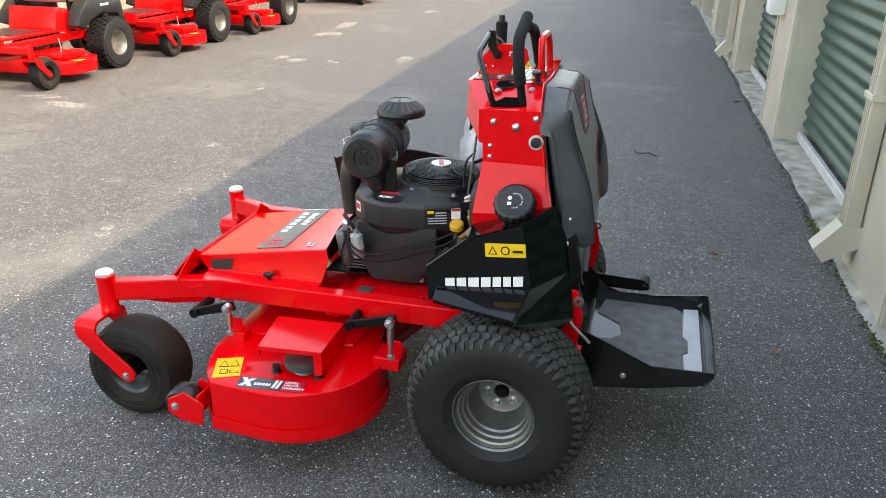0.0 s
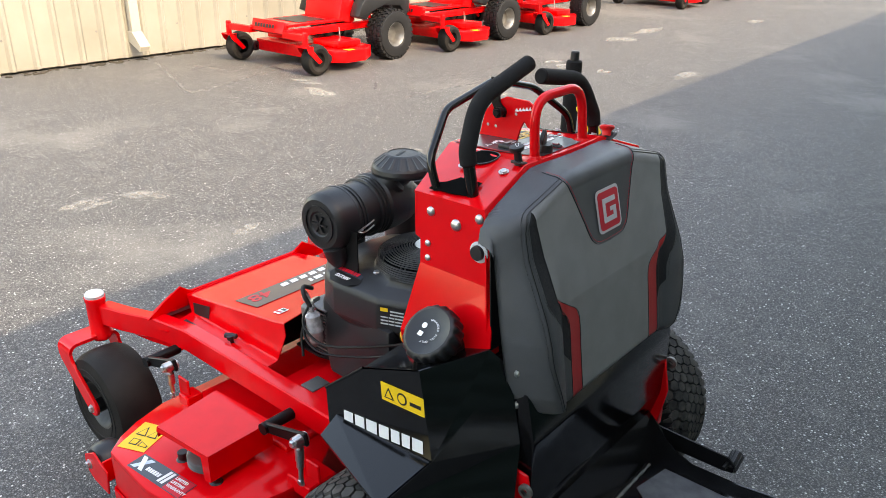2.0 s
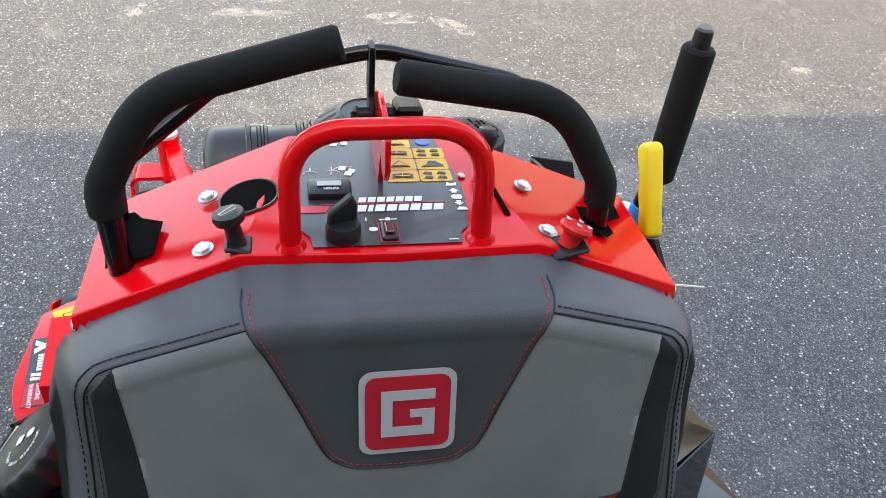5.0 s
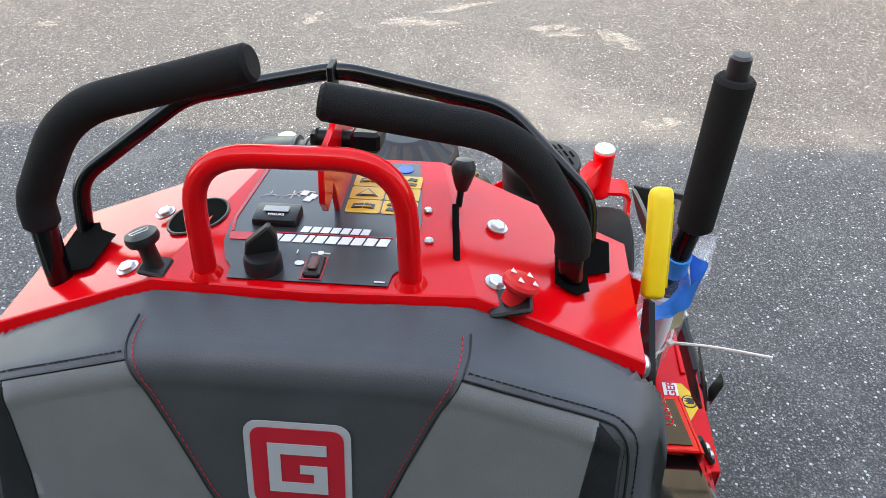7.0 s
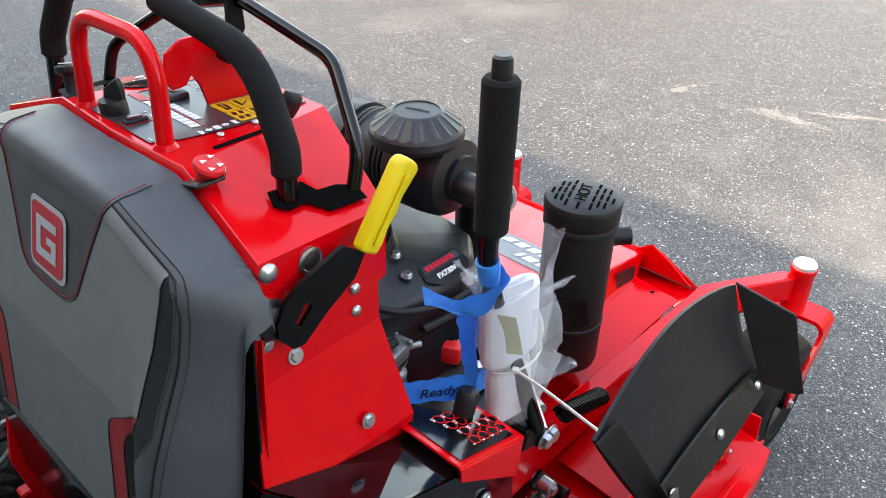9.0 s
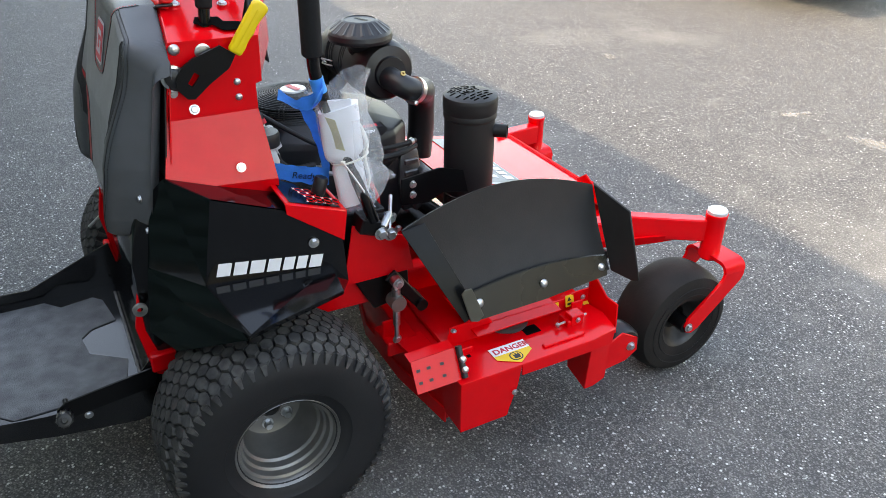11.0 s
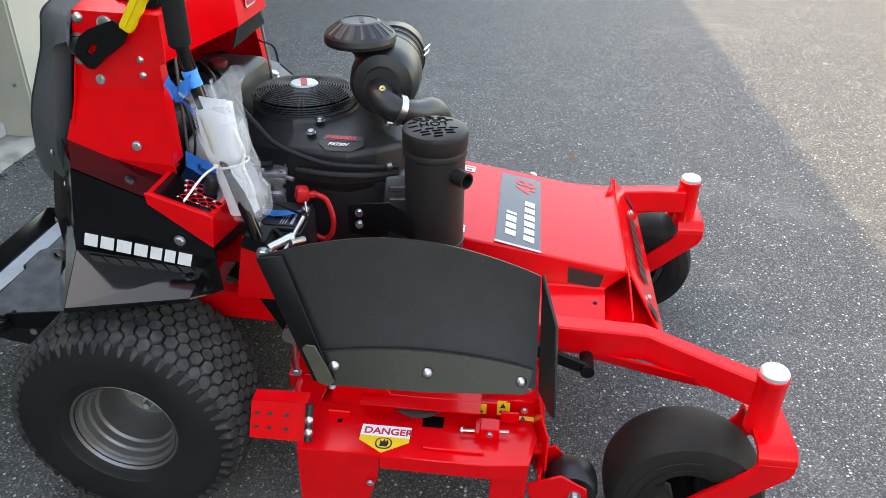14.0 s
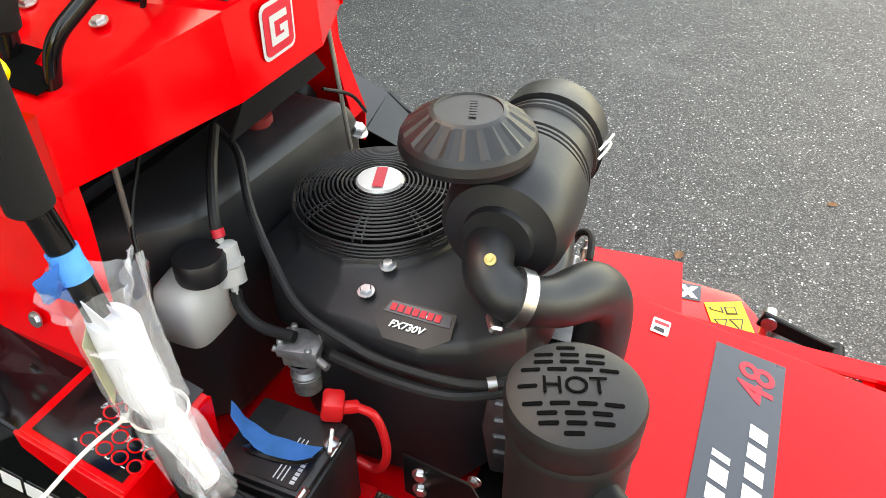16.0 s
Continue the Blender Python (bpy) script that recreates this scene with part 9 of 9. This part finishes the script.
# ---- parked sit-on mowers in a row across the yard ----
def sit_on():
    m = empty("ride_on_mower", "red sit-on lawn mower parked in a row by the cream wall", "lawn mower", "parked mowers")

    def q(name, bm, material, label="", smooth=35, parent=None):
        return part(name, bm, material, parent or m, label, smooth)

    for s in (1, -1):
        c = (0.0, 0.50 * s, 0.29)
        bm = B()
        lathe(bm, [(0.12, -0.10), (0.11, 0.0), (0.115, 0.06), (0.138, 0.10), (0.145, 0.105), (0.138, 0.108), (0.12, 0.09), (0.10, 0.04), (0.09, 0.01), (0, 0.01)], c, (0, s, 0), 32)
        w = q("rear_wheel", bm, STEEL, "grey steel rear wheel")
        bm = B()
        lathe(bm, [(0.130, -0.115), (0.20, -0.125), (0.255, -0.118), (0.272, -0.09), (0.276, 0), (0.272, 0.09), (0.255, 0.118), (0.20, 0.125), (0.15, 0.118), (0.138, 0.105)], c, (0, s, 0), 48)
        mm = axis_matrix(c, (0, s, 0))
        for h0, ph in ((-0.085, 0), (-0.03, 0.5), (0.03, 0), (0.085, 0.5)):
            for k in range(30):
                a = 2 * math.pi * (k + ph) / 30
                qd = [(mm @ Vector((r * math.cos(a + u * 0.075), r * math.sin(a + u * 0.075), h0 + v * 0.022))) for r in (0.262, 0.289) for u, v in ((-1, -1), (1, -1), (1, 1), (-1, 1))]
                vs = [bm.verts.new(p) for p in qd]
                bm.faces.new(vs[4:])
                for i in range(4):
                    bm.faces.new((vs[i], vs[(i + 1) % 4], vs[4 + (i + 1) % 4], vs[4 + i]))
        bmesh.ops.recalc_face_normals(bm, faces=bm.faces[:])
        q("tyre", bm, RUBBER, parent=w)
        # caster
        px, py = 1.44, 0.66 * s
        bm = B()
        lathe(bm, [(0, 0.30), (0.030, 0.30), (0.030, 0.44), (0.026, 0.455), (0, 0.457)], (px, py, 0), (0, 0, 1), 18)
        po = q("pivot_post", bm, RED2)
        bm = B()
        for t in (1, -1):
            slab(bm, [(x, py + t * 0.085, z) for x, z in ((1.49, 0.31), (1.47, 0.26), (1.33, 0.13), (1.29, 0.15), (1.40, 0.27), (1.41, 0.32))], (0, -t * 0.010, 0))
        box(bm, (1.445, py, 0.31), (0.09, 0.17, 0.012))
        q("caster_fork", bm, RED2)
        bm = B()
        lathe(bm, [(0.08, -0.06), (0.12, -0.072), (0.15, -0.062), (0.163, -0.02), (0.163, 0.02), (0.15, 0.062), (0.12, 0.072), (0.08, 0.06), (0.07, 0.02), (0, 0.02)], (1.31, py, 0.164), (0, s, 0), 32)
        q("caster_wheel", bm, DUSTY, "smooth black caster wheel")
        # frame rails and front arms
        bm = B()
        box(bm, (0.62, 0.30 * s, 0.40), (1.55, 0.05, 0.08), bev=0.006, seg=1)
        q("frame_rail", bm, RED2)
        bm = B()
        slab(bm, [(1.36, 0.28 * s, 0.36), (1.40, 0.64 * s, 0.36), (1.46, 0.64 * s, 0.36), (1.44, 0.28 * s, 0.36)], (0, 0, 0.07), 0.006, 1)
        q("front_arm", bm, RED2)
        # rear fender with bars for the name
        bm = B()
        pr = [(-0.30, 0.44), (-0.26, 0.76), (-0.05, 0.82), (0.30, 0.80), (0.46, 0.66), (0.52, 0.52), (0.40, 0.48), (0.30, 0.56), (0.1, 0.62), (-0.16, 0.60)]
        slab(bm, [(x, 0.36 * s, z) for x, z in pr], (0, 0.16 * s, 0), 0.016, 2)
        fd = q("fender", bm, PLASTIC, "black moulded rear fender")
        fr = frame3((0.12 if s > 0 else -0.02, 0.523 * s, 0.70), (-s, 0, 0), (0, 0, 1))
        bars("name_bar", fr, [0.016] * 7, 0.022, 0.005, WHITE, fd, 0.003)
        # deck rollers
        bm = B()
        lathe(bm, [(0.015, -0.04), (0.055, -0.04), (0.062, 0), (0.055, 0.04), (0.015, 0.04)], (1.13, 0.42 * s + 0.2 * s, 0.15), (0, 1, 0), 20)
        q("deck_roller", bm, PLASTIC)
        bm = B()
        rod(bm, (0.40, 0.33 * s, 0.62), (0.43, 0.36 * s, 0.98), 0.012, 8)
        rod(bm, (0.43, 0.36 * s, 0.98), (0.52, 0.12 * s, 1.02), 0.014, 8)
        q("drive_lever", bm, SATIN)
        bm = B()
        rod(bm, (0.72, 0.42 * s, 0.25), (0.72, 0.40 * s, 0.42), 0.007, 6)
        q("hanger_rod", bm, ZINC)
    # deck
    bm = B()
    dk = [(1.10, -0.62), (1.10, 0.62), (0.98, 0.78), (0.70, 0.80), (0.48, 0.66), (0.42, 0.3), (0.42, -0.62)]
    slab(bm, [(x, y, 0.10) for x, y in dk], (0, 0, 0.13), 0.008, 2)
    dq = q("deck", bm, RED2, "red mower deck")
    bm = B()
    box(bm, (0.78, 0.42, 0.27), (0.34, 0.42, 0.07), bev=0.012)
    q("belt_cover", bm, RED2, parent=dq)
    bm = B()
    box(bm, (0.78, -0.42, 0.27), (0.34, 0.36, 0.07), bev=0.012)
    q("belt_cover", bm, RED2, parent=dq)
    bm = B()
    slab(bm, [(0.95, 0.795, 0.235), (0.85, 0.795, 0.235), (0.85, 0.74, 0.235), (0.95, 0.70, 0.235)], (0, 0, 0.001))
    q("warning_sticker", bm, YEL, parent=dq)
    # floor pan, front cover and step
    bm = B()
    slab(bm, [(0.50, -0.30, 0.46), (0.50, 0.30, 0.46), (1.30, 0.30, 0.46), (1.36, 0.26, 0.46), (1.36, -0.26, 0.46), (1.30, -0.30, 0.46)], (0, 0, 0.03), 0.006, 1)
    fp = q("floor_pan", bm, RED2, "red foot platform")
    bm = B()
    slab(bm, [(0.75, -0.22, 0.491), (0.75, 0.22, 0.491), (1.15, 0.22, 0.491), (1.15, -0.22, 0.491)], (0, 0, 0.005))
    q("foot_mat", bm, PLASTIC, "black foot mat", parent=fp)
    bm = B()
    slab(bm, [(1.30, -0.30, 0.49), (1.36, -0.27, 0.37), (1.42, -0.27, 0.40), (1.38, -0.28, 0.52)], (0, 0.55, 0), 0.008, 2)
    bq = q("front_cover", bm, RED2, "red front cover with dark name bars")
    fr = frame3((1.41, -0.20, 0.44), (0, 1, 0), (-0.3, 0, 1))
    bars("name_bar", fr, [0.035] * 7, 0.04, 0.014, INK, bq, w=0.012)
    bm = B()
    slab(bm, [(0.42, -0.33, 0.44), (0.42, 0.33, 0.44), (0.50, 0.33, 0.44), (0.62, 0.30, 0.48), (0.62, -0.30, 0.48), (0.50, -0.33, 0.44)], (-0.06, 0, 0.24), 0.01, 2)
    sb = q("seat_box", bm, RED2, "red panel under the seat")
    fr = frame3((0.575, -0.12, 0.56), (0, 1, 0), (-0.25, 0, 1))
    decal("model_plate", fr, [(0, 0), (0.24, 0), (0.22, 0.06), (0.02, 0.06)], INK, sb)
    bars("name_bar", frame3(fr(0.03, 0.015), (0, 1, 0), (-0.25, 0, 1)), [0.03] * 4, 0.03, 0.01, WHITE, sb, 0.006, w=0.002)
    # seat
    bm = B()
    box(bm, (0.20, 0, 0.80), (0.50, 0.50, 0.13), (0, -4, 0), 0.05, 4)
    st = q("seat", bm, mat("grey_seat_vinyl", (0.20, 0.195, 0.19), 0.55, var=0.1), "grey padded seat")
    bm = B()
    box(bm, (-0.10, 0, 1.07), (0.14, 0.50, 0.50), (0, -12, 0), 0.05, 4)
    q("backrest", bm, VINYL_D, "dark padded backrest", parent=st)
    bm = B()
    box(bm, (-0.45, 0, 0.62), (0.42, 0.50, 0.36), bev=0.06, seg=3)
    q("engine", bm, SHROUD, "black rear engine")
    bm = B()
    box(bm, (0.34, 0.40, 0.86), (0.05, 0.04, 0.13), (0, 10, 0), 0.01)
    q("hang_tag", bm, YELH, "yellow hang tag")
    return m


first = sit_on()
first.matrix_world = pose(6.27, -5.28, 0, 0, 0, 91)
for x, y, a in ((6.24, -7.47, 90), (6.20, -9.60, 88.5), (6.3, -14.2, 91), (6.3, -16.5, 89)):
    copy_thing(first, pose(x, y, 0, 0, 0, a))

# ---- black pickup truck, only its foot shows ----
truck = empty("pickup_truck", "black pickup truck parked on the sunlit asphalt", "truck")
TP = mat("black_car_paint", (0.008, 0.008, 0.009), 0.18, coat=0.6, var=0.1)


def tq(name, bm, material, label="", parent=None, smooth=35):
    return part(name, bm, material, parent or truck, label, smooth)


def car_wheel(y, s):
    c = (s * 0.80, y, 0.385)
    bm = B()
    lathe(bm, [(0.215, -0.10), (0.19, 0.0), (0.20, 0.08), (0.222, 0.118), (0.228, 0.12), (0.222, 0.124), (0.20, 0.10), (0.19, 0.06), (0, 0.05)], c, (s, 0, 0), 40)
    w = tq("wheel", bm, mat("alloy", (0.62, 0.62, 0.63), 0.3, metal=0.9), "silver alloy wheel")
    for k in range(6):
        a = 2 * math.pi * k / 6
        bm = B()
        mm = axis_matrix(c, (s, 0, 0)) @ Matrix.Rotation(a, 4, "Z")
        slab(bm, [mm @ Vector(p) for p in ((0.03, -0.03, 0.085), (0.205, -0.022, 0.10), (0.205, 0.022, 0.10), (0.03, 0.03, 0.085))], (s * 0.02, 0, 0), 0.004, 1)
        tq("spoke", bm, w.data.materials[0], parent=w)
    bm = B()
    lathe(bm, [(0.215, -0.11), (0.27, -0.13), (0.34, -0.128), (0.372, -0.11), (0.380, -0.05), (0.380, 0.05), (0.372, 0.11), (0.34, 0.128), (0.27, 0.13), (0.226, 0.12)], c, (s, 0, 0), 64)
    mm = axis_matrix(c, (s, 0, 0))
    for h0, ph in ((-0.10, 0), (-0.05, 0.5), (0.0, 0), (0.05, 0.5), (0.10, 0)):
        for k in range(40):
            a = 2 * math.pi * (k + ph) / 40
            vs = [bm.verts.new(mm @ Vector(((r - (0.012 if abs(h0) > 0.08 else 0)) * math.cos(a + u * 0.055), (r - (0.012 if abs(h0) > 0.08 else 0)) * math.sin(a + u * 0.055), h0 + v * 0.02))) for r in (0.37, 0.388) for u, v in ((-1, -1), (1, -1), (1, 1), (-1, 1))]
            bm.faces.new(vs[4:])
            for i in range(4):
                bm.faces.new((vs[i], vs[(i + 1) % 4], vs[4 + (i + 1) % 4], vs[4 + i]))
    bmesh.ops.recalc_face_normals(bm, faces=bm.faces[:])
    tq("tyre", bm, RUBBER, "black treaded tyre", parent=w)


for y in (0.0, 3.6):
    for s in (1, -1):
        car_wheel(y, s)


def arch(y0):
    return [(y0 + 0.47 * math.cos(a), 0.40 + 0.47 * math.sin(a)) for a in [radians(175 - 17 * k) for k in range(11)]]


bm = B()
sidep = [(-1.20, 0.55), (-1.20, 1.08), (4.75, 1.05), (4.85, 0.62), (4.80, 0.48)] + [(y, z) for y, z in arch(3.6)[::-1]] + [(3.1, 0.42), (0.52, 0.42)] + [(y, z) for y, z in arch(0.0)[::-1]] + [(-0.55, 0.50)]
slab(bm, [(-0.95, y, z) for y, z in sidep], (0.10, 0, 0), 0.0)
tq("body_side", bm, TP, "glossy black body side")
bm = B()
slab(bm, [(0.85, y, z) for y, z in sidep], (0.10, 0, 0), 0.0)
tq("body_side", bm, TP, "glossy black body side")
bm = B()
box(bm, (0, 4.0, 0.98), (1.7, 1.5, 0.16), bev=0.05, seg=3)
tq("bonnet", bm, TP)
bm = B()
loft(bm, [[(-0.84, 0.95, 1.05), (0.84, 0.95, 1.05), (0.84, 3.35, 1.05), (-0.84, 3.35, 1.05)], [(-0.72, 1.10, 1.72), (0.72, 1.10, 1.72), (0.72, 2.6, 1.72), (-0.72, 2.6, 1.72)]])
bmesh.ops.bevel(bm, geom=bm.edges[:], offset=0.05, segments=3, profile=0.5, affect="EDGES")
tq("cab", bm, TP)
for s in (1, -1):
    bm = B()
    slab(bm, [(s * 0.835, 1.15, 1.10), (s * 0.835, 2.95, 1.10), (s * 0.745, 2.5, 1.62), (s * 0.745, 1.25, 1.62)], (s * 0.006, 0, 0))
    tq("side_window", bm, GLASS, "dark side window")
bm = B()
box(bm, (0, -0.15, 0.72), (1.68, 1.95, 0.05))
tq("bed_floor", bm, SATIN)
bm = B()
box(bm, (0, -1.22, 0.80), (1.72, 0.06, 0.52), bev=0.015)
tq("tailgate", bm, TP)
bm = B()
box(bm, (0, -1.28, 0.50), (1.75, 0.16, 0.14), bev=0.02)
tq("rear_bumper", bm, SATIN)
bm = B()
box(bm, (0, 4.88, 0.55), (1.78, 0.18, 0.28), bev=0.04)
tq("front_bumper", bm, SATIN)
bm = B()
box(bm, (0, 1.8, 0.40), (1.2, 5.2, 0.12))
tq("chassis", bm, SATIN)
# boxes and flaps added only to darken the ground under the truck
for s in (1, -1):
    bm = B()
    box(bm, (s * 0.90, 1.80, 0.27), (0.16, 2.60, 0.10), bev=0.02)
    tq("added_shade_box", bm, SATIN, "black box added to shade the ground below the doors")
    bm = B()
    slab(bm, [(s * 0.72, -0.46, 0.16), (s * 0.94, -0.46, 0.16), (s * 0.94, -0.52, 0.62), (s * 0.72, -0.52, 0.62)], (0, -0.012, 0))
    tq("added_shade_flap", bm, RUBBER, "black flap added to darken the ground beside the wheel")
truck.matrix_world = pose(6.52, 3.69, 0, 0, 0, -3)
